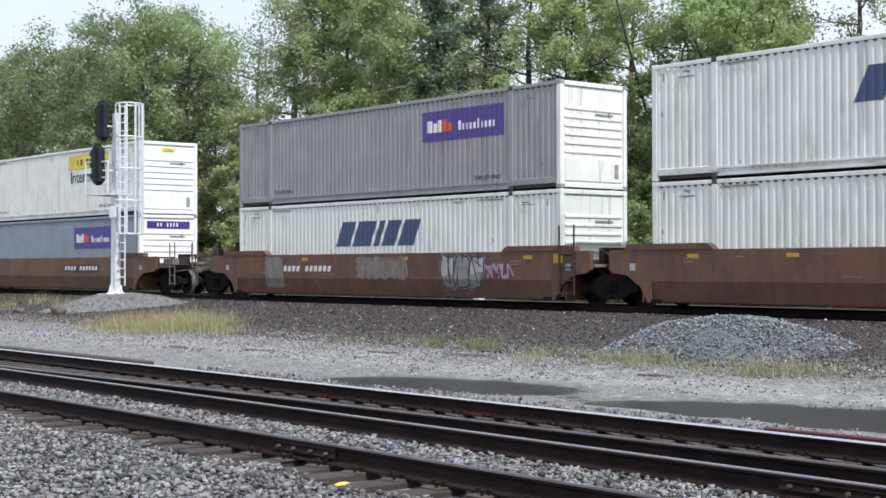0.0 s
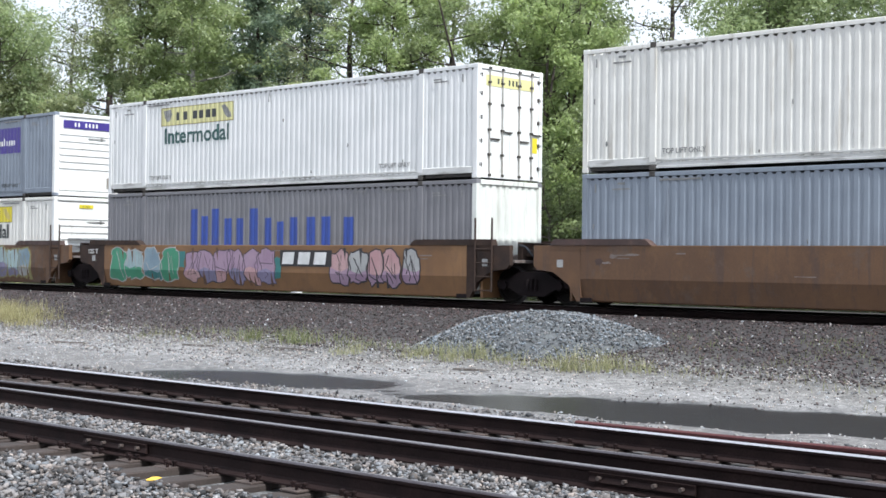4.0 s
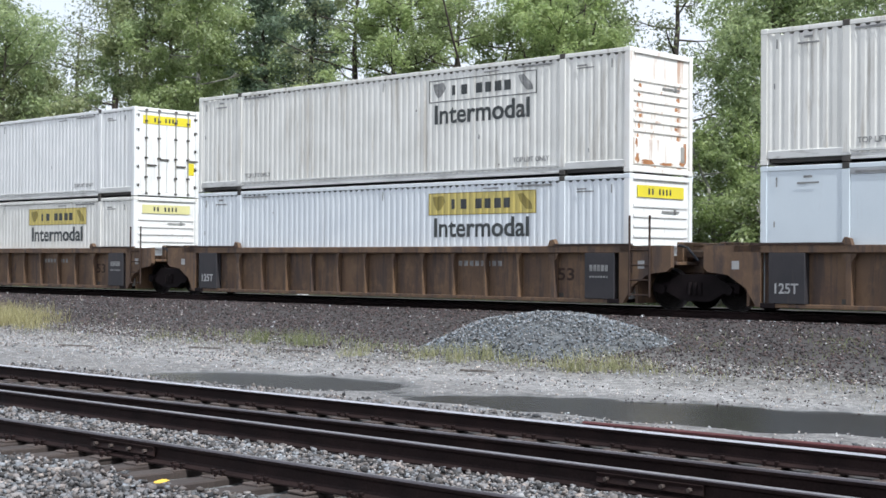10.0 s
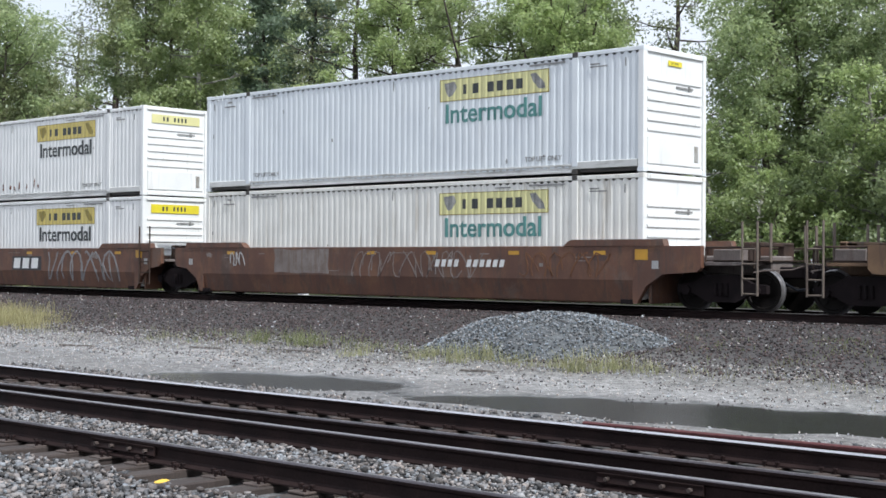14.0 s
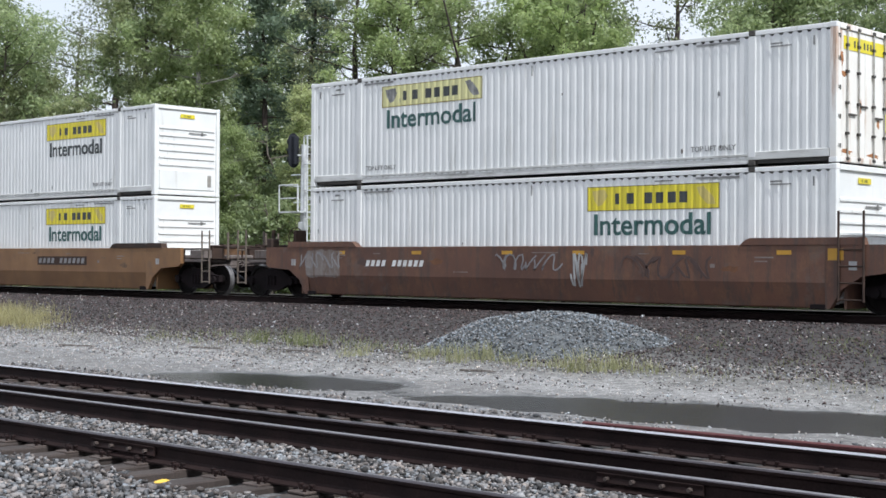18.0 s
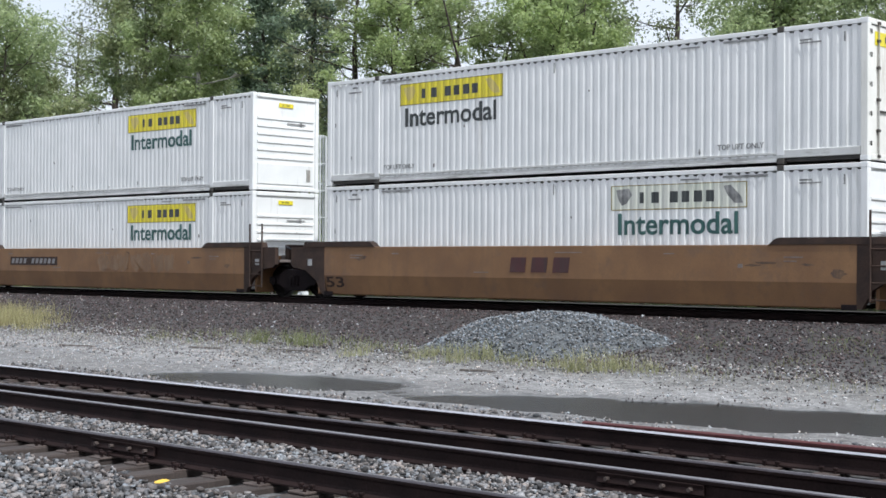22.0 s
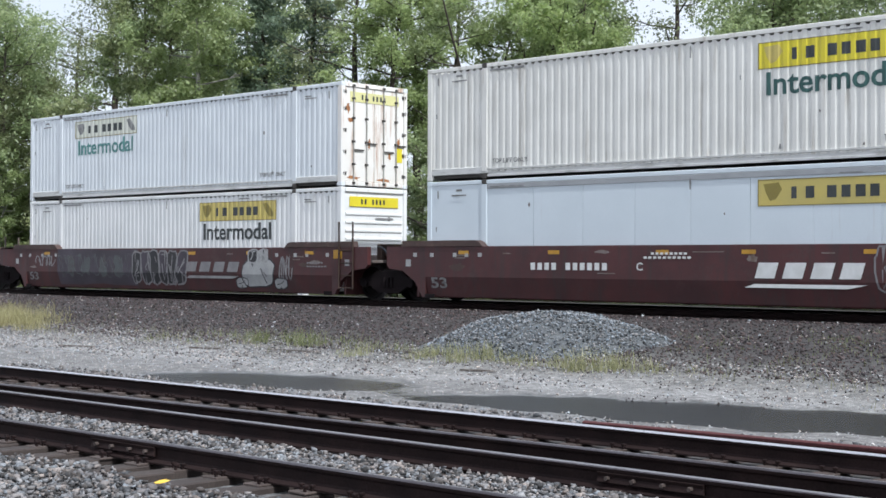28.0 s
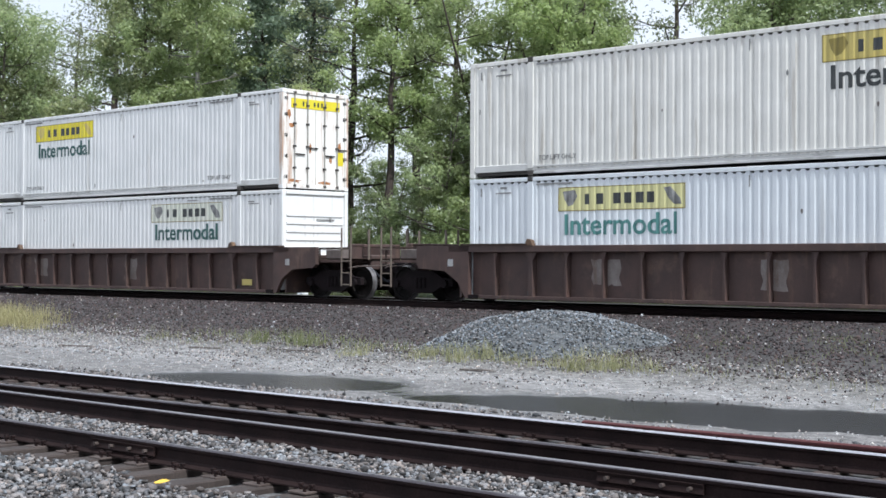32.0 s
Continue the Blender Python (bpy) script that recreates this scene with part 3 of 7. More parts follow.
water = bpy.data.materials.new("muddy_puddle_water")
water.use_nodes = True
wb = water.node_tree.nodes["Principled BSDF"]
wb.inputs["Base Color"].default_value = (0.013, 0.013, 0.0125, 1)
wb.inputs["Specular IOR Level"].default_value = 0.055
wb.inputs["Roughness"].default_value = 0.27
wno = water.node_tree.nodes.new("ShaderNodeTexNoise"); wno.inputs["Scale"].default_value = 16
wbp = water.node_tree.nodes.new("ShaderNodeBump"); wbp.inputs["Strength"].default_value = 0.12; wbp.inputs["Distance"].default_value = 0.01
water.node_tree.links.new(wno.outputs["Fac"], wbp.inputs["Height"]); water.node_tree.links.new(wbp.outputs[0], wb.inputs["Normal"])
for cx, cy, rx, ry, sk in PUDDLES:
    sh = Shape()
    ring = [(cx + rx * 1.05 * math.cos(w), cy + ry * 1.1 * math.sin(w) + sk * rx * math.cos(w)) for w in np.linspace(0, 2 * math.pi, 40, endpoint=False)]
    sh.prism(ring, "z", WATER_Z - 0.06, WATER_Z + (0.003 if cx > -12 else 0.0))
    tagged(new("puddle", sh.mesh("puddle", water)), "shallow muddy puddle of still rainwater on gravel", "puddle", kind="structure")


# ---------------------------------------------------------------- stones
def stone_forms(n, fine, seed):
    """n rough stone shapes of about unit size: verts (n, k, 3) and one face table. fine: broken blocks with flat faces, else plain chips."""
    r = np.random.default_rng(seed)
    if fine:
        v = np.array([(x, y, z) for x in (-1, 1) for y in (-1, 1) for z in (-1, 1)], float) * 0.68
        q = ((0, 1, 3, 2), (4, 6, 7, 5), (0, 4, 5, 1), (2, 3, 7, 6), (0, 2, 6, 4), (1, 5, 7, 3))
        f = np.array([t for a, b, c, d in q for t in ((a, b, c), (a, c, d))])
        forms = v[None] + r.uniform(-0.42, 0.42, (n, 8, 3))
    else:
        v = np.array([(1, 0, 0), (-1, 0, 0), (0, 1, 0), (0, -1, 0), (0, 0, 1), (0, 0, -1)], float)
        f = np.array([(0, 2, 4), (2, 1, 4), (1, 3, 4), (3, 0, 4), (2, 0, 5), (1, 2, 5), (3, 1, 5), (0, 3, 5)])
        forms = v[None] * (1 + r.uniform(-0.42, 0.42, (n, len(v), 1)))
    return forms * r.uniform([0.8, 0.6, 0.45], [1.2, 1.0, 0.8], (n, 1, 3)), f


def scatter(name, pts, size, material, fine, seed, label, sink=0.25):
    """Loose stones at pts (n, 3), joined into one object."""
    r = np.random.default_rng(seed)
    forms, f = stone_forms(40, fine, seed)
    n = len(pts)
    w = forms[r.integers(0, 40, n)]
    ang, tip = r.uniform(0, 6.28, n), r.normal(0, 0.75, n)
    c, s = np.cos(ang)[:, None], np.sin(ang)[:, None]
    x, y, z = w[..., 0], w[..., 1], w[..., 2]
    ct, st = np.cos(tip)[:, None], np.sin(tip)[:, None]
    y, z = y * ct - z * st, y * st + z * ct
    x, y = x * c - y * s, x * s + y * c
    sz = size * r.lognormal(0, 0.28, n)[:, None] * 0.5
    v = np.stack([x * sz + pts[:, :1], y * sz + pts[:, 1:2], z * sz + pts[:, 2:3] + sz * (0.5 - sink)], axis=2)
    k = w.shape[1]
    faces = f[None] + (np.arange(n) * k)[:, None, None]
    ob = new(name, fast_mesh(name, v.reshape(-1, 3), faces.reshape(-1, 3), material))
    return tagged(ob, label, "gravel", kind="stuff")


def spread(n, x0, x1, y0, y1, lift=0.0):
    x, y = rng.uniform(x0, x1, n), rng.uniform(y0, y1, n)
    return np.stack([x, y, level(x, y) + lift + rng.uniform(0, 0.02, n)], axis=1)


def apart(p, lo=0.42, hi=2.55):
    """Of points p, those over 9.6 m from the place's origin, in the stretch of the plan where single stones can be told apart."""
    u = -p[:, 0] / p[:, 1]
    return p[(np.hypot(p[:, 0], p[:, 1]) > 9.6) & (u > lo) & (u < hi)]


RAIL_TOP, RAIL_H = -0.46, 0.172
NEAR = [7.03, 8.535]


def third_rail(x):
    return 9.27 - 0.0019 * max(0.0, -4 - max(x, -16)) ** 2 - 0.0456 * max(0.0, -16 - x)


FAR = 10.57
front = spread(34000, -17, -3, 3.7, 6.95)
beside = front[:, 1] > 6.54 + 0.12 * np.sin(front[:, 0] * 2.3) + 0.06 * np.sin(front[:, 0] * 9)
front[:, 2] += np.where(beside, -0.045, 0.035 * rng.uniform(0, 1.4, len(front)))
front = front[~beside | (rng.uniform(0, 1, len(front)) < 0.7)]
scatter("crushed_stone_ballast", apart(front), 0.040, M["stone"], True, 21, "loose light grey crushed stone ballast before the track")
mid = spread(27000, -24, -1.5, 7.14, 8.42)
mid[:, 2] += 0.01 + 0.03 * rng.uniform(0, 1, len(mid))
scatter("crushed_stone_ballast", apart(mid), 0.037, M["stone"], True, 22, "loose light grey crushed stone ballast between the rails")
# lower, darker stones between the second rail and the far one
gap = spread(11000, -24, -1.5, 8.62, 10.45)
gap[:, 2] -= 0.03
scatter("crushed_stone_ballast", apart(gap), 0.055, M["stone_dark"], False, 23, "dark crushed stone ballast between the rails")
back = spread(6500, -22, -2, 10.7, 12.9)
scatter("crushed_stone_ballast", back[level(back[:, 0], back[:, 1]) > -0.76], 0.045, M["stone"], False, 24, "scattered pale crushed stone beside the track")
low = spread(32000, -46, -5, 13, 19.6)
low = low[(low[:, 1] + rng.normal(0, 1.2, len(low)) > 16.0 + 0.19 * np.clip(low[:, 0] + 24, 0, 12)) & (level(low[:, 0], low[:, 1]) > -0.755)]
scatter("loose_gravel", apart(low), 0.037, M["stone_pale"], False, 25, "loose pale gravel scattered over dirt")
chips = spread(6500, -38, -5, 12.6, 18.2, 0.0)
chips = chips[level(chips[:, 0], chips[:, 1]) > -0.757]
scatter("loose_pebbles", apart(chips), 0.024, M["stone_chip"], False, 27, "small white pebbles scattered over dirt")
dirt = spread(9000, -46, -5, 15.2, 20.0)
dirt = dirt[wav(dirt[:, 0] * 0.5, dirt[:, 1] * 1.6, 1.1, 41) > 0.05]
scatter("dark_pebbles", apart(dirt), 0.03, M["stone_dark"], False, 29, "dark dirty pebbles lying in patches")
bank = spread(54000, -62, -6, 18.4, 26.9)
scatter("embankment_ballast", apart(bank), 0.045, M["stone_dark"], False, 26, "brown grey ballast stones on the embankment slope")
pale = spread(2000, -50, -6, 18.0, 26.6, 0.012)
scatter("pale_ballast_stones", apart(pale), 0.042, M["stone_pale"], False, 28, "pale chips among the brown ballast")


# ---------------------------------------------------------------- gravel piles
def pile(name, cx, cy, r, top, material, ground_mat, label, seed, n):
    """A heap of gravel with an uneven outline, resting on the ground."""
    rr = np.random.default_rng(seed)
    rings, sect = 14, 40
    def hgt(u, w):
        prof = np.clip(1 - u ** 2.3, 0, 1) ** 1.2
        return prof
    base = float(level(cx, cy))
    verts, faces = [], []
    for i in range(rings + 1):
        for j in range(sect):
            w = 2 * math.pi * j / sect
            u = i / rings
            rad = r * u * (1 + 0.10 * math.sin(2 * w + seed) + 0.06 * math.sin(5 * w + 2 * seed))
            x, y = cx + rad * math.cos(w), cy + rad * math.sin(w)
            g = float(level(x, y))
            k = hgt(u, w)
            verts.append((x, y, g - 0.02 + (top - base) * k * (1 + 0.05 * math.sin(3 * w + 7 * u))))
    for i in range(rings):
        for j in range(sect):
            k = (j + 1) % sect
            faces.append((i * sect + j, (i + 1) * sect + j, (i + 1) * sect + k, i * sect + k))
    e = thing(name, Matrix.Identity(4), label, "gravel pile")
    me = fast_mesh("mound", verts, faces, ground_mat)
    part("mound", me, None, e)
    u, w = np.sqrt(rr.uniform(0, 1, n)), rr.uniform(0, 2 * math.pi, n)
    rad = r * u * (1 + 0.10 * np.sin(2 * w + seed) + 0.06 * np.sin(5 * w + 2 * seed))
    x, y = cx + rad * np.cos(w), cy + rad * np.sin(w)
    z = level(x, y) + (top - base) * hgt(u, w) * (1 + 0.05 * np.sin(3 * w + 7 * u))
    ob = scatter("loose_gravel", np.stack([x, y, z], axis=1), 0.046, material, False, seed, "loose crushed stones")
    ob["category"] = ""
    del ob["category"]
    ob.parent = e
    return e


pile("gravel_pile", -17.1, 20.9, 2.55, 0.07, M["stone_blue"], surf("blue_grey_gravel", (0.07, 0.075, 0.08), (0.11, 0.117, 0.121), 3, 0.9, bump=0.8, grain=34, fine=0.45), "low heap of blue grey crushed stone beside the ballast", 3, 9000)
pile("gravel_pile", -45.3, 22.9, 2.3, 0.08, surf("pale_stone", (0.17, 0.168, 0.16), (0.24, 0.236, 0.228), 3, 0.9, island=0.3, shift=False), surf("pale_grey_gravel", (0.15, 0.148, 0.14), (0.20, 0.197, 0.19), 2, 0.9, bump=0.6, grain=30, fine=0.3), "low pale grey gravel mound round the signal mast's foot", 5, 4000)


# ---------------------------------------------------------------- tracks
def rail_outline(y, top, w=1.0):
    h = RAIL_H
    o = [(-0.075, 0), (0.075, 0), (0.075, 0.012), (0.02, 0.03), (0.009, 0.05), (0.009, 0.12), (0.034, 0.135), (0.037, 0.158), (0.030, h - 0.005), (0.012, h), (-0.012, h), (-0.026, h - 0.006), (-0.035, h - 0.017), (-0.037, 0.158), (-0.034, 0.135), (-0.009, 0.12), (-0.009, 0.05), (-0.02, 0.03), (-0.075, 0.012)]
    return [(y + a * w, top - h + b) for a, b in o]


def rail(parent, name, y, top, x0, x1, mat_side, mat_top, label=""):
    """One rail; y is a number or a function of x. Its running surface has its own material."""
    f = y if callable(y) else (lambda x: y)
    xs = [x0, x1] if not callable(y) else list(np.linspace(x0, x1, 24))
    o = rail_outline(0, top)
    n = len(o)
    verts = [(x, f(x) + p, q) for x in xs for p, q in o]
    faces = []
    for i in range(len(xs) - 1):
        for j in range(n):
            k = (j + 1) % n
            faces.append((i * n + j, i * n + k, (i + 1) * n + k, (i + 1) * n + j))
    faces.append(tuple(range(n))); faces.append(tuple((len(xs) - 1) * n + j for j in range(n)))
    me = bpy.data.meshes.new(name)
    me.from_pydata(verts, [], faces)
    me.materials.append(mat_side); me.materials.append(mat_top); me.materials.append(M["rail_dull"])
    polished = mat_top in (M["rail_top"], M["rail_mid"], M["rail_worn"])
    for p in me.polygons:
        if p.center.z > top - 0.0125:
            worn = (-0.034 if mat_top is M["rail_top"] else -0.02 if mat_top is M["rail_mid"] else -0.015) < p.center.y - f(p.center.x) < 0.02 or not polished
            p.material_index = 1 if worn else 2
    bm = bmesh.new(); bm.from_mesh(me); bmesh.ops.recalc_face_normals(bm, faces=bm.faces); bm.to_mesh(me); bm.free()
    return part(name, me, None, parent, label)


track = thing("railway_track", Matrix.Identity(4), "worn siding track of dark rusted rails on wooden ties", "railway track", kind="structure")
rail(track, "rail", NEAR[0], RAIL_TOP, -150, 60, M["rail_side"], M["rail_worn"])
rail(track, "rail", NEAR[1], RAIL_TOP, -150, 60, M["rail_side"], M["rail_mid"], "dark rail with a polished head")
turnout = thing("railway_track", Matrix.Identity(4), "second siding track running close beside the first", "railway track", kind="structure")
rail(turnout, "rail", third_rail, RAIL_TOP, -26, 60, M["rail_side"], M["rail_worn"])
rail(turnout, "rail", FAR, RAIL_TOP, -150, 60, M["rail_side"], M["rail_top"])


def joint_bar(parent, x, y):
    """Bolted joint bar on the near face of a rail."""
    s = Shape().prism([(y - 0.024, RAIL_TOP - 0.125), (y - 0.05, RAIL_TOP - 0.115), (y - 0.034, RAIL_TOP - 0.075), (y - 0.046, RAIL_TOP - 0.047), (y - 0.022, RAIL_TOP - 0.042), (y - 0.008, RAIL_TOP - 0.08)], "x", x - 0.46, x + 0.46)
    b = part("joint_bar", s, M["rail_side"], parent, "rusted joint bar")
    for dx in (-0.36, -0.13, 0.13, 0.36):
        part("bolt", kept(("bolt", x, y, dx), lambda: Shape().tube((x + dx, y - 0.03, RAIL_TOP - 0.085), (x + dx, y - 0.075, RAIL_TOP - 0.085), 0.017, 6).mesh("bolt", M["plate"])), None, b)


joint_bar(track, -10.3, NEAR[0])
joint_bar(track, -5.95, NEAR[1])

# loose red rail lying past the far one, and the timber laid along it
loose = thing("spare_rail", Matrix.Identity(4), "red rusted spare rail lying on the stones beside the track", "rail")
rail(loose, "rail", lambda x: 10.93 + 0.055 * (x + 8.4), RAIL_TOP - 0.015, -8.4, 6, M["rail_red"], M["rail_red"])
timber = thing("timber", Matrix.Identity(4), "long dark crossing timber laid along the rail", "timber")
part("plank", Shape().box(-34, -20.2, FAR + 0.085, FAR + 0.33, -0.66, RAIL_TOP + 0.02, 0.015), M["tie"], timber)

tie_me = Shape().box(-0.115, 0.115, -1.32, 1.32, -0.17, 0.0, 0.012).mesh("tie", M["tie"])
plate_me = Shape().box(-0.095, 0.095, -0.19, 0.19, 0.0, 0.018, 0.004).mesh("tie_plate", M["plate"])
spike_me = Shape().box(-0.009, 0.009, -0.009, 0.009, 0.0, 0.045).box(-0.018, 0.018, -0.012, 0.026, 0.03, 0.05, 0.004).mesh("spike", M["rail_side"])
TIE_Z = RAIL_TOP - RAIL_H - 0.018
tie_x = np.arange(-24, 2, 0.52)
for i, x in enumerate(tie_x):
    yaw = rng.normal(0, 1.2)
    t = part("tie", tie_me, None, track)
    t.matrix_basis = pose(x + rng.normal(0, 0.02), 7.74 + rng.normal(0, 0.09), TIE_Z, rng.normal(0, 0.5), 0, yaw)
    if -19 < x < -3:
        p = part("tie_plate", plate_me, None, track)
        p.matrix_basis = pose(x, NEAR[0], TIE_Z, 0, 0, yaw)
        for dx, dy in ((-0.06, -0.092), (0.06, -0.092), (0.05, -0.15)):
            k = part("spike", spike_me, None, track)
            k.matrix_basis = pose(x + dx, NEAR[0] + dy, TIE_Z + 0.016, 0, 0, rng.normal(0, 6))
        for dx in (-0.06, 0.06):
            k = part("spike", spike_me, None, turnout)
            k.matrix_basis = pose(x + dx + 0.2, FAR - 0.09, TIE_Z + 0.012, 0, 0, rng.normal(0, 6))
    t2 = part("tie", tie_me, None, turnout)
    t2.matrix_basis = pose(x + 0.2, 9.95 + rng.normal(0, 0.04), TIE_Z - 0.004, 0, 0, rng.normal(0, 0.8))
    if -19 < x < -3:
        p = part("tie_plate", plate_me, None, turnout)
        p.matrix_basis = pose(x + 0.2, FAR, TIE_Z - 0.004)
rest = Shape()
for x in list(np.arange(-120, -24.3, 0.52)) + list(np.arange(2.2, 40, 0.52)):
    rest.box(x - 0.11, x + 0.11, 6.5, 11.3, TIE_Z - 0.16, TIE_Z - 0.005)
tagged(part("ties", rest, M["tie"], track), kind="stuff")

TRAIN_Y = 28.072
mainline = thing("railway_track", Matrix.Identity(4), "main line track on raised brown ballast under the train", "railway track", kind="structure")
for dy in (-0.753, 0.753):
    rail(mainline, "rail", TRAIN_Y + dy, 0.0, -320, 200, M["rail_side"], M["far_rail"])
rest = Shape()
for x in np.arange(-130, 40, 0.55):
    rest.box(x - 0.12, x + 0.12, TRAIN_Y - 1.3, TRAIN_Y + 1.3, -0.33, -0.176)
tagged(part("ties", rest, M["tie"], mainline), kind="stuff")


# ---------------------------------------------------------------- containers
HL, HW, HH = 8.077, 1.2955, 2.896


RIB_PITCH, RIB_DEPTH = 0.22, 0.013
RIB_LINE = ((0.0, 0), (0.42, 0), (0.56, 1), (0.86, 1))      # share of the pitch, depth


def rib_sink(x):
    """How deep the middle bay's sheet lies at x, 0 on a crest and 1 in a groove."""
    n = round(12.02 / RIB_PITCH)
    u = (x + 6.01) / (12.02 / n) % 1.0
    return float(np.interp(u, [p for p, k in RIB_LINE] + [1.0], [k for p, k in RIB_LINE] + [0]))


def decal(e, name, key, make, x, ribbed, label=""):
    """A thin sign part laid on the side wall, following its ribs."""
    def build():
        me = make()
        bm = bmesh.new()
        bm.from_mesh(me)
        for v in bm.verts:
            v.co.x += x
        if ribbed:
            lo, hi = min(v.co.x for v in bm.verts), max(v.co.x for v in bm.verts)
            n = round(12.02 / RIB_PITCH)
            for i in range(n):
                for u, k in RIB_LINE:
                    b = -6.01 + (i + u) * 12.02 / n
                    if lo + 0.002 < b < hi - 0.002:
                        bmesh.ops.bisect_plane(bm, geom=bm.verts[:] + bm.edges[:] + bm.faces[:], dist=1e-5, plane_co=(b, 0, 0), plane_no=(1, 0, 0))
            for v in bm.verts:
                v.co.y += RIB_DEPTH * rib_sink(v.co.x)
        bm.to_mesh(me)
        bm.free()
        return me
    o = part(name, kept(("decal", name, round(x, 3), ribbed) + key, build), None, e, label)
    o.location = (0, -(HW - 0.018) - 0.008, 0)
    return o


def corrugated(x0, x1, z0, z1, y, out, pitch=RIB_PITCH, depth=RIB_DEPTH, notch=0.0):
    """Ribbed sheet from x0 to x1; out is -1 or 1, the side it faces. notch: how far below its top the grooves end, open."""
    n = max(1, round((x1 - x0) / pitch))
    p = (x1 - x0) / n
    line = []
    for i in range(n):
        a = x0 + i * p
        line += [(a + p * u, k) for u, k in RIB_LINE]
    line.append((x1, 0))
    v, f = [], []
    for x, k in line:
        yy = y - out * depth * k
        zt = z1 - notch * k
        v += [(x, yy, z0), (x, yy, zt), (x, yy - out * 0.012, zt), (x, yy - out * 0.012, z0)]
    for i in range(len(line) - 1):
        b = i * 4
        f += [(b, b + 4, b + 5, b + 1), (b + 2, b + 6, b + 7, b + 3), (b + 1, b + 5, b + 6, b + 2), (b, b + 3, b + 7, b + 4)]
    return v, f


def side_wall_parts(e, out, style, mat, col):
    """The wall's three bays between the posts; a smooth wall is made of single panels."""
    y = out * (HW - 0.018)
    z0, z1 = 0.17, HH - 0.11
    for bay, (x0, x1) in enumerate(((-HL + 0.13, -6.19), (-6.01, 6.01), (6.19, HL - 0.13))):
        if style == "ribbed":
            def sheet():
                s = Shape()
                s.v, s.f = corrugated(x0, x1, z0, z1, y, out, notch=0.045)
                return s.mesh("side_wall", mat)
            part("side_wall", kept(("side", out, bay, col), sheet), None, e)
        else:
            n = max(1, round((x1 - x0) / 1.5))
            p = (x1 - x0) / n
            for i in range(n):
                part("side_panel", kept(("spanel", out, bay, col), lambda: Shape().box(0.004, p - 0.004, y, y - out * 0.03, z0, z1, 0.004).mesh("side_panel", mat)), None, e).location = (x0 + i * p, 0, 0)


def base_rail_mesh(out, mat):
    s = Shape()
    y = out * HW
    s.prism([(y, 0.05), (y, 0.095), (y - out * 0.03, 0.105), (y - out * 0.03, 0.205), (y, 0.215), (y, 0.255), (y - out * 0.09, 0.255), (y - out * 0.09, 0.05)], "x", -6.0, 6.0)
    for x0, x1 in ((-HL + 0.17, -5.99), (5.99, HL - 0.17)):
        s.box(x0, x1, y - out * 0.001, y - out * 0.05, 0.13, 0.30, 0.01)
    return s.mesh("bottom_rail", mat)


def nose_mesh(sx, mat):
    s = Shape()
    x = sx * (HL - 0.05)
    s.box(x, x - sx * 0.03, -HW + 0.12, HW - 0.12, 0.12, HH - 0.1)
    return s.mesh("end_wall", mat)


def rust_blot(xa, xb, y, z, w, h, seed, lo, hi):
    """An irregular rust stain on an end, kept between the heights lo and hi."""
    r = random.Random(seed + 40)
    pts = [(y + w * (0.75 + 0.3 * r.uniform(-1, 1)) * math.cos(a), max(lo, min(hi, z + h * (0.8 + 0.35 * r.uniform(-1, 1)) * math.sin(a)))) for a in np.linspace(0, 6.283, 14, endpoint=False)]
    return Shape().prism(pts, "x", xa, xb).mesh("rust_stain", M["rust_stain"])


RAIL_PAINT = {"blue_grey": "blue_grey", "mid_grey": "mid_grey", "dark_grey": "dark_grey"}


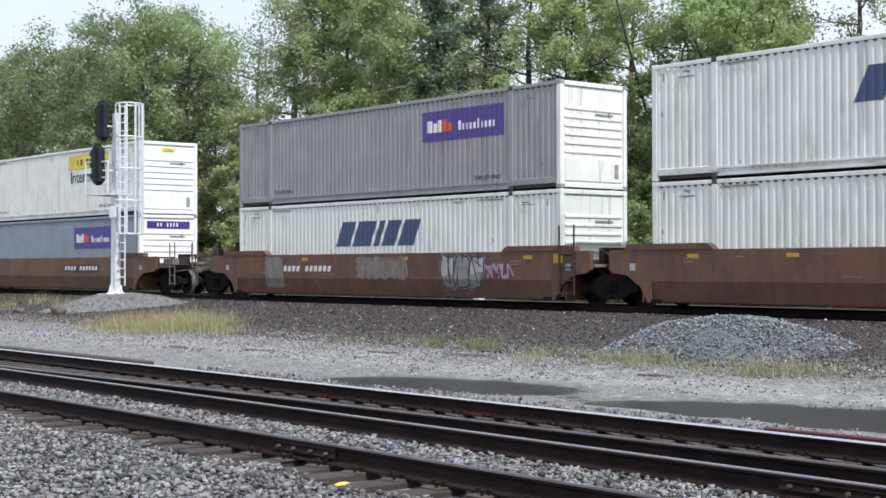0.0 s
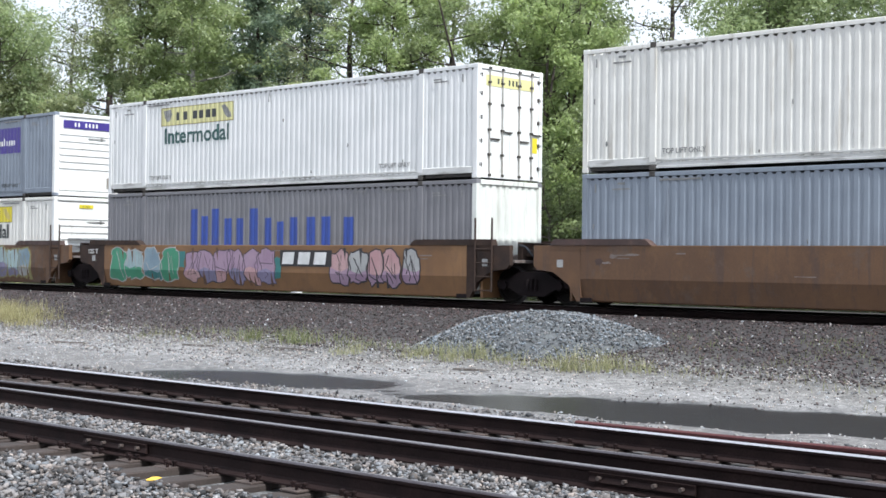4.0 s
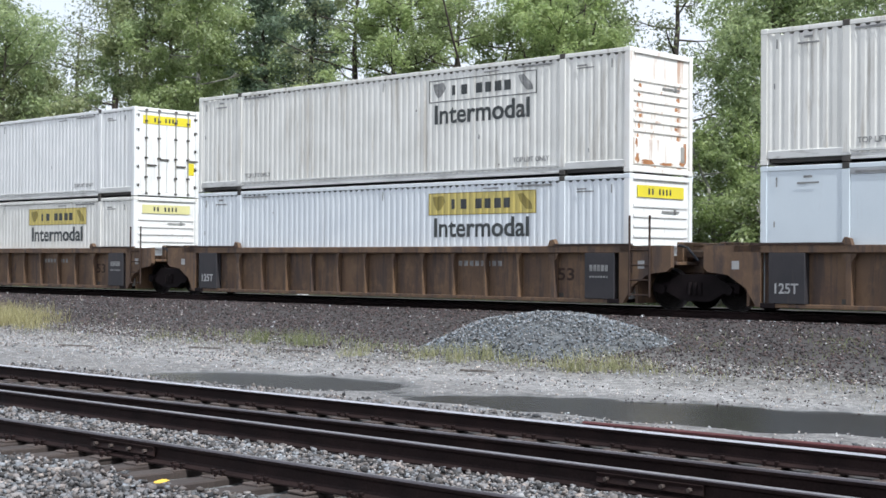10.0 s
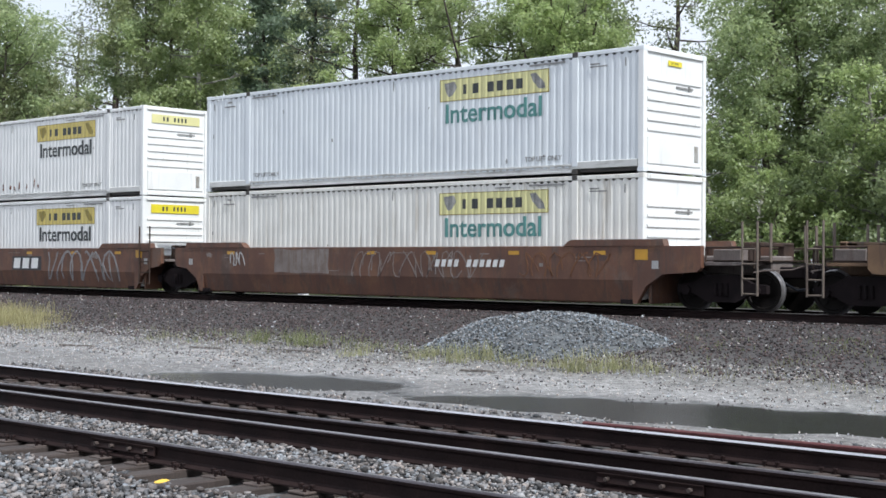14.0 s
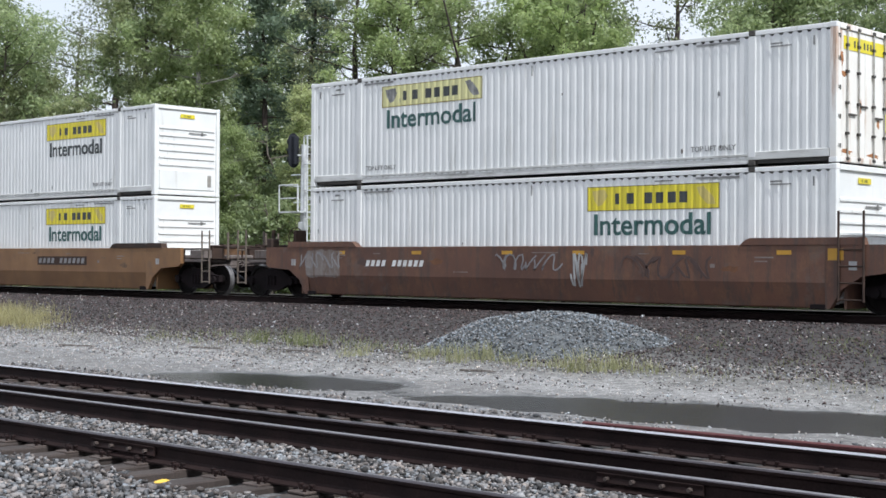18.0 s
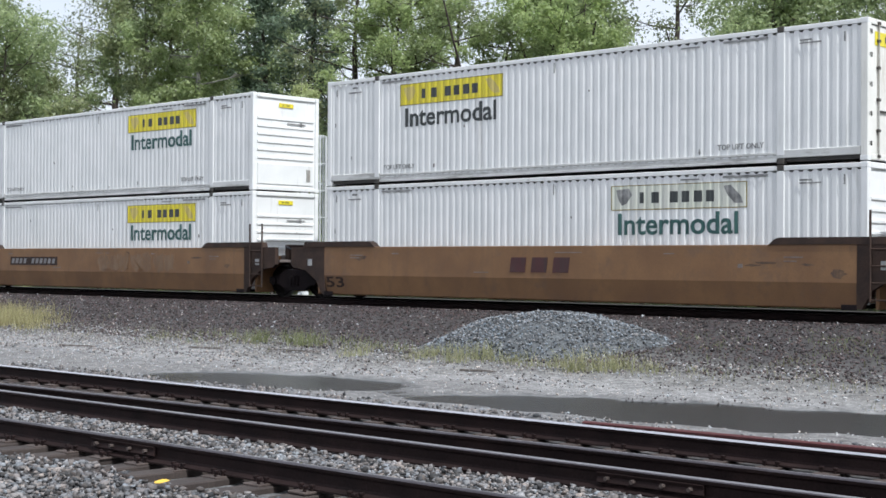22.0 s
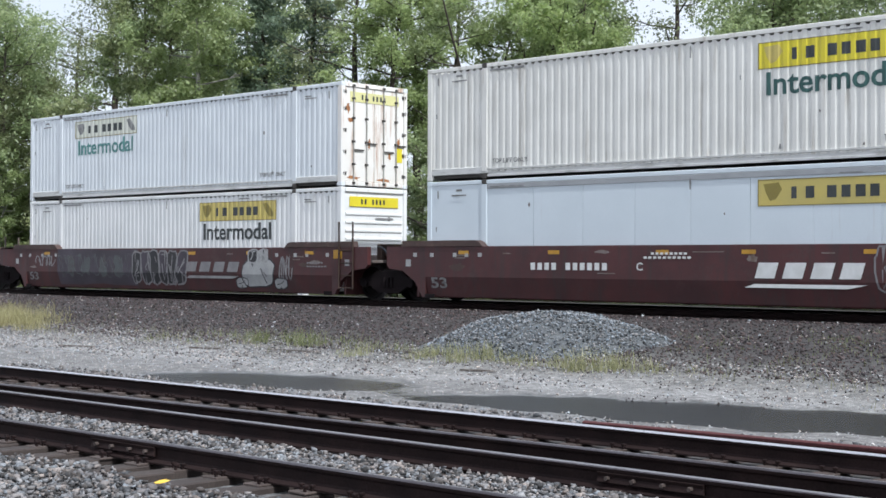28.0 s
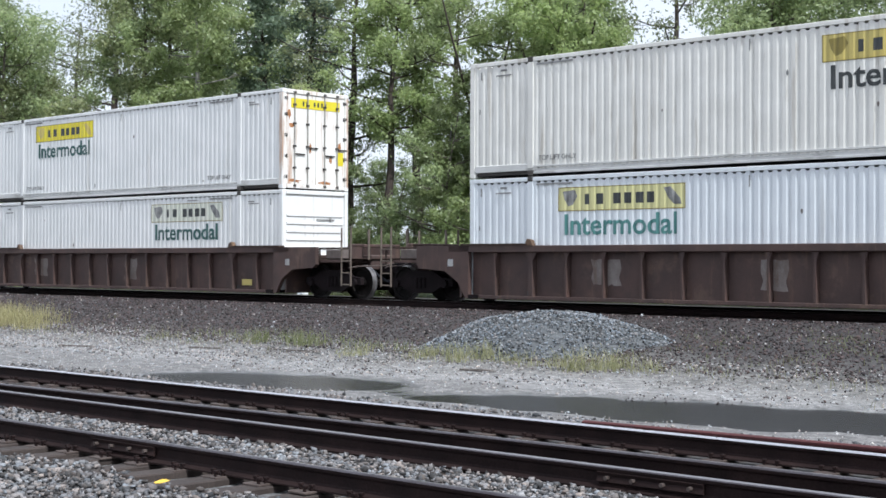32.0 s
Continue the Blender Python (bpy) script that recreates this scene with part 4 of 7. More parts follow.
def container(name, at, label, col, style="ribbed", end="nose", end_mat=None, signs=(), tag=None, group="stacked containers"):
    e = thing(name, at, label, "container", group)
    m, em = M[col], M[end_mat or ("white" if col in ("blue_grey", "mid_grey", "white_clean") else col)]
    for out in (-1, 1):
        side_wall_parts(e, out, style, m, col)
        part("bottom_rail", kept(("brail", out, col), lambda: base_rail_mesh(out, M[RAIL_PAINT.get(col, "white_rail")])), None, e, "grime-grey bottom rail")
        part("top_rail", kept(("trail", out, col), lambda: Shape().box(-HL + 0.16, HL - 0.16, out * HW, out * (HW - 0.07), HH - 0.115, HH - 0.012, 0.012).mesh("top_rail", m)), None, e)
        for x in (-6.1, 6.1):
            part("lifting_post", kept(("lpost", out, x, col), lambda: Shape().box(x - 0.09, x + 0.09, out * (HW + 0.004), out * (HW - 0.08), 0.18, HH - 0.12, 0.012).mesh("lifting_post", m)), None, e)
            for z0, z1 in ((0.0, 0.12), (HH - 0.115, HH + 0.006)):
                part("corner_casting", kept(("lc", out, x, z0), lambda: Shape().box(x - 0.085, x + 0.085, out * (HW + 0.008), out * (HW - 0.16), z0, z1, 0.012).mesh("corner_casting", M["casting"])), None, e)
        for sx in (-1, 1):
            pm = em if sx > 0 else m
            part("corner_post", kept(("cpost", out, sx, pm.name), lambda: Shape().prism([(sx * HL, out * (HW - 0.14)), (sx * HL, out * (HW - 0.015)), (sx * (HL - 0.015), out * HW), (sx * (HL - 0.15), out * HW), (sx * (HL - 0.15), out * (HW - 0.05)), (sx * (HL - 0.07), out * (HW - 0.14))], "z", 0.11, HH - 0.11).mesh("corner_post", pm)), None, e)
            for z0, z1 in ((0.0, 0.118), (HH - 0.118, HH)):
                part("corner_casting", kept(("cc", out, sx, z0, col), lambda: Shape().box(sx * (HL + 0.004), sx * (HL - 0.178), out * (HW + 0.004), out * (HW - 0.162), z0, z1, 0.014).mesh("corner_casting", m)), None, e)
    def roof():
        s = Shape()
        v, f = corrugated(-HL + 0.2, HL - 0.2, -HW + 0.06, HW - 0.06, -(HH - 0.02), -1, 0.42, 0.018)
        s.v = [(a, c, -b) for a, b, c in v]
        s.f = f
        return s.mesh("roof", m)
    part("roof", kept(("roof", col), roof), None, e)
    part("floor_frame", kept(("floor",), lambda: Shape().box(-HL + 0.17, HL - 0.17, -HW + 0.085, HW - 0.085, 0.05, 0.17).mesh("floor_frame", M["casting"])), None, e)
    for sx in (-1, 1):
        pm = em if sx > 0 else m
        part("end_sill", kept(("esill", sx, pm.name), lambda: Shape().box(sx * HL, sx * (HL - 0.09), -HW + 0.165, HW - 0.165, 0.02, 0.14, 0.012).mesh("end_sill", pm)), None, e)
        part("end_header", kept(("ehead", sx, pm.name), lambda: Shape().box(sx * HL, sx * (HL - 0.08), -HW + 0.165, HW - 0.165, HH - 0.13, HH - 0.006, 0.012).mesh("end_header", pm)), None, e)
    part("end_wall", kept(("endw", col), lambda: nose_mesh(-1, m)), None, e)
    x = HL - 0.03
    if end == "ribs":
        def ribbed_end():
            s = Shape()
            v, f = corrugated(-HW + 0.14, HW - 0.14, 0.13, HH - 0.12, HL - 0.03, 1, 0.26, 0.035)
            s.v, s.f = [(b, a, c) for a, b, c in v], f
            return s.mesh("end_wall", em)
        part("end_wall", kept(("rend", em.name), ribbed_end), None, e, "end wall with upright ribs")
    elif end in ("nose", "flat"):
        part("end_wall", kept(("nose", em.name), lambda: nose_mesh(1, em)), None, e)
        if end == "nose":
            for i in range(6):
                z = 0.93 + i * 0.235
                part("end_rib", kept(("erib", i, em.name), lambda: Shape().prism([(x - 0.035, z), (x + 0.012, z + 0.03), (x + 0.012, z + 0.085), (x - 0.035, z + 0.115)], "y", -HW + 0.2, HW - 0.2).mesh("end_rib", em)), None, e)
            part("end_pocket", kept(("epock", em.name), lambda: Shape().box(x - 0.03, x + 0.012, -HW + 0.2, HW - 0.2, 0.2, 0.82, 0.012).mesh("end_pocket", em)), None, e, "plain lower end panel")
            part("document_box", kept(("dbox",), lambda: Shape().box(x, x + 0.028, 0.80, 0.95, 0.32, 0.70, 0.008).box(x + 0.02, x + 0.032, 0.815, 0.935, 0.34, 0.68).mesh("document_box", M["bar_steel"])), None, e, "small steel document box")
            part("vent_plate", kept(("vent",), lambda: Shape().box(x, x + 0.016, 0.05, 0.75, 2.02, 2.06).box(x, x + 0.016, 0.55, 0.62, 1.98, 2.1).mesh("vent_plate", M["ink_faint"])), None, e)
        if end_mat == "white_rust":
            for i, (ya, za, wa, ha) in enumerate(((-0.97, 0.34, 0.10, 0.16), (-0.55, 0.26, 0.34, 0.08), (0.2, 0.25, 0.4, 0.06), (0.98, 0.55, 0.10, 0.30), (0.86, 0.28, 0.16, 0.09), (-1.0, 0.72, 0.06, 0.14))):
                part("rust_stain", kept(("rstain", i), lambda: rust_blot(x + 0.011, x + 0.0135 + 0.0004 * i, ya, za, wa, ha, i, 0.21, 0.81)), None, e)
            for i in range(6):
                z = 0.93 + i * 0.235 - 0.06
                for q, ya in enumerate((-0.92 + 0.05 * (i % 3), 0.72 - 0.07 * (i % 2))):
                    part("rust_stain", kept(("rdrip", i, q), lambda: rust_blot(x - 0.021, x - 0.0185, ya, z, 0.05 + 0.02 * ((i + q) % 3), 0.075, i + 3 * q, z - 0.1, z + 0.055)), None, e)
    else:
        for k, y0 in enumerate((-HW + 0.135, 0.006)):
            y1 = y0 + HW - 0.141
            d = part("door", kept(("door", k, em.name), lambda: Shape().box(x - 0.04, x, y0, y1, 0.145, HH - 0.135, 0.008).mesh("door", em)), None, e)
            for j, yb in enumerate((y0 + 0.33, y0 + 0.83)):
                part("lock_bar", kept(("lbar", k, j), lambda: Shape().tube((x + 0.035, yb, 0.06), (x + 0.035, yb, HH - 0.05), 0.019, 6).mesh("lock_bar", M["bar_steel"])), None, d)
                for z in (0.10, 0.62, 1.25, 1.9, 2.45, HH - 0.09):
                    part("bar_bracket", kept(("keep",), lambda: Shape().box(x - 0.002, x + 0.06, -0.05, 0.05, -0.03, 0.03, 0.006).mesh("bar_bracket", M["casting"])), None, d).location = (0, yb, z)
                part("handle", kept(("hand", k, j), lambda: Shape().box(x + 0.02, x + 0.045, yb, yb + 0.4, 1.02 + 0.2 * j - 0.02, 1.02 + 0.2 * j + 0.02, 0.006).mesh("handle", M["casting"])), None, d)
            for z in (0.35, 0.95, 1.55, 2.15, 2.62):
                part("hinge", kept(("hinge",), lambda: Shape().box(x - 0.02, x + 0.03, -0.07, 0.07, -0.05, 0.05, 0.008).mesh("hinge", M["casting"])), None, d).location = (0, -HW + 0.13 if k == 0 else HW - 0.13, z)
        if end_mat == "white_rust":
            for i, (ya, za, wa, ha) in enumerate(((-1.02, 2.2, 0.09, 0.2), (-0.92, 1.85, 0.14, 0.07), (0.95, 1.3, 0.09, 0.22), (0.6, 0.9, 0.08, 0.12), (-0.8, 0.24, 0.3, 0.07), (0.4, 0.22, 0.35, 0.06), (-0.2, 1.2, 0.05, 0.2))):
                part("rust_stain", kept(("drust", i), lambda: rust_blot(x - 0.002, x + 0.0025 + 0.0003 * i, ya, za, wa, ha, i, 0.16, 2.3)), None, e)
        part("door_placard", kept(("plac",), lambda: Shape().box(x + 0.001, x + 0.006, 0.86, 1.1, 0.75, 1.15).mesh("door_placard", M["yellow"])), None, e, "yellow door placard")
    if tag:
        tm, wide = tag
        z0, z1 = (2.36, 2.64) if wide else (2.52, 2.64)
        w = 0.95 if wide else 0.28
        xt = x + (0.007 if end == "doors" else 0.002 if end == "nose" else -0.016)
        part("end_sign", kept(("esign", tm, wide, end), lambda: Shape().box(xt - 0.004, xt + 0.004, -w, w, z0, z1).mesh("end_sign", M[tm])), None, e, "small coloured sign on the end")
        for i in (0, 1, 3, 4, 5, 6):
            yy = (-0.42 + i * 0.125) * w / 0.95 * 1.15
            part("sign_mark", kept(("emark", tm, wide, end), lambda: Shape().box(xt + 0.003, xt + 0.007, -0.035 * w, 0.035 * w, z0 + (z1 - z0) * 0.25, z0 + (z1 - z0) * 0.75).mesh("sign_mark", M["white_ink" if tm == "purple" else "ink"])), None, e).location = (0, yy, 0)
    y = -HW - 0.006
    if style == "smooth":
        part("trim_band", kept(("trimb", out), lambda: Shape().box(-6.0, 6.0, -HW - 0.002, -HW + 0.02, HH - 0.24, HH - 0.12, 0.005).mesh("trim_band", M["trim_grey"])), None, e, "grey band under the top rail")
    for sg in signs:
        sg(e, style == "ribbed")
    # small stencils that stay unreadable, at both ends and by the posts
    def stencils():
        s = Shape()
        for x0, z, w, h in ((6.55, 2.55, 0.28, 0.035), (6.55, 2.49, 0.5, 0.03), (-7.2, 2.5, 0.5, 0.035), (-7.05, 2.62, 0.2, 0.05), (-5.9, 2.68, 1.1, 0.045), (4.7, 2.68, 1.1, 0.045), (-7.75, 1.6, 0.03, 0.12), (7.55, 2.45, 0.035, 0.2), (-7.7, 2.45, 0.035, 0.2), (-0.02, 2.45, 0.03, 0.25), (3.6, 2.66, 0.5, 0.03)):
            s.box(x0, x0 + w, y, y + 0.004, z, z + h)
        return s.mesh("stencil_lettering", M["ink_faint"])
    tagged(part("stencil_lettering", kept(("sten",), stencils), None, e, "small worn stencil lettering"), kind="stuff")
    # scuffs and chips
    SCUFF.shuffle(SPOTS)
    for i in range(5):
        sx_, sz_ = SPOTS[i]
        o = part("scuff", kept(("scuff", i), lambda: blot(i)), None, e)
        o.location = (sx_ + SCUFF.uniform(-0.4, 0.4), -(HW - 0.018) - 0.002, sz_ + SCUFF.uniform(-0.06, 0.06))
    return e


SCUFF = random.Random(77)
SPOTS = [(-5.2, 0.40), (-3.6, 0.36), (-1.8, 0.45), (0.3, 0.38), (2.2, 0.42), (4.1, 0.36), (5.4, 0.5), (-2.6, 1.3), (3.1, 1.1), (0.9, 1.9), (-4.5, 2.2), (5.1, 1.6), (7.0, 0.6), (-7.0, 0.7)]


def blot(i):
    """An irregular dark chip in the paint."""
    r = random.Random(i + 5)
    w, h = r.uniform(0.015, 0.035), r.uniform(0.025, 0.08)
    pts = [(w * r.uniform(0.6, 1.1) * math.cos(a), h * r.uniform(0.6, 1.1) * math.sin(a)) for a in np.linspace(0, 2 * math.pi, 9, endpoint=False)]
    return Shape().prism(pts, "y", -0.002, 0.002).mesh("scuff", M["ink_faint" if i % 2 else "wood_debris"])


def text_decal(e, body, x, z, w, h, mat, ribbed, bold=0.0, label=""):
    o = decal(e, "text", (body, w, h, mat, bold), lambda: lettering(body, w, h, M[mat], bold), x, ribbed, label)
    o.location.z = z
    return o


def text_part(e, body, x, z, w, h, mat, y, bold=0.0, label=""):
    o = part("text", kept(("text", body, w, h, mat, bold), lambda: lettering(body, w, h, M[mat], bold)), None, e, label)
    o.matrix_basis = Matrix.Translation((x, y, z))
    return o


def freight_sign(x0, panel="yellow", word="ink_green", tlo=True):
    """Yellow name panel with dark bars for the name, and the word below it."""
    def make(e, ribbed):
        w, z0, z1 = 3.6, 2.03, 2.60
        if panel:
            decal(e, "sign_panel", (panel,), lambda: Shape().box(0, w, 0.002, 0.006, z0, z1).mesh("sign_panel", M[panel]), x0, ribbed, "name panel")
        def edge():
            s = Shape()
            for a, b, c, d in ((0, w, z0, z0 + 0.02), (0, w, z1 - 0.02, z1), (0, 0.025, z0, z1), (w - 0.025, w, z0, z1)):
                s.box(a, b, 0.0, 0.006, c, d)
            return s.mesh("panel_edge", M["yellow_edge"] if panel else M["ink"])
        decal(e, "panel_edge", (bool(panel),), edge, x0, ribbed)
        for i, pts in enumerate(([(0.14, z1 - 0.10), (0.50, z1 - 0.07), (0.58, z1 - 0.22), (0.44, z1 - 0.42), (0.30, z1 - 0.46), (0.20, z1 - 0.30)], [(3.02, z1 - 0.09), (3.20, z1 - 0.07), (3.47, z1 - 0.34), (3.50, z1 - 0.47), (3.30, z1 - 0.47), (3.12, z1 - 0.30)])):
            decal(e, "panel_motif", (panel, i), lambda: Shape().prism(pts, "y", 0.0, 0.003).mesh("panel_motif", M["yellow_dull" if panel == "yellow" else "yellow_edge" if panel == "yellow_dull" else "ink_faint"]), x0, ribbed)
        for a, b in ((0.80, 0.92), (1.13, 1.33), (1.62, 1.83), (1.94, 2.14), (2.25, 2.47), (2.57, 2.77)):
            decal(e, "name_bar", (round(b - a, 2),), lambda: Shape().box(0, b - a, -0.001, 0.003, z0 + 0.15, z1 - 0.17, 0.001).mesh("name_bar", M["ink"]), x0 + a, ribbed)
        if word:
            text_decal(e, "Intermodal", x0 + 0.2, 1.46, 3.18, 0.5, word, ribbed, 0.018, "bold painted word")
        if tlo:
            for xa in (4.55, -5.85):
                text_decal(e, "TOP LIFT ONLY", xa, 0.37, 1.15, 0.12, "ink_faint", ribbed, 0.01)
    return make


def parcel_sign(e, ribbed):
    """Purple panel with white and orange bars in place of the name."""
    decal(e, "sign_panel", ("purple",), lambda: Shape().box(2.19, 5.82, 0.002, 0.006, 1.58, 2.48).mesh("sign_panel", M["purple"]), 0.0, ribbed, "deep purple name panel")
    rows = [(2.42, 0.24, 2.2, "white_ink"), (2.69, 0.18, 2.12, "white_ink"), (2.90, 0.18, 2.2, "white_ink"), (3.12, 0.22, 2.2, "orange_red"), (3.37, 0.18, 2.1, "orange_red")]
    rows += [(3.86 + i * 0.165, 0.085, 2.12 if i in (0, 5) else 2.03, "white_ink") for i in range(10)]
    for a, wd, z, mt in rows:
        decal(e, "name_bar", (wd, z, mt), lambda: Shape().box(0, wd, -0.001, 0.003, 1.85, z, 0.001).mesh("name_bar", M[mt]), a, ribbed)
    for xa in (4.55, -5.85):
        text_decal(e, "TOP LIFT ONLY", xa, 0.37, 1.15, 0.12, "ink", ribbed, 0.01)


def slanted_sign(e, ribbed):
    """Five large slanted navy blocks."""
    for a, b in ((-2.24, -1.5), (-1.36, -0.42), (-0.26, 0.02), (0.16, 0.82), (0.98, 1.75)):
        decal(e, "name_bar", (a,), lambda: Shape().prism([(a, 1.46), (b, 1.46), (b + 0.38, 2.24), (a + 0.38, 2.24)], "y", 0, 0.005).mesh("name_bar", M["navy"]), 0.0, ribbed)


def tall_sign(e, ribbed):
    """Tall blue bars in place of a name."""
    for a, b, h in ((-3.66, -3.32, 2.32), (-3.12, -2.82, 2.1), (-2.62, -2.28, 2.32), (-2.0, -1.68, 2.02), (-1.45, -1.13, 2.02), (-0.84, -0.46, 2.3), (-0.15, 0.15, 2.02), (0.4, 0.67, 1.9), (0.95, 1.28, 2.02), (1.68, 2.02, 2.02), (2.3, 2.64, 2.02), (3.2, 3.58, 2.0)):
        decal(e, "name_bar", (a,), lambda: Shape().box(a, b, 0, 0.005, 1.2, h, 0.002).mesh("name_bar", M["blue"]), 0.0, ribbed)


def rust_spots(e, ribbed):
    """Rust scabs in a row low on the side wall."""
    def go():
        r = random.Random(4)
        s = Shape()
        for x in (-4.2, -3.9, -2.0, -1.7, -1.5, -0.6, -0.1, 0.5, 1.0, 1.5, 1.75, 0.15):
            w, h = r.uniform(0.02, 0.07), r.uniform(0.10, 0.34)
            z = 0.42 + r.uniform(0, 0.1)
            s.prism([(x - w, z + r.uniform(-0.05, 0.05)), (x - w * 0.4, z - r.uniform(0.0, 0.08)), (x + w * 0.7, z + r.uniform(-0.05, 0.03)), (x + w, z + h * r.uniform(0.3, 0.9)), (x + w * 0.3, z + h * 0.7), (x + w * 0.1, z + h), (x - w * 0.2, z + h * r.uniform(0.4, 0.7)), (x - w * 0.8, z + h * r.uniform(0.5, 0.9))], "y", 0.001, 0.005)
        return s.mesh("rust_patch", surf("brown_rust_scab", (0.12, 0.05, 0.03), (0.2, 0.1, 0.07), 8, 0.9, fine=0.3))
    part("rust_patch", kept(("rustsp",), go), None, e, "row of brown rust spots").location = (0, -(HW - 0.018) - 0.006, 0)


# ---------------------------------------------------------------- well cars
WHEELS = {-1: [], 1: []}
WHEEL_R = 0.457


def truck(parent, x):
    """A bogie with two wheelsets; x along the car."""
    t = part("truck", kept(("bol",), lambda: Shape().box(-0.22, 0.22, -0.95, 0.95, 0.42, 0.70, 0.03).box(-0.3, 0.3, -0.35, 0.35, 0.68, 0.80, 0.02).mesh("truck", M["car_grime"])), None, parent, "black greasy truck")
    t.location = (x, 0, 0)
    def frame_side(y):
        o = [(-1.12, 0.40), (-1.12, 0.58), (-0.75, 0.62), (-0.42, 0.80), (0.42, 0.80), (0.75, 0.62), (1.12, 0.58), (1.12, 0.40), (0.72, 0.38), (0.36, 0.20), (-0.36, 0.20), (-0.72, 0.38)]
        s = Shape().prism(o, "y", y - 0.07, y + 0.07)
        for k in (-0.14, 0.0, 0.14):
            s.tube((k, y - 0.09, 0.34), (k, y - 0.09, 0.62), 0.05, 8)
        for k in (-0.88, 0.88):
            s.tube((k, y - 0.15, 0.457), (k, y + 0.1, 0.457), 0.11, 10)
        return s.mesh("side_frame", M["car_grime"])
    for y in (-1.0, 1.0):
        part("side_frame", kept(("sf", y), lambda: frame_side(y)), None, t)
    def wheelset():
        s = Shape()
        n = 28
        for sy in (-1, 1):
            prof = [(0.66, 0.0), (0.66, 0.485), (0.695, 0.485), (0.71, WHEEL_R), (0.80, WHEEL_R - 0.006), (0.80, 0.38), (0.765, 0.36), (0.755, 0.16), (0.80, 0.13), (0.80, 0.0)]
            k0 = len(s.v)
            for yy, r in prof:
                for i in range(n):
                    w = 2 * math.pi * i / n
                    s.v.append((math.cos(w) * max(r, 0.001), sy * yy, math.sin(w) * max(r, 0.001)))
            for j in range(len(prof) - 1):
                for i in range(n):
                    i2 = (i + 1) % n
                    s.f.append((k0 + j * n + i, k0 + j * n + i2, k0 + (j + 1) * n + i2, k0 + (j + 1) * n + i))
        s.tube((0, -1.08, 0), (0, 1.08, 0), 0.08, 10)
        s.box(-0.03, 0.03, -0.80, -0.79, 0.2, 0.33).box(-0.03, 0.03, -0.80, -0.79, -0.33, -0.2)
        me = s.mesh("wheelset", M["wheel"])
        me.materials.append(M["tread"])
        for p in me.polygons:
            c = p.center
            if math.hypot(c.x, c.z) > 0.44:
                p.material_index = 1
        return me
    for sx in (-1, 1):
        w = part("wheelset", kept(("ws",), wheelset), None, t)
        w.location = (sx * 0.88, 0, WHEEL_R)
        WHEELS[sx].append(w)
    return t


TUCK, BREAK_Z = 0.11, 0.66      # the smooth side slants in below this height


def car_decal(name, shape, mat, e):
    """Paint on a car's side; where the side slants in, the paint follows it."""
    me = shape.mesh(name, M[mat])
    bm = bmesh.new()
    bm.from_mesh(me)
    if sum(v.co.y for v in bm.verts) / len(bm.verts) < -1.49 and min(v.co.z for v in bm.verts) < BREAK_Z - 0.005:
        bmesh.ops.bisect_plane(bm, geom=bm.verts[:] + bm.edges[:] + bm.faces[:], dist=1e-5, plane_co=(0, 0, BREAK_Z), plane_no=(0, 0, 1))
        for v in bm.verts:
            v.co.y += TUCK * max(0.0, BREAK_Z - v.co.z) / (BREAK_Z - 0.16)
        bm.to_mesh(me)
    bm.free()
    return part(name, me, None, e)


def low_text(e, body, x, z, w, h, mat):
    """Lettering on the slanting lower side."""
    o = text_part(e, body, 0, 0, w, h, mat, 0, 0.02)
    o.matrix_basis = pose(x, -1.506 + TUCK * (BREAK_Z - z) / (BREAK_Z - 0.16), z, math.degrees(math.atan2(TUCK, BREAK_Z - 0.16)), 0, 0)
    return o


def ribbon(pts, rad, y, d):
    """A painted line through pts (x, z), in one piece."""
    s, n = Shape(), len(pts)
    for i, (px, pz) in enumerate(pts):
        ax, az = pts[max(0, i - 1)]
        bx, bz = pts[min(n - 1, i + 1)]
        k = math.hypot(bx - ax, bz - az) or 1e-6
        nx, nz = -(bz - az) / k * rad, (bx - ax) / k * rad
        s.v += [(px + nx, y - d, pz + nz), (px - nx, y - d, pz - nz), (px - nx, y + 0.001, pz - nz), (px + nx, y + 0.001, pz + nz)]
    for i in range(n - 1):
        for q in range(4):
            s.f.append((4 * i + q, 4 * i + (q + 1) % 4, 4 * i + 4 + (q + 1) % 4, 4 * i + 4 + q))
    s.f += [(0, 1, 2, 3), (4 * n - 1, 4 * n - 2, 4 * n - 3, 4 * n - 4)]
    return s


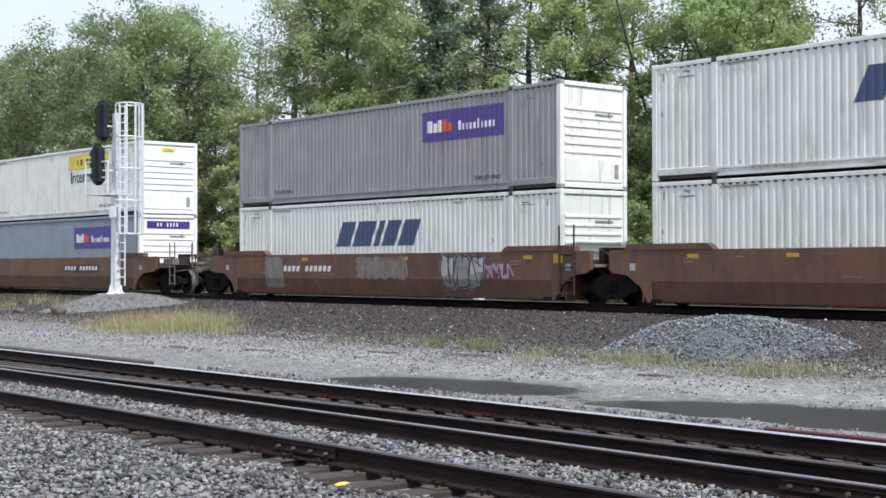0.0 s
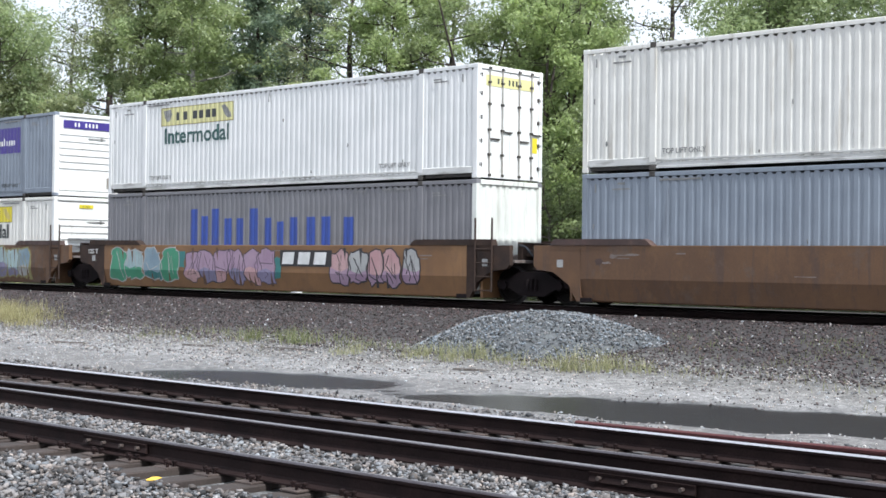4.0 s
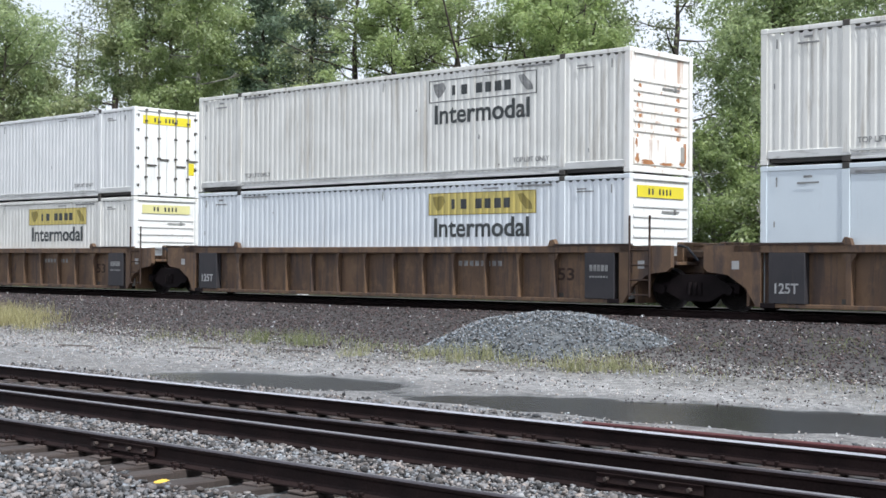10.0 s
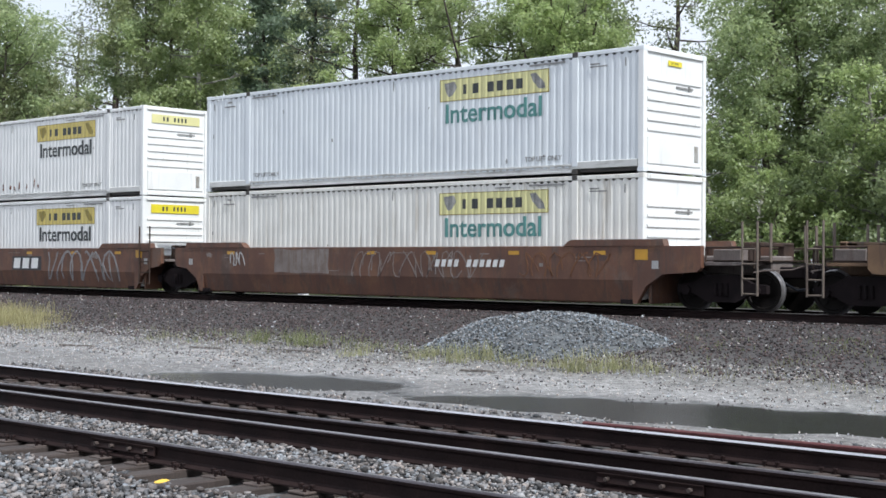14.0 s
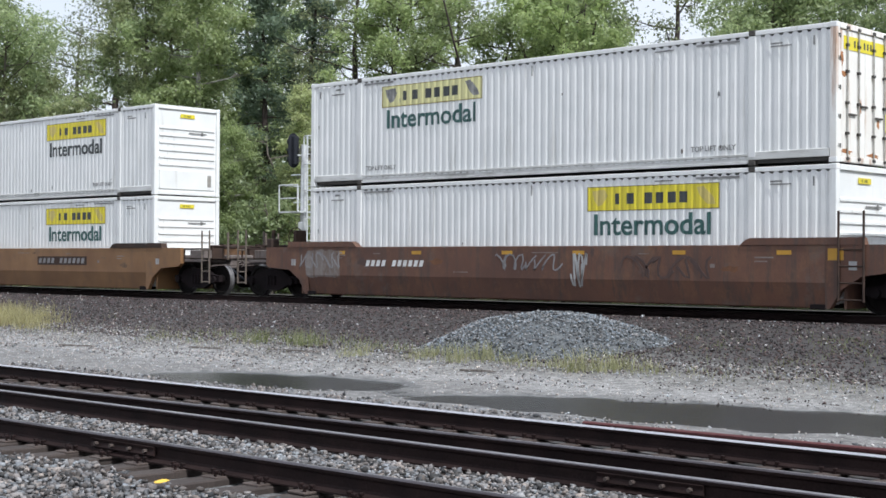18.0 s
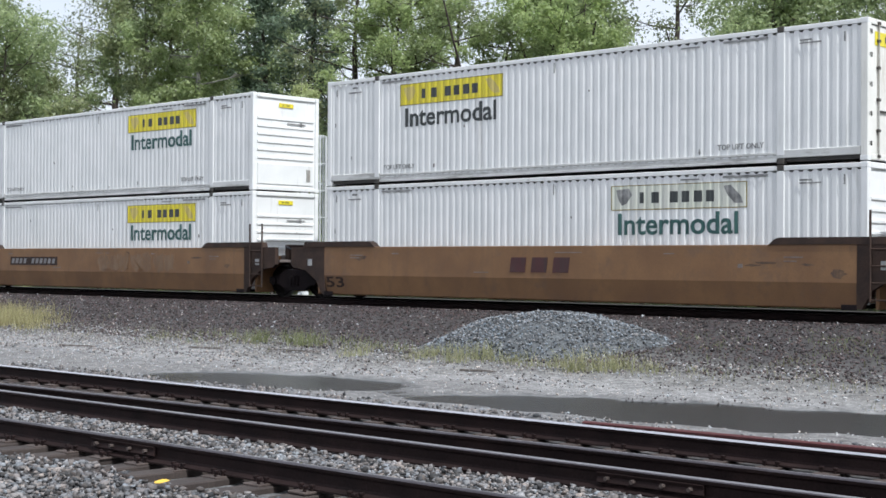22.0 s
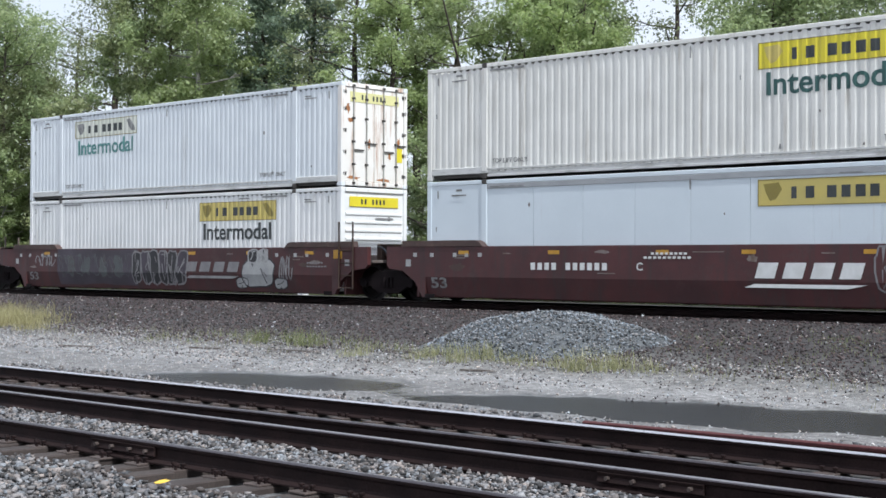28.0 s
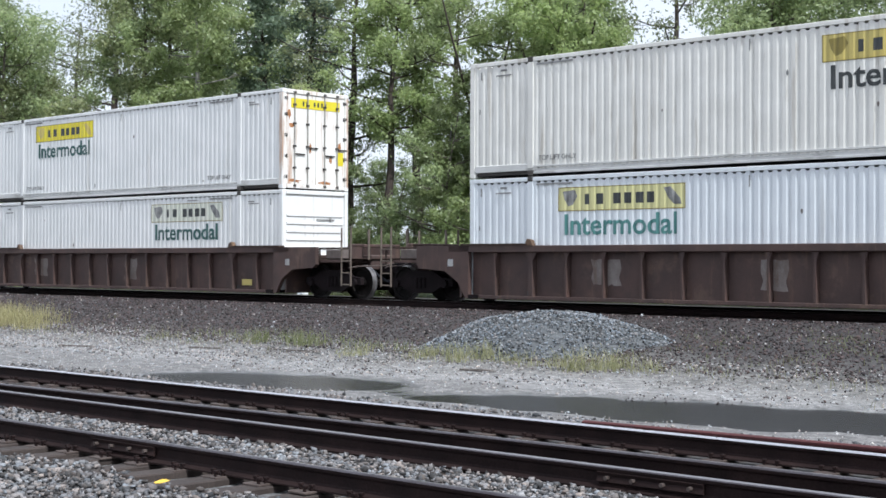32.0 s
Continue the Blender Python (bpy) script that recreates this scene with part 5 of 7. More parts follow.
def wild_letters(e, x0, x1, z0, z1, fills, line, seed, n, y, low=None, halo=None, hole=None, lean=0.12, rad=0.02, ragged=0.16):
    """Interlocking spray-painted letter forms: a body each, a second colour at its foot, an outline, slits and inner lines."""
    r = random.Random(seed)
    w, h = (x1 - x0) / n, z1 - z0
    zc = (z0 + z1) / 2
    for i in range(n):
        cx = x0 + (i + 0.5) * w + r.uniform(-0.06, 0.06) * w
        wide, sl = w * r.uniform(0.52, 0.66), r.uniform(-lean, lean)
        body = []
        for a in np.linspace(0, 2 * math.pi, 20, endpoint=False):
            ca, sa = math.cos(a), math.sin(a)
            u = math.copysign(abs(ca) ** 0.55, ca) * (1 + r.uniform(-ragged * 1.5, ragged * 0.6))
            v = math.copysign(abs(sa) ** 0.55, sa) * (1 + r.uniform(-ragged * 1.5, 0.0))
            body.append((cx + wide * u + sl * v * h, min(max(zc + h / 2 * v, z0), z1)))
        d = 0.003 + 0.0012 * (i % 2)
        if halo:
            car_decal("spray_rim", Shape().prism([(cx + (px - cx) * 1.13, min(max(zc + (pz - zc) * 1.08, z0 - 0.03), z1 + 0.03)) for px, pz in body], "y", y - 0.0012 - 0.0004 * (i % 2), y + 0.001), halo, e)
        car_decal("spray_fill", Shape().prism(body, "y", y - d, y + 0.001), fills[i % len(fills)], e)
        if low:
            cut = z0 + h * r.uniform(0.3, 0.5)
            foot = [(px, min(pz, cut + 0.05 * math.sin(9 * px))) for px, pz in body]
            car_decal("spray_foot", Shape().prism(foot, "y", y - d - 0.0005, y + 0.001), low[i % len(low)], e)
        car_decal("spray_line", ribbon(body + body[:1], rad, y, d + 0.0014), line, e)
        for q in range(r.choice((1, 2, 2, 3))):
            a = [(cx + wide * r.uniform(-0.7, 0.7), z0 + h * r.uniform(0.1, 0.9)) for t in range(3)]
            car_decal("spray_line", ribbon(a, rad * 0.8, y, d + 0.0014 + 0.0002 * (q + 1)), line, e)
        for q in range(r.choice((1, 1, 2))):
            px, top = cx + wide * r.uniform(-0.5, 0.5), r.random() < 0.5
            za, zb = (z1 - 0.02, z1 - h * r.uniform(0.3, 0.55)) if top else (z0 + 0.02, z0 + h * r.uniform(0.3, 0.5))
            car_decal("spray_slit", Shape().prism([(px - wide * 0.13, za), (px + wide * 0.15, za), (px + wide * 0.03 + sl * h * 0.3, zb)], "y", y - d - 0.001 - 0.0002 * q, y + 0.001), hole or line, e)


def scrawl(e, x0, x1, z0, z1, mat, seed, y, rad=0.022, n=8):
    """Thin looping spray lines."""
    r = random.Random(seed)
    for i in range(n):
        a = x0 + (x1 - x0) * i / n
        w = (x1 - x0) / n * 1.3
        ph, fr = r.uniform(0, 6.28), r.uniform(0.7, 1.6)
        pts = [(a + w * (t + 0.25 * math.sin(6.28 * t * fr + ph)), z0 + (z1 - z0) * (0.5 + 0.48 * math.sin(5 * t * fr + ph * 1.7))) for t in np.linspace(0, 1, 9)]
        car_decal("spray_scrawl", ribbon(pts, rad, y, 0.004 + 0.0003 * (i % 3)), mat, e)


def bars(e, x0, x1, z0, z1, n, mat, y, name="number_bar", slant=0.0, backing=None, gap_at=None):
    """A row of plain bars in place of lettering."""
    if backing:
        part("name_plate", Shape().box(x0 - 0.08, x1 + 0.08, y - 0.003, y + 0.002, z0 - 0.06, z1 + 0.06), M[backing], e)
    p = (x1 - x0) / n
    for i in range(n):
        if i == gap_at:
            continue
        a, b = x0 + i * p, x0 + i * p + p * (0.62 if n > 5 else 0.72)
        car_decal(name, Shape().prism([(a, z0), (b, z0), (b + slant, z1), (a + slant, z1)], "y", y - 0.006, y), mat, e)


def patch(e, x0, x1, z0, z1, mat, y, seed=1, name="paint_patch"):
    r = random.Random(seed)
    pts = []
    for a, b, k in (((x0, z0), (x1, z0), 7), ((x1, z0), (x1, z1), 3), ((x1, z1), (x0, z1), 7), ((x0, z1), (x0, z0), 3)):
        for i in range(k):
            t = i / k
            pts.append((a[0] + (b[0] - a[0]) * t + r.uniform(-0.05, 0.05), a[1] + (b[1] - a[1]) * t + r.uniform(-0.03, 0.03)))
    car_decal(name, Shape().prism(pts, "y", y - 0.0025, y + 0.001), mat, e)


YS = 1.50          # half width over the side walls
TOPZ, BOTZ = 1.437, 0.13


def well_car(at, label, paint, kind, left_end, right_end, group):
    """One unit. Each end is 'joint' (articulated) or 'coupler'; a joint's truck hangs under the unit on its left side."""
    e = thing("well_car", at, label, "well car", group)
    m = M[paint]
    ext = {-1: left_end, 1: right_end}
    for out in (-1, 1):
        y, yi = out * YS, out * (YS - 0.13)
        if kind == "smooth":
            part("side_wall", kept(("cw", out, paint), lambda: Shape().prism([(y, TOPZ - 0.012), (y - out * 0.012, TOPZ), (yi, TOPZ), (yi, 0.5), (out * (YS - TUCK - 0.09), BOTZ), (out * (YS - TUCK - 0.03), BOTZ), (out * (YS - TUCK), BOTZ + 0.03), (y, BREAK_Z)], "x", -7.95, 7.95).mesh("side_wall", m)), None, e)
        else:
            part("side_wall", kept(("cwr", out, paint), lambda: Shape().box(-7.95, 7.95, out * (YS - 0.20), out * (YS - 0.23), BOTZ, TOPZ - 0.17).mesh("side_wall", m)), None, e)
            part("top_chord", kept(("tc", out, paint), lambda: Shape().prism([(y, TOPZ - 0.15), (y, TOPZ - 0.01), (y - out * 0.01, TOPZ), (out * (YS - 0.24), TOPZ), (out * (YS - 0.24), TOPZ - 0.17), (out * (YS - 0.03), TOPZ - 0.17)], "x", -8.6, 8.6).mesh("top_chord", m)), None, e)
            part("bottom_chord", kept(("bc", out, paint), lambda: Shape().box(-7.9, 7.9, out * (YS - 0.03), out * (YS - 0.24), BOTZ - 0.01, BOTZ + 0.075, 0.008).mesh("bottom_chord", m)), None, e)
            for i, x in enumerate([-5.95 + 1.082 * k for k in range(12)] + [-7.1, 7.1]):
                wide = 0.075 if i in (0, 11) else 0.035
                part("side_post", kept(("sp", out, paint, wide), lambda: Shape().prism([(-wide, 0), (wide, 0), (wide * 0.8, out * 0.16), (-wide * 0.8, out * 0.16)], "z", BOTZ + 0.06, TOPZ - 0.15).prism([(-wide * 2.6, TOPZ - 0.16), (wide * 2.6, TOPZ - 0.16), (wide, TOPZ - 0.34), (-wide, TOPZ - 0.34)], "y", out * 0.13, out * 0.15).mesh("side_post", m)), None, e).location = (x, out * (YS - 0.202), 0)
        for sx in (-1, 1):
            if kind == "smooth":
                part("raised_chord", kept(("rc", out, sx, paint), lambda: Shape().prism([(sx * 5.95, TOPZ), (sx * 6.08, TOPZ + 0.11), (sx * 6.2, TOPZ + 0.15), (sx * 8.75, TOPZ + 0.15), (sx * 8.8, TOPZ)], "y", out * (YS + 0.02), out * (YS - 0.2)).mesh("raised_chord", M["steel_dark" if paint == "car_tan" else "car_dark" if paint != "car_red" else "car_red"])), None, e, "raised top chord over the end")
            else:
                part("raised_chord", kept(("rcr", out, sx), lambda: Shape().prism([(sx * 6.0, TOPZ), (sx * 6.05, TOPZ + 0.05), (sx * 8.2, TOPZ + 0.05), (sx * 8.2, TOPZ)], "y", out * (YS + 0.015), out * (YS - 0.18)).mesh("raised_chord", M["steel_dark"])), None, e)
                part("guide_block", kept(("gb", out, sx), lambda: Shape().prism([(sx * 5.85, TOPZ), (sx * 5.9, TOPZ + 0.13), (sx * 6.02, TOPZ + 0.16), (sx * 6.1, TOPZ)], "y", out * (YS + 0.01), out * (YS - 0.12)).mesh("guide_block", m)), None, e)
            xe = 9.35 if ext[sx] == "joint" else 9.75
            part("end_side_plate", kept(("esp", out, sx, ext[sx], paint), lambda: Shape().prism([(sx * 7.94, TOPZ), (sx * xe, TOPZ), (sx * xe, 0.95), (sx * (xe - 0.1), 0.86), (sx * 8.75, 0.80), (sx * 8.3, 0.52), (sx * 8.05, BOTZ), (sx * 7.94, BOTZ)], "y", y, yi).mesh("end_side_plate", M["steel_dark"] if paint == "car_tan" and ext[sx] == "joint" else m)), None, e)
            part("grip_plate", kept(("grp", out, sx), lambda: Shape().box(sx * 7.6, sx * 7.95, out * (YS + 0.006), out * (YS - 0.02), BOTZ - 0.02, BOTZ + 0.09, 0.01).mesh("grip_plate", M["car_grime"])), None, e)
    for x in np.linspace(-7.6, 7.6, 9):
        part("cross_beam", kept(("wf",), lambda: Shape().box(-0.12, 0.12, -YS + 0.14, YS - 0.14, 0.12, 0.205, 0.01).mesh("cross_beam", M["car_grime"])), None, e).location = (float(x), 0, 0)
    for sx in (-1, 1):
        j = ext[sx] == "joint"
        xo = 9.55 if j else 10.9
        part("bulkhead", kept(("bh", sx, paint), lambda: Shape().box(sx * 8.28, sx * 8.36, -YS + 0.14, YS - 0.14, BOTZ, 1.2, 0.01).mesh("bulkhead", m)), None, e)
        part("end_platform", kept(("ep", sx, j, paint), lambda: Shape().box(sx * 8.36, sx * (xo - 0.15), -1.36, 1.36, 1.0, 1.08, 0.012).box(sx * 8.36, sx * xo, -0.45, 0.45, 0.80, 1.22, 0.03).mesh("end_platform", M["dust_grey"] if kind == "smooth" else m)), None, e)
        part("end_bracket", kept(("eb", sx, j, paint), lambda: Shape().box(sx * (xo - 0.42), sx * (xo - 0.25), -0.95, -0.5, 1.08, 1.5, 0.02).box(sx * (xo - 0.42), sx * (xo - 0.25), 0.5, 0.95, 1.08, 1.5, 0.02).box(sx * (xo - 0.42), sx * (xo - 0.25), -0.95, 0.95, 1.42, 1.52, 0.02).mesh("end_bracket", M["steel_dark"] if kind == "smooth" else m)), None, e)
        if not j:
            for yy in (-1.38, 1.38):
                part("deck_rail", kept(("dr", sx, yy), lambda: Shape().path([(sx * 9.8, yy, 1.08), (sx * 9.8, yy, 1.40), (sx * 11.0, yy, 1.40), (sx * 11.0, yy, 0.95)], 0.022).mesh("deck_rail", M["steel_dark"])), None, e)
            part("coupler", kept(("cp", sx), lambda: Shape().box(sx * 10.85, sx * 11.55, -0.13, 0.13, 0.72, 0.98, 0.03).box(sx * 11.5, sx * 11.73, -0.22, 0.22, 0.68, 1.02, 0.06).mesh("coupler", M["car_grime"])), None, e)
            part("air_hose", kept(("ah", sx), lambda: Shape().path([(sx * 10.9, -0.4, 0.8), (sx * 11.2, -0.42, 0.62), (sx * 11.45, -0.35, 0.48), (sx * 11.65, -0.2, 0.5)], 0.03).mesh("air_hose", M["signal_black"])), None, e)
            part("ladder", kept(("ld", sx, paint), lambda: (lambda s: ([s.tube((sx * x, -1.44, 0.36), (sx * x, -1.44, 1.95), 0.026, 6) for x in (10.75, 11.12)], [s.tube((sx * 10.75, -1.44, z), (sx * 11.12, -1.44, z), 0.02, 6) for z in (0.4, 0.72, 1.04, 1.36)], s)[2])(Shape()).mesh("ladder", M["post_paint"])), None, e)
            for yy in (-0.6, 0.9, 1.4):
                part("grab_post", kept(("gp", sx, yy, paint), lambda: Shape().tube((sx * 10.95, yy, 1.08), (sx * 10.95, yy, 1.92), 0.034, 6).mesh("grab_post", M["post_paint"])), None, e)
        else:
            part("ladder", kept(("ldj", sx, paint), lambda: (lambda s: ([s.tube((sx * x, -1.53, 0.28), (sx * x, -1.53, 2.12), 0.026, 6) for x in (8.25, 8.8)], [s.tube((sx * 8.25, -1.53, z), (sx * 8.8, -1.53, z), 0.018, 6) for z in (0.32, 0.66, 1.0, 1.34)], s)[2])(Shape()).mesh("ladder", M["steel_dark"])), None, e) if sx > 0 else None
    for sx in (-1, 1):
        if ext[sx] == "coupler":
            part("deck_box", kept(("dbx", sx), lambda: Shape().box(sx * 9.9, sx * 10.6, -1.25, -0.7, 1.08, 1.36, 0.02).mesh("deck_box", M["dust_grey"])), None, e, "dusty steel box on the end deck")
            part("crossover_plate", kept(("xov", sx), lambda: Shape().box(sx * 9.78, sx * 10.95, -1.36, 1.36, 1.10, 1.125, 0.006).mesh("crossover_plate", M["steel_dark"])), None, e)
            part("cut_lever", kept(("cut", sx), lambda: Shape().path([(sx * 11.0, -1.4, 0.86), (sx * 11.15, -1.2, 0.9), (sx * 11.35, -0.4, 0.92), (sx * 11.45, -0.1, 1.0)], 0.018).mesh("cut_lever", M["plate"])), None, e)
        else:
            part("joint_casting", kept(("jc", sx, kind, paint), lambda: Shape().box(sx * 9.3, sx * 9.72, -0.3, 0.3, 0.82, 1.30, 0.05).box(sx * 9.2, sx * 9.5, -0.8, 0.8, 1.16, 1.34, 0.03).mesh("joint_casting", m if kind == "ribbed" else M["steel_dark"])), None, e)
            part("hose_loop", kept(("hl", sx), lambda: Shape().path([(sx * 9.0, -0.7, 1.25), (sx * 9.2, -0.95, 1.45), (sx * 9.45, -1.0, 1.4), (sx * 9.68, -0.9, 1.1)], 0.03).mesh("hose_loop", M["signal_black"])), None, e)
        part("side_placard", kept(("spl", sx), lambda: Shape().box(sx * 8.55 - 0.09, sx * 8.55 + 0.09, -YS - 0.004, -YS, 0.92, 1.1).mesh("side_placard", M["g_white"])), None, e, "small white placard")
    if left_end == "coupler":
        truck(e, -10.0)
    if right_end == "coupler":
        truck(e, 10.0)
    else:
        truck(e, 9.72)
    def refl():
        s = Shape()
        return s.box(-0.17, 0.17, -0.003, 0.003, -0.045, 0.045).mesh("reflector", M["reflector"])
    if paint in ("car_red", "car_maroon"):
        for x in (-6.6, -3.7, -0.6, 1.6, 4.4, 7.0):
            part("reflector", kept(("refl",), refl), None, e).location = (x, -YS - 0.003, 1.28)
        part("end_placard", kept(("epl",), lambda: Shape().box(8.0, 8.35, -YS - 0.004, -YS, 1.12, 1.36).mesh("end_placard", M["reflector"])), None, e, "amber placard")
    return e


def brake_gear(e, sx, drum):
    """Hand brake wheel, air reservoir and valve stack on the deck of a coupler end."""
    if drum:
        part("air_reservoir", kept(("ar", sx), lambda: Shape().tube((sx * 8.75, -0.55, 1.72), (sx * 9.55, -0.55, 1.72), 0.19, 14).box(sx * 8.9, sx * 9.0, -0.7, -0.4, 1.2, 1.6, 0.01).box(sx * 9.3, sx * 9.4, -0.7, -0.4, 1.2, 1.6, 0.01).mesh("air_reservoir", M["dust_grey"])), None, e, "dark cylindrical air reservoir")
    def wheel():
        s = Shape()
        n = 16
        for i in range(n):
            a, b = 2 * math.pi * i / n, 2 * math.pi * (i + 1) / n
            s.tube((sx * 9.95, -0.2 + 0.28 * math.cos(a), 1.75 + 0.28 * math.sin(a)), (sx * 9.95, -0.2 + 0.28 * math.cos(b), 1.75 + 0.28 * math.sin(b)), 0.018, 5)
        for i in range(4):
            a = math.pi * i / 4
            s.tube((sx * 9.95, -0.2 - 0.28 * math.cos(a), 1.75 - 0.28 * math.sin(a)), (sx * 9.95, -0.2 + 0.28 * math.cos(a), 1.75 + 0.28 * math.sin(a)), 0.012, 5)
        s.tube((sx * 9.8, -0.2, 1.75), (sx * 10.0, -0.2, 1.75), 0.04, 8)
        s.box(sx * 9.7, sx * 9.85, -0.4, 0.0, 1.2, 1.95, 0.02)
        return s.mesh("brake_wheel", M["steel_dark"])
    part("brake_wheel", kept(("bw", sx), wheel), None, e)
    part("brake_valve", kept(("vs", sx), lambda: Shape().box(sx * 10.1, sx * 10.35, -1.0, -0.7, 1.08, 1.7, 0.03).tube((sx * 10.2, -0.85, 1.7), (sx * 10.2, -0.85, 1.95), 0.06, 8).path([(sx * 10.2, -1.1, 1.1), (sx * 10.4, -1.2, 1.5), (sx * 10.6, -1.2, 1.5), (sx * 10.6, -1.2, 1.0)], 0.025).mesh("brake_valve", M["steel_dark"])), None, e)


# ---------------------------------------------------------------- the train
CENTRES = [119.374, 99.982, 76.421, 56.961, 37.577, 14.057, -5.492, -25.046, -48.449, -67.905, -87.312, -110.92, -130.281, -149.682, -173.275, -192.796, -212.235, -235.776, -259.2]
TRAVEL = [(0, -135.329), (1, -123.56), (2, -111.891), (3, -100.309), (5.5, -71.831), (6, -66.198), (7, -55.01), (8, -43.916), (9, -32.87), (10, -21.886), (11, -10.923), (12, 0.0), (13, 10.913), (13.4, 15.276), (13.5, 16.365), (13.6, 17.07), (13.7, 18.165), (14, 21.441), (14.5, 26.914), (16.5, 48.728), (17, 54.214), (18, 65.094), (19, 75.999), (20, 86.893), (21, 97.819), (22, 108.754), (23, 119.757), (24, 130.753), (25, 141.806), (25.5, 147.317), (27.5, 169.526), (28, 175.136), (29, 186.203), (30, 197.332), (31, 208.461), (32, 219.629)]
FLOOR = 0.216
RIDERS = []          # every thing that goes with the train, and its place along it


def aboard(ob, k, z):
    RIDERS.append((ob, CENTRES[k], z))
    return ob


def spot(k, z):
    return pose(CENTRES[k] + TRAVEL[0][1], TRAIN_Y, z)


J, C = "joint", "coupler"
# paint, kind, left end, right end, group
CARS = [
    ("car_red", "smooth", J, C), ("car_red", "smooth", C, J), ("car_brown", "smooth", J, C), ("car_tan", "smooth", J, J), ("car_brown", "smooth", C, J),
    ("car_rib", "ribbed", J, C), ("car_rib", "ribbed", J, J), ("car_rib", "ribbed", C, J),
    ("car_red", "smooth", J, C), ("car_red", "smooth", J, J), ("car_red", "smooth", C, J),
    ("car_tan", "smooth", J, C), ("car_tan", "smooth", J, J), ("car_tan", "smooth", C, J),
    ("car_maroon", "smooth", J, C), ("car_maroon", "smooth", J, J), ("car_maroon", "smooth", C, J),
    ("car_dark", "ribbed", C, C), ("car_dark", "ribbed", C, C)]
LABELS = {
    "car_red": "oxide red smooth-sided double-stack well car with faded spray paint",
    "car_brown": "orange-brown smooth-sided double-stack well car with scuffed paint",
    "car_tan": "dusty ochre smooth-sided double-stack well car",
    "car_rib": "weathered ochre well car with ribbed sides and a box top chord",
    "car_maroon": "dark maroon smooth-sided well car with white lettering bars",
    "car_dark": "dark brown well car with ribbed sides and rusty patches"}
LABEL_ONE = {3: "ochre well car covered in green and pink bubble graffiti", 4: "brown well car with teal patches and white and pale blue graffiti", 16: "maroon well car with dark graffiti along its side", 14: "maroon well car with thin white and blue scrawls"}
cars = []
for k, (paint, kind, le, re_) in enumerate(CARS):
    cars.append(aboard(well_car(spot(k, 0), LABEL_ONE.get(k, LABELS[paint]), paint, kind, le, re_, "well cars of the train"), k, 0))
for k, sx, drum in ((1, -1, False), (4, -1, False), (5, 1, False), (10, -1, False), (13, -1, True), (14, 1, True), (17, 1, False)):
    brake_gear(cars[k], sx, drum)

# scuffs, rust and small stencils on the smooth sides
wear = random.Random(91)


def wear_patch(e, x, z, w, h, mat, lift):
    pts = [(x + w * wear.uniform(0.55, 1.1) * math.cos(a), z + h * wear.uniform(0.5, 1.1) * math.sin(a)) for a in np.linspace(0, 2 * math.pi, 15, endpoint=False)]
    car_decal("worn_patch", Shape().prism(pts, "y", -YS - lift, -YS + 0.0005), mat, e)


def car_stencils():
    s = Shape()
    for x, z, w, h in ((-6.9, 1.20, 0.5, 0.04), (-6.9, 1.13, 0.35, 0.04), (6.3, 1.16, 0.45, 0.05), (6.3, 1.08, 0.3, 0.04), (-5.3, 1.24, 0.25, 0.05), (5.2, 0.95, 0.12, 0.14), (0.2, 1.27, 0.8, 0.035), (-2.4, 0.78, 0.5, 0.035), (3.3, 1.24, 0.3, 0.04)):
        s.box(x, x + w, -YS - 0.0035, -YS + 0.001, z, z + h * 0.6)
    return s.mesh("stencil_lettering", M["grey_patch"])


for k, (paint, kind, le, re_) in enumerate(CARS):
    if kind != "smooth":
        continue
    tagged(part("stencil_lettering", kept(("carsten",), car_stencils), None, cars[k], "small worn white stencil lettering"), kind="stuff")
    for i in range(5):
        mt = wear.choice(["rust_patch", "grey_patch", "car_dark"]) if paint != "car_tan" else "car_rib"
        x = wear.choice([wear.uniform(-7.5, 7.5), wear.uniform(5.5, 7.7), wear.uniform(-7.7, -5.5)])
        wear_patch(cars[k], x, wear.uniform(0.8, 1.3), wear.uniform(0.06, 0.32), wear.uniform(0.03, 0.12), mt, 0.0008 + 0.0005 * i)

YF = -YS - 0.004
# numbers, capacity marks and spray paint, car by car
bars(cars[1], -4.95, -2.15, 0.88, 1.06, 11, "white_ink", YF, slant=0.05, gap_at=4)
patch(cars[1], -6.1, -5.0, 0.34, 1.38, "grey_patch", YF, 2)
patch(cars[1], -7.6, -6.3, 0.80, 1.36, "rust_patch", YF, 31)
wild_letters(cars[1], -0.8, 1.7, 0.62, 1.34, ["grey_patch"], "grey_patch", 3, 6, YF, ragged=0.3, rad=0.03)
wild_letters(cars[1], 3.35, 5.15, 0.36, 1.42, ["g_white", "g_grey", "g_white"], "g_black", 4, 3, YF, low=["g_grey"], halo="g_white", rad=0.028)
scrawl(cars[1], 5.2, 6.3, 0.7, 1.1, "g_pink", 5, YF, 0.03, 5)
bars(cars[2], 1.8, 4.9, 0.90, 1.07, 11, "white_ink", YF - 0.001, slant=0.05, backing="worn_black", gap_at=4)
wild_letters(cars[3], -7.6, -4.0, 0.24, 1.40, ["g_green", "g_cyan", "g_blue", "g_green"], "g_white", 11, 4, YF, low=["g_green", "g_green", "g_teal", "g_green"], hole="car_brown", ragged=0.2, rad=0.018)
wild_letters(cars[3], -3.6, 0.6, 0.24, 1.38, ["g_pink"], "g_mural", 12, 6, YF, low=["g_rose", "g_lilac"], hole="car_brown", ragged=0.2, rad=0.014)
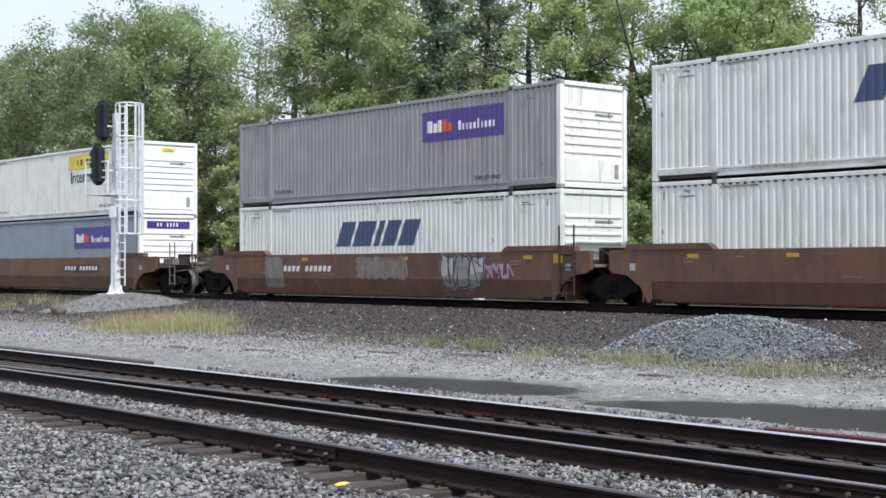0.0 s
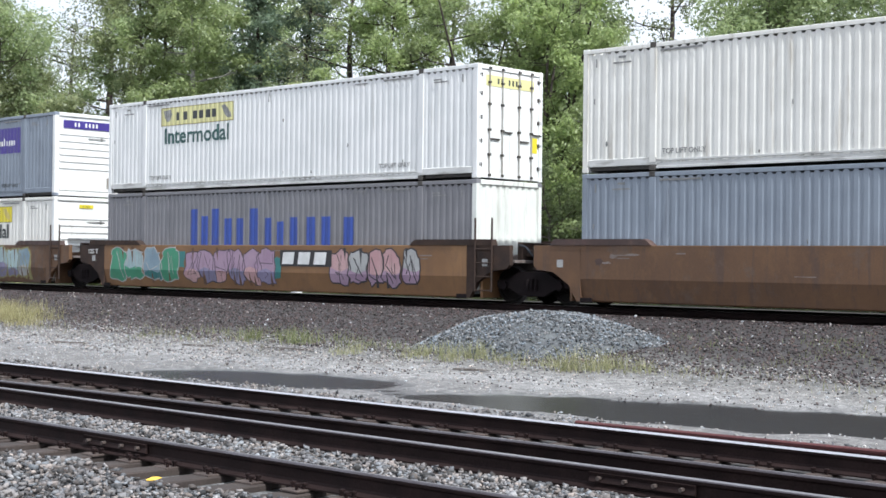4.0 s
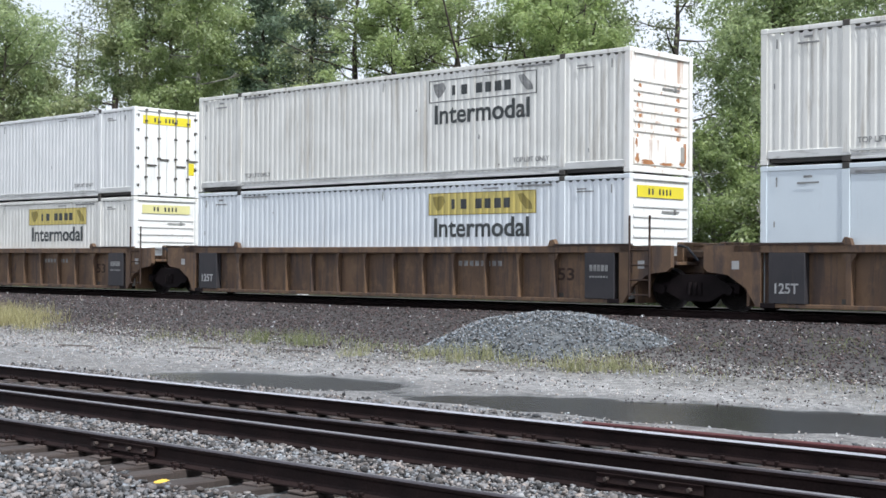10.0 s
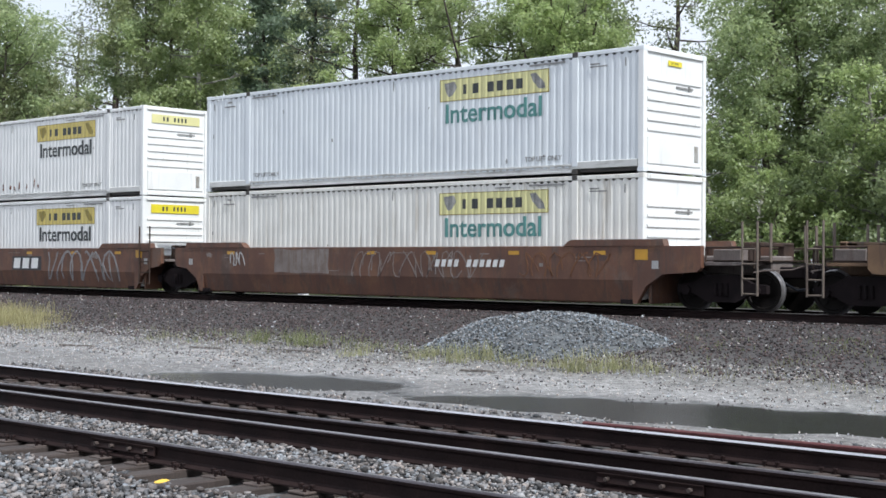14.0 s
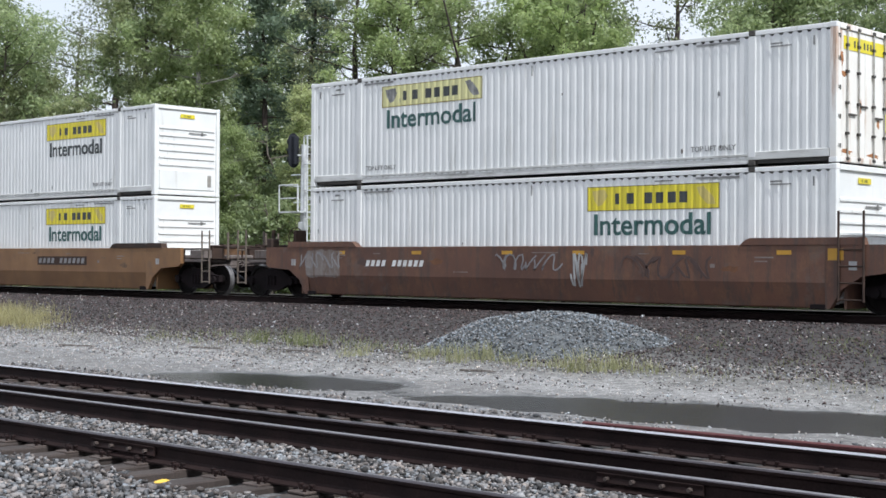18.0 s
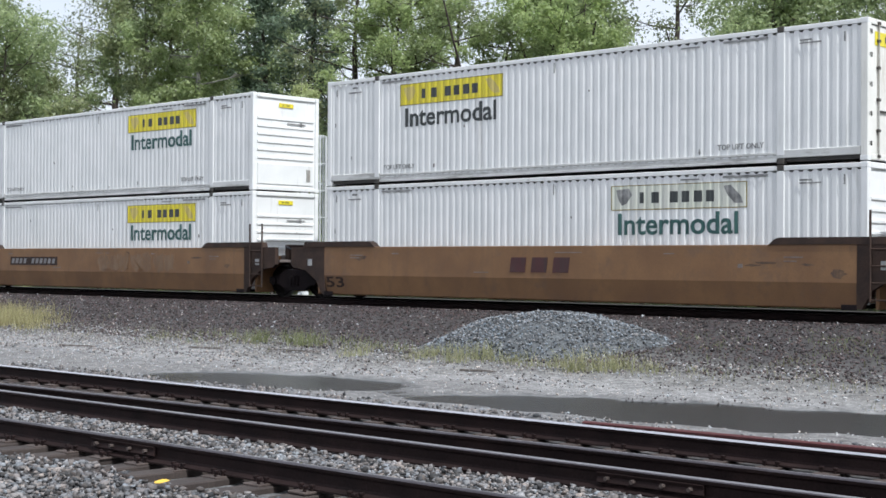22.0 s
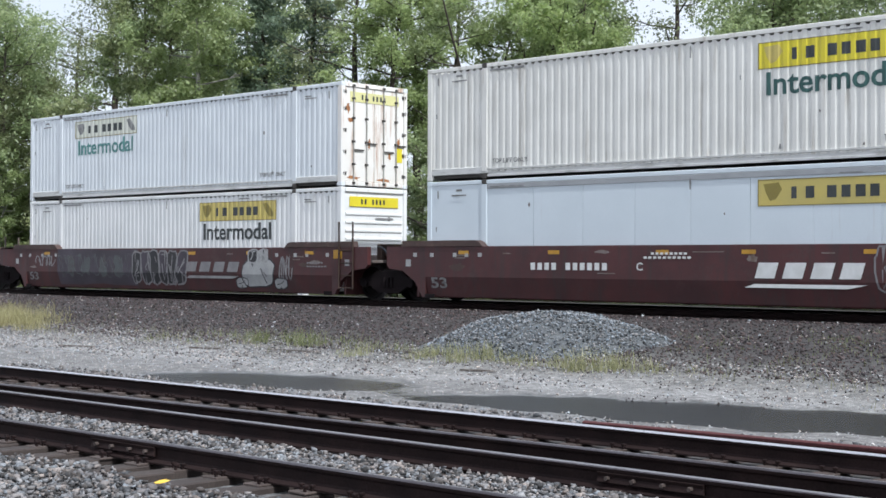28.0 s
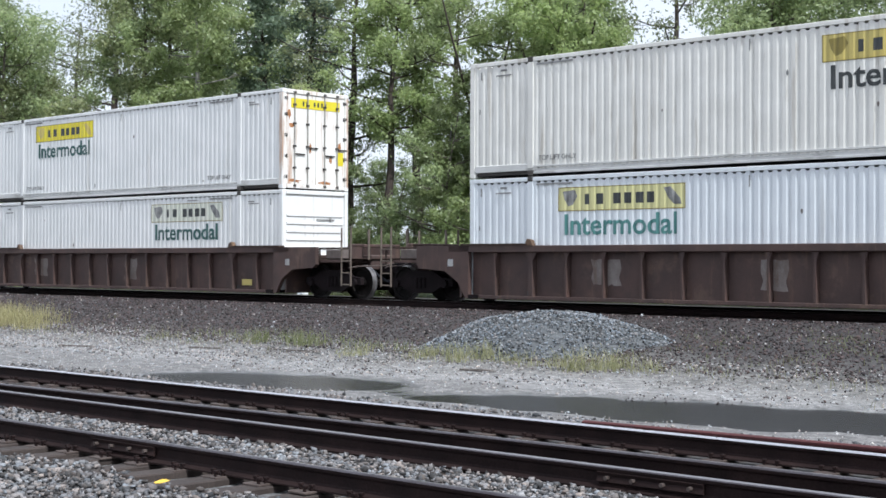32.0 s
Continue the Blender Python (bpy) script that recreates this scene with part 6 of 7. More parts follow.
patch(cars[3], -3.95, -3.65, 0.75, 1.25, "g_teal", YF - 0.001, 6)
patch(cars[3], 0.55, 0.85, 0.5, 1.1, "g_teal", YF - 0.001, 7)
bars(cars[3], 0.9, 2.9, 0.90, 1.24, 3, "white_ink", YF - 0.002, "name_bar", 0.06, "black_patch")
wild_letters(cars[3], 3.0, 6.3, 0.28, 1.38, ["g_rose", "g_white", "g_rose"], "g_black", 13, 5, YF, low=["g_pink"], hole="g_black", ragged=0.2)
text_part(cars[3], "125 T", -8.85, 1.16, 0.55, 0.15, "white_ink", YF, 0.02)
wild_letters(cars[4], -8.7, -4.9, 0.26, 1.42, ["g_white", "g_grey", "g_white"], "g_black", 14, 6, YF, low=["g_white", "g_grey"], rad=0.022, ragged=0.2)
patch(cars[4], -4.95, -4.3, 0.22, 0.72, "g_white", YF - 0.002, 18)
patch(cars[4], -3.7, -1.75, 0.24, 1.40, "g_teal", YF, 8)
bars(cars[4], -4.3, -2.05, 0.86, 1.04, 11, "white_ink", YF - 0.003, slant=0.05, backing="g_black", gap_at=4)
patch(cars[4], -1.6, -0.9, 0.75, 1.36, "g_teal", YF - 0.0005, 19)
scrawl(cars[4], -1.3, -0.7, 0.9, 1.3, "g_white", 44, YF - 0.001, 0.018, 3)
for x, m_ in ((1.15, "g_olive"), (6.5, "g_olive")):
    patch(cars[4], x, x + 0.45, 0.24, 1.1, m_, YF, 20)
wild_letters(cars[4], 1.3, 6.8, 0.24, 1.40, ["g_cyan", "g_blue", "g_cyan"], "g_olive", 15, 8, YF, low=["g_lilac", "g_white", "g_lilac"], halo="g_olive", hole="car_brown", ragged=0.2, rad=0.016)
for k in (5, 6, 7):
    for a in (-7.75, 6.95):
        part("black_panel", Shape().box(a, a + 0.85, -YS - 0.004, -YS + 0.19, BOTZ + 0.08, TOPZ - 0.16, 0.01), M["worn_black"], cars[k], "worn black stencil panel")
    text_part(cars[k], "125T", -7.6, 0.42, 0.55, 0.22, "g_white", -YS - 0.006, 0.02)
    bars(cars[k], 7.1, 7.65, 0.85, 1.0, 5, "ink_faint", -YS - 0.005, "stencil_bar")
    bars(cars[k], 7.1, 7.65, 0.70, 0.74, 7, "ink_faint", -YS - 0.005, "stencil_bar")
    bars(cars[k], 2.6, 4.3, 0.95, 1.08, 9, "ink_faint", -YS + 0.196, "number_bar")
    text_part(cars[k], "53", 6.0, 0.62, 0.5, 0.3, "steel_dark", -YS + 0.19, 0.02)
bars(cars[8], 1.75, 4.15, 0.93, 1.11, 11, "white_ink", YF, slant=0.05, gap_at=4)
patch(cars[8], -4.6, -2.3, 0.72, 1.38, "grey_patch", YF, 9)
scrawl(cars[8], -1.4, 3.2, 0.62, 1.34, "grey_patch", 16, YF, 0.016, 13)
scrawl(cars[8], 4.6, 7.2, 0.7, 1.3, "rust_patch", 56, YF, 0.02, 7)
scrawl(cars[8], -6.6, -6.0, 0.9, 1.3, "g_white", 17, YF, 0.02, 4)
bars(cars[9], 0.55, 2.3, 0.74, 1.10, 3, "white_ink", YF, "name_bar", 0.06, "black_patch")
scrawl(cars[9], 2.7, 6.8, 0.32, 1.36, "g_grey", 18, YF, 0.035, 8)
scrawl(cars[9], -4.4, -2.0, 0.85, 1.25, "grey_patch", 57, YF, 0.02, 6)
text_part(cars[9], "125 T", -8.7, 1.16, 0.5, 0.15, "white_ink", YF, 0.02)
bars(cars[10], -5.6, -3.4, 0.92, 1.08, 11, "white_ink", YF, slant=0.05, gap_at=4)
scrawl(cars[10], -0.9, 1.0, 0.85, 1.25, "g_grey", 19, YF, 0.02, 7)
scrawl(cars[10], 2.9, 5.2, 0.7, 1.2, "car_dark", 58, YF, 0.03, 6)
scrawl(cars[10], -8.3, -6.6, 0.85, 1.3, "g_grey", 59, YF - 0.002, 0.02, 6)
scrawl(cars[10], 1.4, 1.8, 0.45, 1.3, "g_white", 20, YF, 0.025, 3)
patch(cars[10], -8.0, -6.6, 0.6, 1.35, "grey_patch", YF, 12)
bars(cars[11], 1.6, 4.5, 0.93, 1.10, 11, "g_grey", YF, slant=0.05, backing="steel_dark", gap_at=4)
low_text(cars[11], "53", -7.9, 0.33, 0.72, 0.30, "steel_dark")
bars(cars[12], -1.2, 0.8, 0.80, 1.16, 3, "car_maroon", YF, "name_bar", 0.05)
low_text(cars[12], "53", -7.9, 0.33, 0.72, 0.30, "steel_dark")
bars(cars[13], -5.1, -2.2, 0.92, 1.09, 11, "g_grey", YF, slant=0.05, backing="steel_dark", gap_at=4)
wild_letters(cars[13], 0.4, 4.6, 0.62, 1.34, ["faded_tan"], "car_tan", 14, 7, YF, hole="car_tan", ragged=0.3, rad=0.014)
bars(cars[14], -3.9, -2.2, 0.90, 1.03, 11, "g_grey", YF, gap_at=4)
text_part(cars[14], "B", -1.3, 0.88, 0.16, 0.17, "white_ink", YF, 0.02)
wild_letters(cars[14], 0.6, 4.4, 0.34, 1.40, ["worn_teal", "g_mural", "worn_teal"], "g_mural", 22, 7, YF, low=["g_mural", "worn_teal"], hole="car_maroon", ragged=0.3, rad=0.018)
scrawl(cars[14], 4.5, 5.9, 0.7, 1.1, "g_grey", 23, YF, 0.02, 6)
scrawl(cars[14], 3.8, 4.8, 1.1, 1.4, "g_grey", 60, YF - 0.003, 0.016, 5)
scrawl(cars[14], -7.6, -6.6, 0.8, 1.3, "g_grey", 24, YF, 0.016, 5)
scrawl(cars[14], -5.6, -4.7, 0.75, 1.1, "g_grey", 61, YF, 0.018, 5)
scrawl(cars[14], 6.9, 8.1, 0.95, 1.3, "g_grey", 25, YF, 0.02, 6)
bars(cars[15], -4.4, -2.05, 0.86, 1.03, 11, "white_ink", YF, gap_at=4)
text_part(cars[15], "C", -1.3, 0.86, 0.17, 0.18, "white_ink", YF, 0.02)
bars(cars[15], 1.75, 4.35, 0.72, 1.05, 4, "white_ink", YF, "name_bar", 0.10)
part("name_line", Shape().prism([(1.5, 0.52), (3.9, 0.52), (4.3, 0.60), (1.75, 0.60)], "y", YF - 0.003, YF + 0.002), M["white_ink"], cars[15])
wild_letters(cars[15], 4.5, 6.7, 0.36, 1.40, ["car_maroon"], "g_grey", 26, 4, YF, ragged=0.12, rad=0.02)
bars(cars[15], -1.1, 0.2, 1.13, 1.18, 10, "white_ink", YF, "stencil_bar")
bars(cars[15], -0.9, 0.1, 1.22, 1.27, 8, "white_ink", YF, "stencil_bar")
patch(cars[16], -5.9, -1.3, 0.26, 1.40, "g_mural", YF, 15)
wild_letters(cars[16], -5.8, -1.6, 0.45, 1.28, ["g_mural", "worn_teal"], "worn_teal", 30, 9, YF - 0.002, ragged=0.35, rad=0.014)
wild_letters(cars[16], -1.5, 1.3, 0.28, 1.40, ["black_patch", "g_mural"], "g_grey", 28, 6, YF - 0.003, low=["black_patch"], hole="g_grey", ragged=0.1, rad=0.026)
bars(cars[16], 1.3, 4.0, 0.72, 1.02, 4, "g_grey", YF - 0.002, "name_bar", 0.10)
part("name_line", Shape().prism([(1.3, 0.52), (3.6, 0.52), (3.9, 0.60), (1.5, 0.60)], "y", YF - 0.003, YF + 0.002), M["g_grey"], cars[16])
wild_letters(cars[16], 4.15, 5.35, 0.26, 1.14, ["g_white"], "g_black", 33, 1, YF - 0.003, rad=0.022, ragged=0.06, hole="g_black")
wild_letters(cars[16], 4.35, 5.15, 0.98, 1.40, ["black_patch", "g_white"], "g_white", 34, 2, YF - 0.005, rad=0.022, ragged=0.14, hole="g_black")
for x in (3.75, 5.5):
    wild_letters(cars[16], x, x + 0.45, 0.24, 0.56, ["g_white"], "g_black", 35, 1, YF - 0.004, rad=0.014, ragged=0.1)
scrawl(cars[16], 5.7, 6.2, 0.5, 1.2, "g_grey", 36, YF, 0.02, 4)
scrawl(cars[16], -7.3, -6.2, 0.85, 1.2, "g_grey", 29, YF, 0.02, 5)
for k in (14, 15, 16):
    for x in (-8.3, -7.7, -6.9, -6.5, -6.05, 5.6, 6.4, 6.9, 7.75):
        part("placard", kept(("wplac",), lambda: Shape().box(-0.06, 0.06, -0.002, 0.003, -0.05, 0.05).mesh("placard", M["g_white"])), None, cars[k], "small white placard").location = (x, -YS - 0.004, 1.22)
    bars(cars[k], 6.9, 7.6, 0.98, 1.02, 6, "g_grey", YF, "stencil_bar")
    bars(cars[k], 6.9, 7.75, 0.88, 0.92, 7, "g_grey", YF, "stencil_bar")
    low_text(cars[k], "53", -7.75, 0.37, 0.55, 0.28, "ink_faint")
for k in (17, 18):
    patch(cars[k], -5.2 + k % 2, -4.4 + k % 2, 0.5, 1.1, "grey_patch", -YS + 0.198, 20)
    patch(cars[k], 0.3, 0.9, 0.45, 1.1, "grey_patch", -YS + 0.198, 21)
    part("yellow_plate", Shape().box(6.3, 6.75, -YS + 0.18, -YS + 0.198, 0.32, 0.5), M["yellow_dull"], cars[k])

R_, L_ = 1.69, -5.24
fs = freight_sign
# top and bottom of each stack: label, paint, style, end, end paint, signs, tag
WH = "white corrugated container"
LOADS = [
    (("cream white container with slanted navy lettering bars", "cream_white", "ribbed", "nose", None, [slanted_sign], None), ("cream white corrugated container, plain side", "cream_white", "ribbed", "nose", None, [], None)),
    (("dull grey container with a purple name panel", "mid_grey", "ribbed", "nose", "white_warm", [parcel_sign], None), ("cream white container with slanted navy lettering bars", "cream_white", "ribbed", "nose", None, [slanted_sign], None)),
    ((WH + " with a yellow name panel", "white_warm", "ribbed", "nose", "white", [fs(R_)], ("yellow", False)), ("blue grey container with a purple name panel", "blue_grey", "ribbed", "nose", None, [parcel_sign], ("purple", True))),
    ((WH + ", doors shut, pale yellow name panel", "white", "ribbed", "doors", "white", [fs(L_, "yellow_pale")], ("yellow_pale", True)), ("slate grey container with tall blue lettering bars", "dark_grey", "ribbed", "ribs", "cream_white", [tall_sign], None)),
    (("blue grey container with a purple name panel", "blue_grey", "ribbed", "nose", None, [parcel_sign], ("purple", True)), (WH + " with a yellow name panel", "white_warm", "ribbed", "nose", "white", [fs(R_, "yellow", "ink")], ("yellow", False))),
    ((WH + ", rust-streaked end, yellow name panel", "white_warm", "ribbed", "nose", "white_rust", [fs(R_, "yellow_dull", "ink")], ("yellow", True)), ("smooth white container with a yellow name panel", "white_clean", "smooth", "flat", None, [fs(R_, "yellow", None, False)], ("yellow", True))),
    ((WH + ", rust-streaked end, outlined name panel", "white_warm", "ribbed", "nose", "white_rust", [fs(R_, None, "ink")], None), (WH + " with a dull yellow name panel", "white_cool", "ribbed", "nose", "white", [fs(R_, "yellow_dull", "ink", False)], ("yellow", True))),
    ((WH + ", doors shut, yellow name panel", "white", "ribbed", "doors", None, [fs(L_, "yellow")], ("yellow", True)), (WH + " with a dull yellow name panel", "white_warm", "ribbed", "nose", "white", [fs(R_, "yellow_dull", "ink", False)], ("yellow_pale", True))),
    ((WH + " with a pale yellow name panel", "white_cool", "ribbed", "nose", "white", [fs(R_, "yellow_pale", "ink_teal")], ("yellow", False)), (WH + " with a pale yellow name panel", "white_warm", "ribbed", "nose", "white", [fs(R_, "yellow_pale", "ink_teal", False)], None)),
    ((WH + ", rust spots low on the side", "white", "ribbed", "nose", None, [fs(R_, "yellow_dull", "ink"), rust_spots], ("yellow_pale", True)), (WH + " with a dull yellow name panel", "white", "ribbed", "nose", None, [fs(R_, "yellow_dull", "ink", False)], ("yellow", True))),
    ((WH + ", rust-stained shut doors, pale name panel", "white", "ribbed", "doors", "white_rust", [fs(L_, "yellow_pale", "ink_green")], ("yellow", True)), (WH + " with a bright yellow name panel", "white", "ribbed", "nose", None, [fs(R_, "yellow", "ink_green", False)], ("yellow", False))),
    ((WH + " with a bright yellow name panel", "white", "ribbed", "nose", None, [fs(R_, "yellow", "ink")], ("yellow", False)), (WH + " with a bright yellow name panel", "white", "ribbed", "nose", None, [fs(R_, "yellow", "ink_green", False)], ("yellow", False))),
    ((WH + ", doors shut, yellow name panel", "white", "ribbed", "doors", "white_warm", [fs(L_, "yellow", "ink")], ("yellow", True)), (WH + " with a bleached name panel", "white", "ribbed", "nose", None, [fs(R_, "yellow_grey", "ink_green", False)], ("yellow_pale", False))),
    ((WH + " with a bright yellow name panel", "white", "ribbed", "nose", None, [fs(R_, "yellow", "ink_green")], ("yellow", False)), (WH + " with a bright yellow name panel", "white", "ribbed", "nose", None, [fs(R_, "yellow", "ink_green", False)], ("yellow", False))),
    ((WH + ", rusty shut doors, yellow name panel", "white_warm", "ribbed", "doors", "white_rust", [fs(L_, "yellow_dull", "ink")], ("yellow", True)), ("smooth white container with a yellow name panel", "white_clean", "smooth", "flat", None, [fs(R_, "yellow", None, False)], ("yellow", True))),
    ((WH + " with a yellow name panel", "white_warm", "ribbed", "nose", "white", [fs(R_, "yellow", "ink_green")], None), ("smooth white container with a dull yellow name panel", "white_clean", "smooth", "flat", None, [fs(R_, "yellow_dull", None, False)], ("yellow_grey", True))),
    ((WH + ", rusty shut doors, outlined name panel", "white_cool", "ribbed", "doors", "white_rust", [fs(L_, "yellow_grey", "ink_teal")], ("yellow_pale", True)), (WH + " with an orange yellow name panel", "white", "ribbed", "nose", "white", [fs(R_, "yellow_dull", "ink", False)], ("yellow", True))),
    ((WH + " with a dull yellow name panel", "white_warm", "ribbed", "nose", "white_warm", [fs(R_, "yellow_dull", "ink")], ("yellow_grey", True)), (WH + ", doors shut, pale name panel", "white_cool", "ribbed", "doors", "white", [fs(L_, "yellow_pale", "ink_teal", False)], ("yellow", True))),
    ((WH + ", rusty shut doors, yellow name panel", "white", "ribbed", "doors", "white_rust", [fs(L_, "yellow", "ink_green")], ("yellow", True)), (WH + " with a bleached name panel", "white", "ribbed", "nose", None, [fs(R_, "yellow_grey", "ink_green", False)], None)),
]
for k, pair in enumerate(LOADS):
    for row, (lab, col, style, end, em, signs, tag) in enumerate(pair[::-1]):
        z = FLOOR + row * (HH + 0.02)
        lab2 = lab + (", stacked on top" if row else ", loaded below")
        aboard(container("freight_container", spot(k, z), lab2, col, style, end, em, signs, tag), k, z)


# ---------------------------------------------------------------- signals
def signal(x, y, z, turn, height, label, heads=2):
    """Mast with a ladder in a hoop cage, a platform and dark signal heads. The ladder side faces local +x."""
    e = thing("railway_signal", pose(x, y, z, 0, 0, turn), label, "railway signal")
    h = height
    part("mast", Shape().tube((0, 0, 0.25), (0, 0, h - 0.3), 0.17, 16, 0.12), M["galv"], e, "galvanised round mast")
    part("base", Shape().prism([(-0.32, 0.02), (0.32, 0.02), (0.20, 0.10), (0.14, 0.34), (-0.14, 0.34), (-0.20, 0.10)], "y", -0.14, 0.14).prism([(-0.32, 0.02), (0.32, 0.02), (0.20, 0.10), (0.14, 0.34), (-0.14, 0.34), (-0.20, 0.10)], "x", -0.14, 0.14), M["galv"], e, "flared steel foot")
    part("footing", Shape().box(-0.45, 0.45, -0.45, 0.45, -0.5, 0.03, 0.02), M["concrete"], e)
    lad = part("ladder", Shape().tube((0.22, -0.22, 0.3), (0.22, -0.22, h), 0.028, 6).tube((0.22, 0.22, 0.3), (0.22, 0.22, h), 0.028, 6), M["galv"], e)
    for i in range(int((h - 0.6) / 0.3)):
        part("rung", kept(("rung",), lambda: Shape().tube((0, -0.22, 0), (0, 0.22, 0), 0.018, 6).mesh("rung", M["galv"])), None, lad).location = (0.22, 0, 0.6 + i * 0.3)
    cage = part("cage", Shape().tube((0.3, -0.2, h - 0.05), (0.3, 0.2, h - 0.05), 0.015, 6), M["galv"], e, "hooped safety cage")
    def hoop():
        s = Shape()
        pts = [(0.22 + 0.46 + 0.46 * math.cos(w), 0.46 * math.sin(w), 0) for w in np.linspace(-2.6, 2.6, 17)]
        return s.path(pts, 0.026, 5).mesh("hoop", M["galv"])
    bottom = h - 4.5
    for z in (bottom, bottom + 1.15, bottom + 2.25, bottom + 3.35, h):
        part("hoop", kept(("hoop",), hoop), None, cage).location = (0, 0, z)
    for w in (-1.6, -1.0, -0.35, 0.35, 1.0, 1.6):
        px, py = 0.68 + 0.46 * math.cos(w), 0.46 * math.sin(w)
        part("cage_strip", Shape().box(px - 0.026, px + 0.026, py - 0.026, py + 0.026, bottom, h), M["galv"], cage)
    part("platform", Shape().box(-0.9, 0.3, -0.55, 0.55, h - 3.15, h - 3.09), M["galv"], e, "small grating platform")
    for yy in (-0.55, 0.55):
        part("railing", Shape().path([(-0.9, yy, h - 3.1), (-0.9, yy, h - 2.0), (0.2, yy, h - 2.0), (0.2, yy, h - 3.1)], 0.026), M["galv"], e)
        part("railing_bar", Shape().tube((-0.9, yy, h - 2.55), (0.2, yy, h - 2.55), 0.022, 6), M["galv"], e)
    part("railing_bar", Shape().tube((-0.9, -0.55, h - 2.0), (-0.9, 0.55, h - 2.0), 0.026, 6), M["galv"], e)
    part("bracket", Shape().tube((-0.75, 0, h - 1.55), (0.1, 0, h - 1.55), 0.035, 8).tube((-0.6, 0, h - 2.7), (0.1, 0, h - 2.7), 0.03, 8), M["galv"], e)
    for zz, yc in ((h - 0.55, -0.30), (h - 2.1, -0.52))[:heads]:
        board = [(yc + 0.30 * math.cos(w), zz + 0.42 * (1 if math.sin(w) > 0 else -1) + 0.30 * math.sin(w)) for w in np.linspace(0, 2 * math.pi, 24, endpoint=False)]
        hd = part("signal_head", Shape().prism(board, "x", -0.34, -0.31).box(-0.31, -0.10, yc - 0.13, yc + 0.13, zz - 0.6, zz + 0.6, 0.03), M["signal_black"], e, "black signal head seen from behind")
        for k in range(3):
            part("hood", Shape().tube((-0.34, yc, zz - 0.38 + k * 0.38), (-0.62, yc, zz - 0.38 + k * 0.38), 0.12, 10), M["signal_black"], hd)
        part("head_bracket", Shape().tube((-0.1, yc, zz - 0.2), (0.0, 0.0, zz - 0.2), 0.03, 8), M["galv"], e)
    part("junction_box", Shape().box(0.10, 0.42, -0.42, -0.18, h - 3.95, h - 3.55, 0.02), M["galv"], e, "small grey equipment box")
    return e


signal(-45.6, 23.1, 0.08, 17, 6.6, "galvanised signal mast with caged ladder, seen from behind, before the train")
signal(-45.0, 39.4, -0.5, 3, 6.7, "galvanised signal mast with caged ladder, beyond the train by the trees", 1)


# ---------------------------------------------------------------- trees
def leaf_cloud(centres, radii, per, size, r):
    """Leaves as small blades round the given clump centres, most of them near a clump's skin and facing outwards."""
    n = len(centres) * per
    c = np.repeat(centres, per, axis=0)
    rad = np.repeat(radii, per)
    d = r.normal(0, 1, (n, 3))
    d /= np.linalg.norm(d, axis=1)[:, None]
    pos = c + d * (rad * r.uniform(0, 1.05, n) ** 0.42 * r.lognormal(0, 0.26, n))[:, None] * np.array([1, 1, 0.76])
    up = d * 0.6 + r.normal(0, 0.55, (n, 3)) + np.array([0, 0, 0.5])      # leaves turn their faces to the light
    a = np.cross(up, r.normal(0, 1, (n, 3))); a /= np.linalg.norm(a, axis=1)[:, None]
    b = np.cross(a, up); b /= np.linalg.norm(b, axis=1)[:, None]
    s = (size * r.uniform(0.55, 1.4, n))[:, None]
    v = np.stack([pos - a * s * 0.8 - b * s * 0.55, pos - a * s * 0.8 + b * s * 0.55, pos + a * s], axis=1)
    return v.reshape(-1, 3), np.arange(n * 3).reshape(n, 3)


def girth(u, form):
    """How far a crown of that form reaches at u, from its foot to its top, as a share of its spread."""
    if form == "dome":
        return (1 - max(0.0, (u - 0.35) / 0.65) ** 2.4) ** 0.5 * 0.85 + 0.15 if u > 0.35 else 0.8 + 0.57 * u
    if form == "spire":
        return 0.12 + 0.88 * (1 - u) ** 0.8
    return 0.30 + 0.72 * math.sin(math.pi * min(1.0, 0.16 + 0.80 * u))


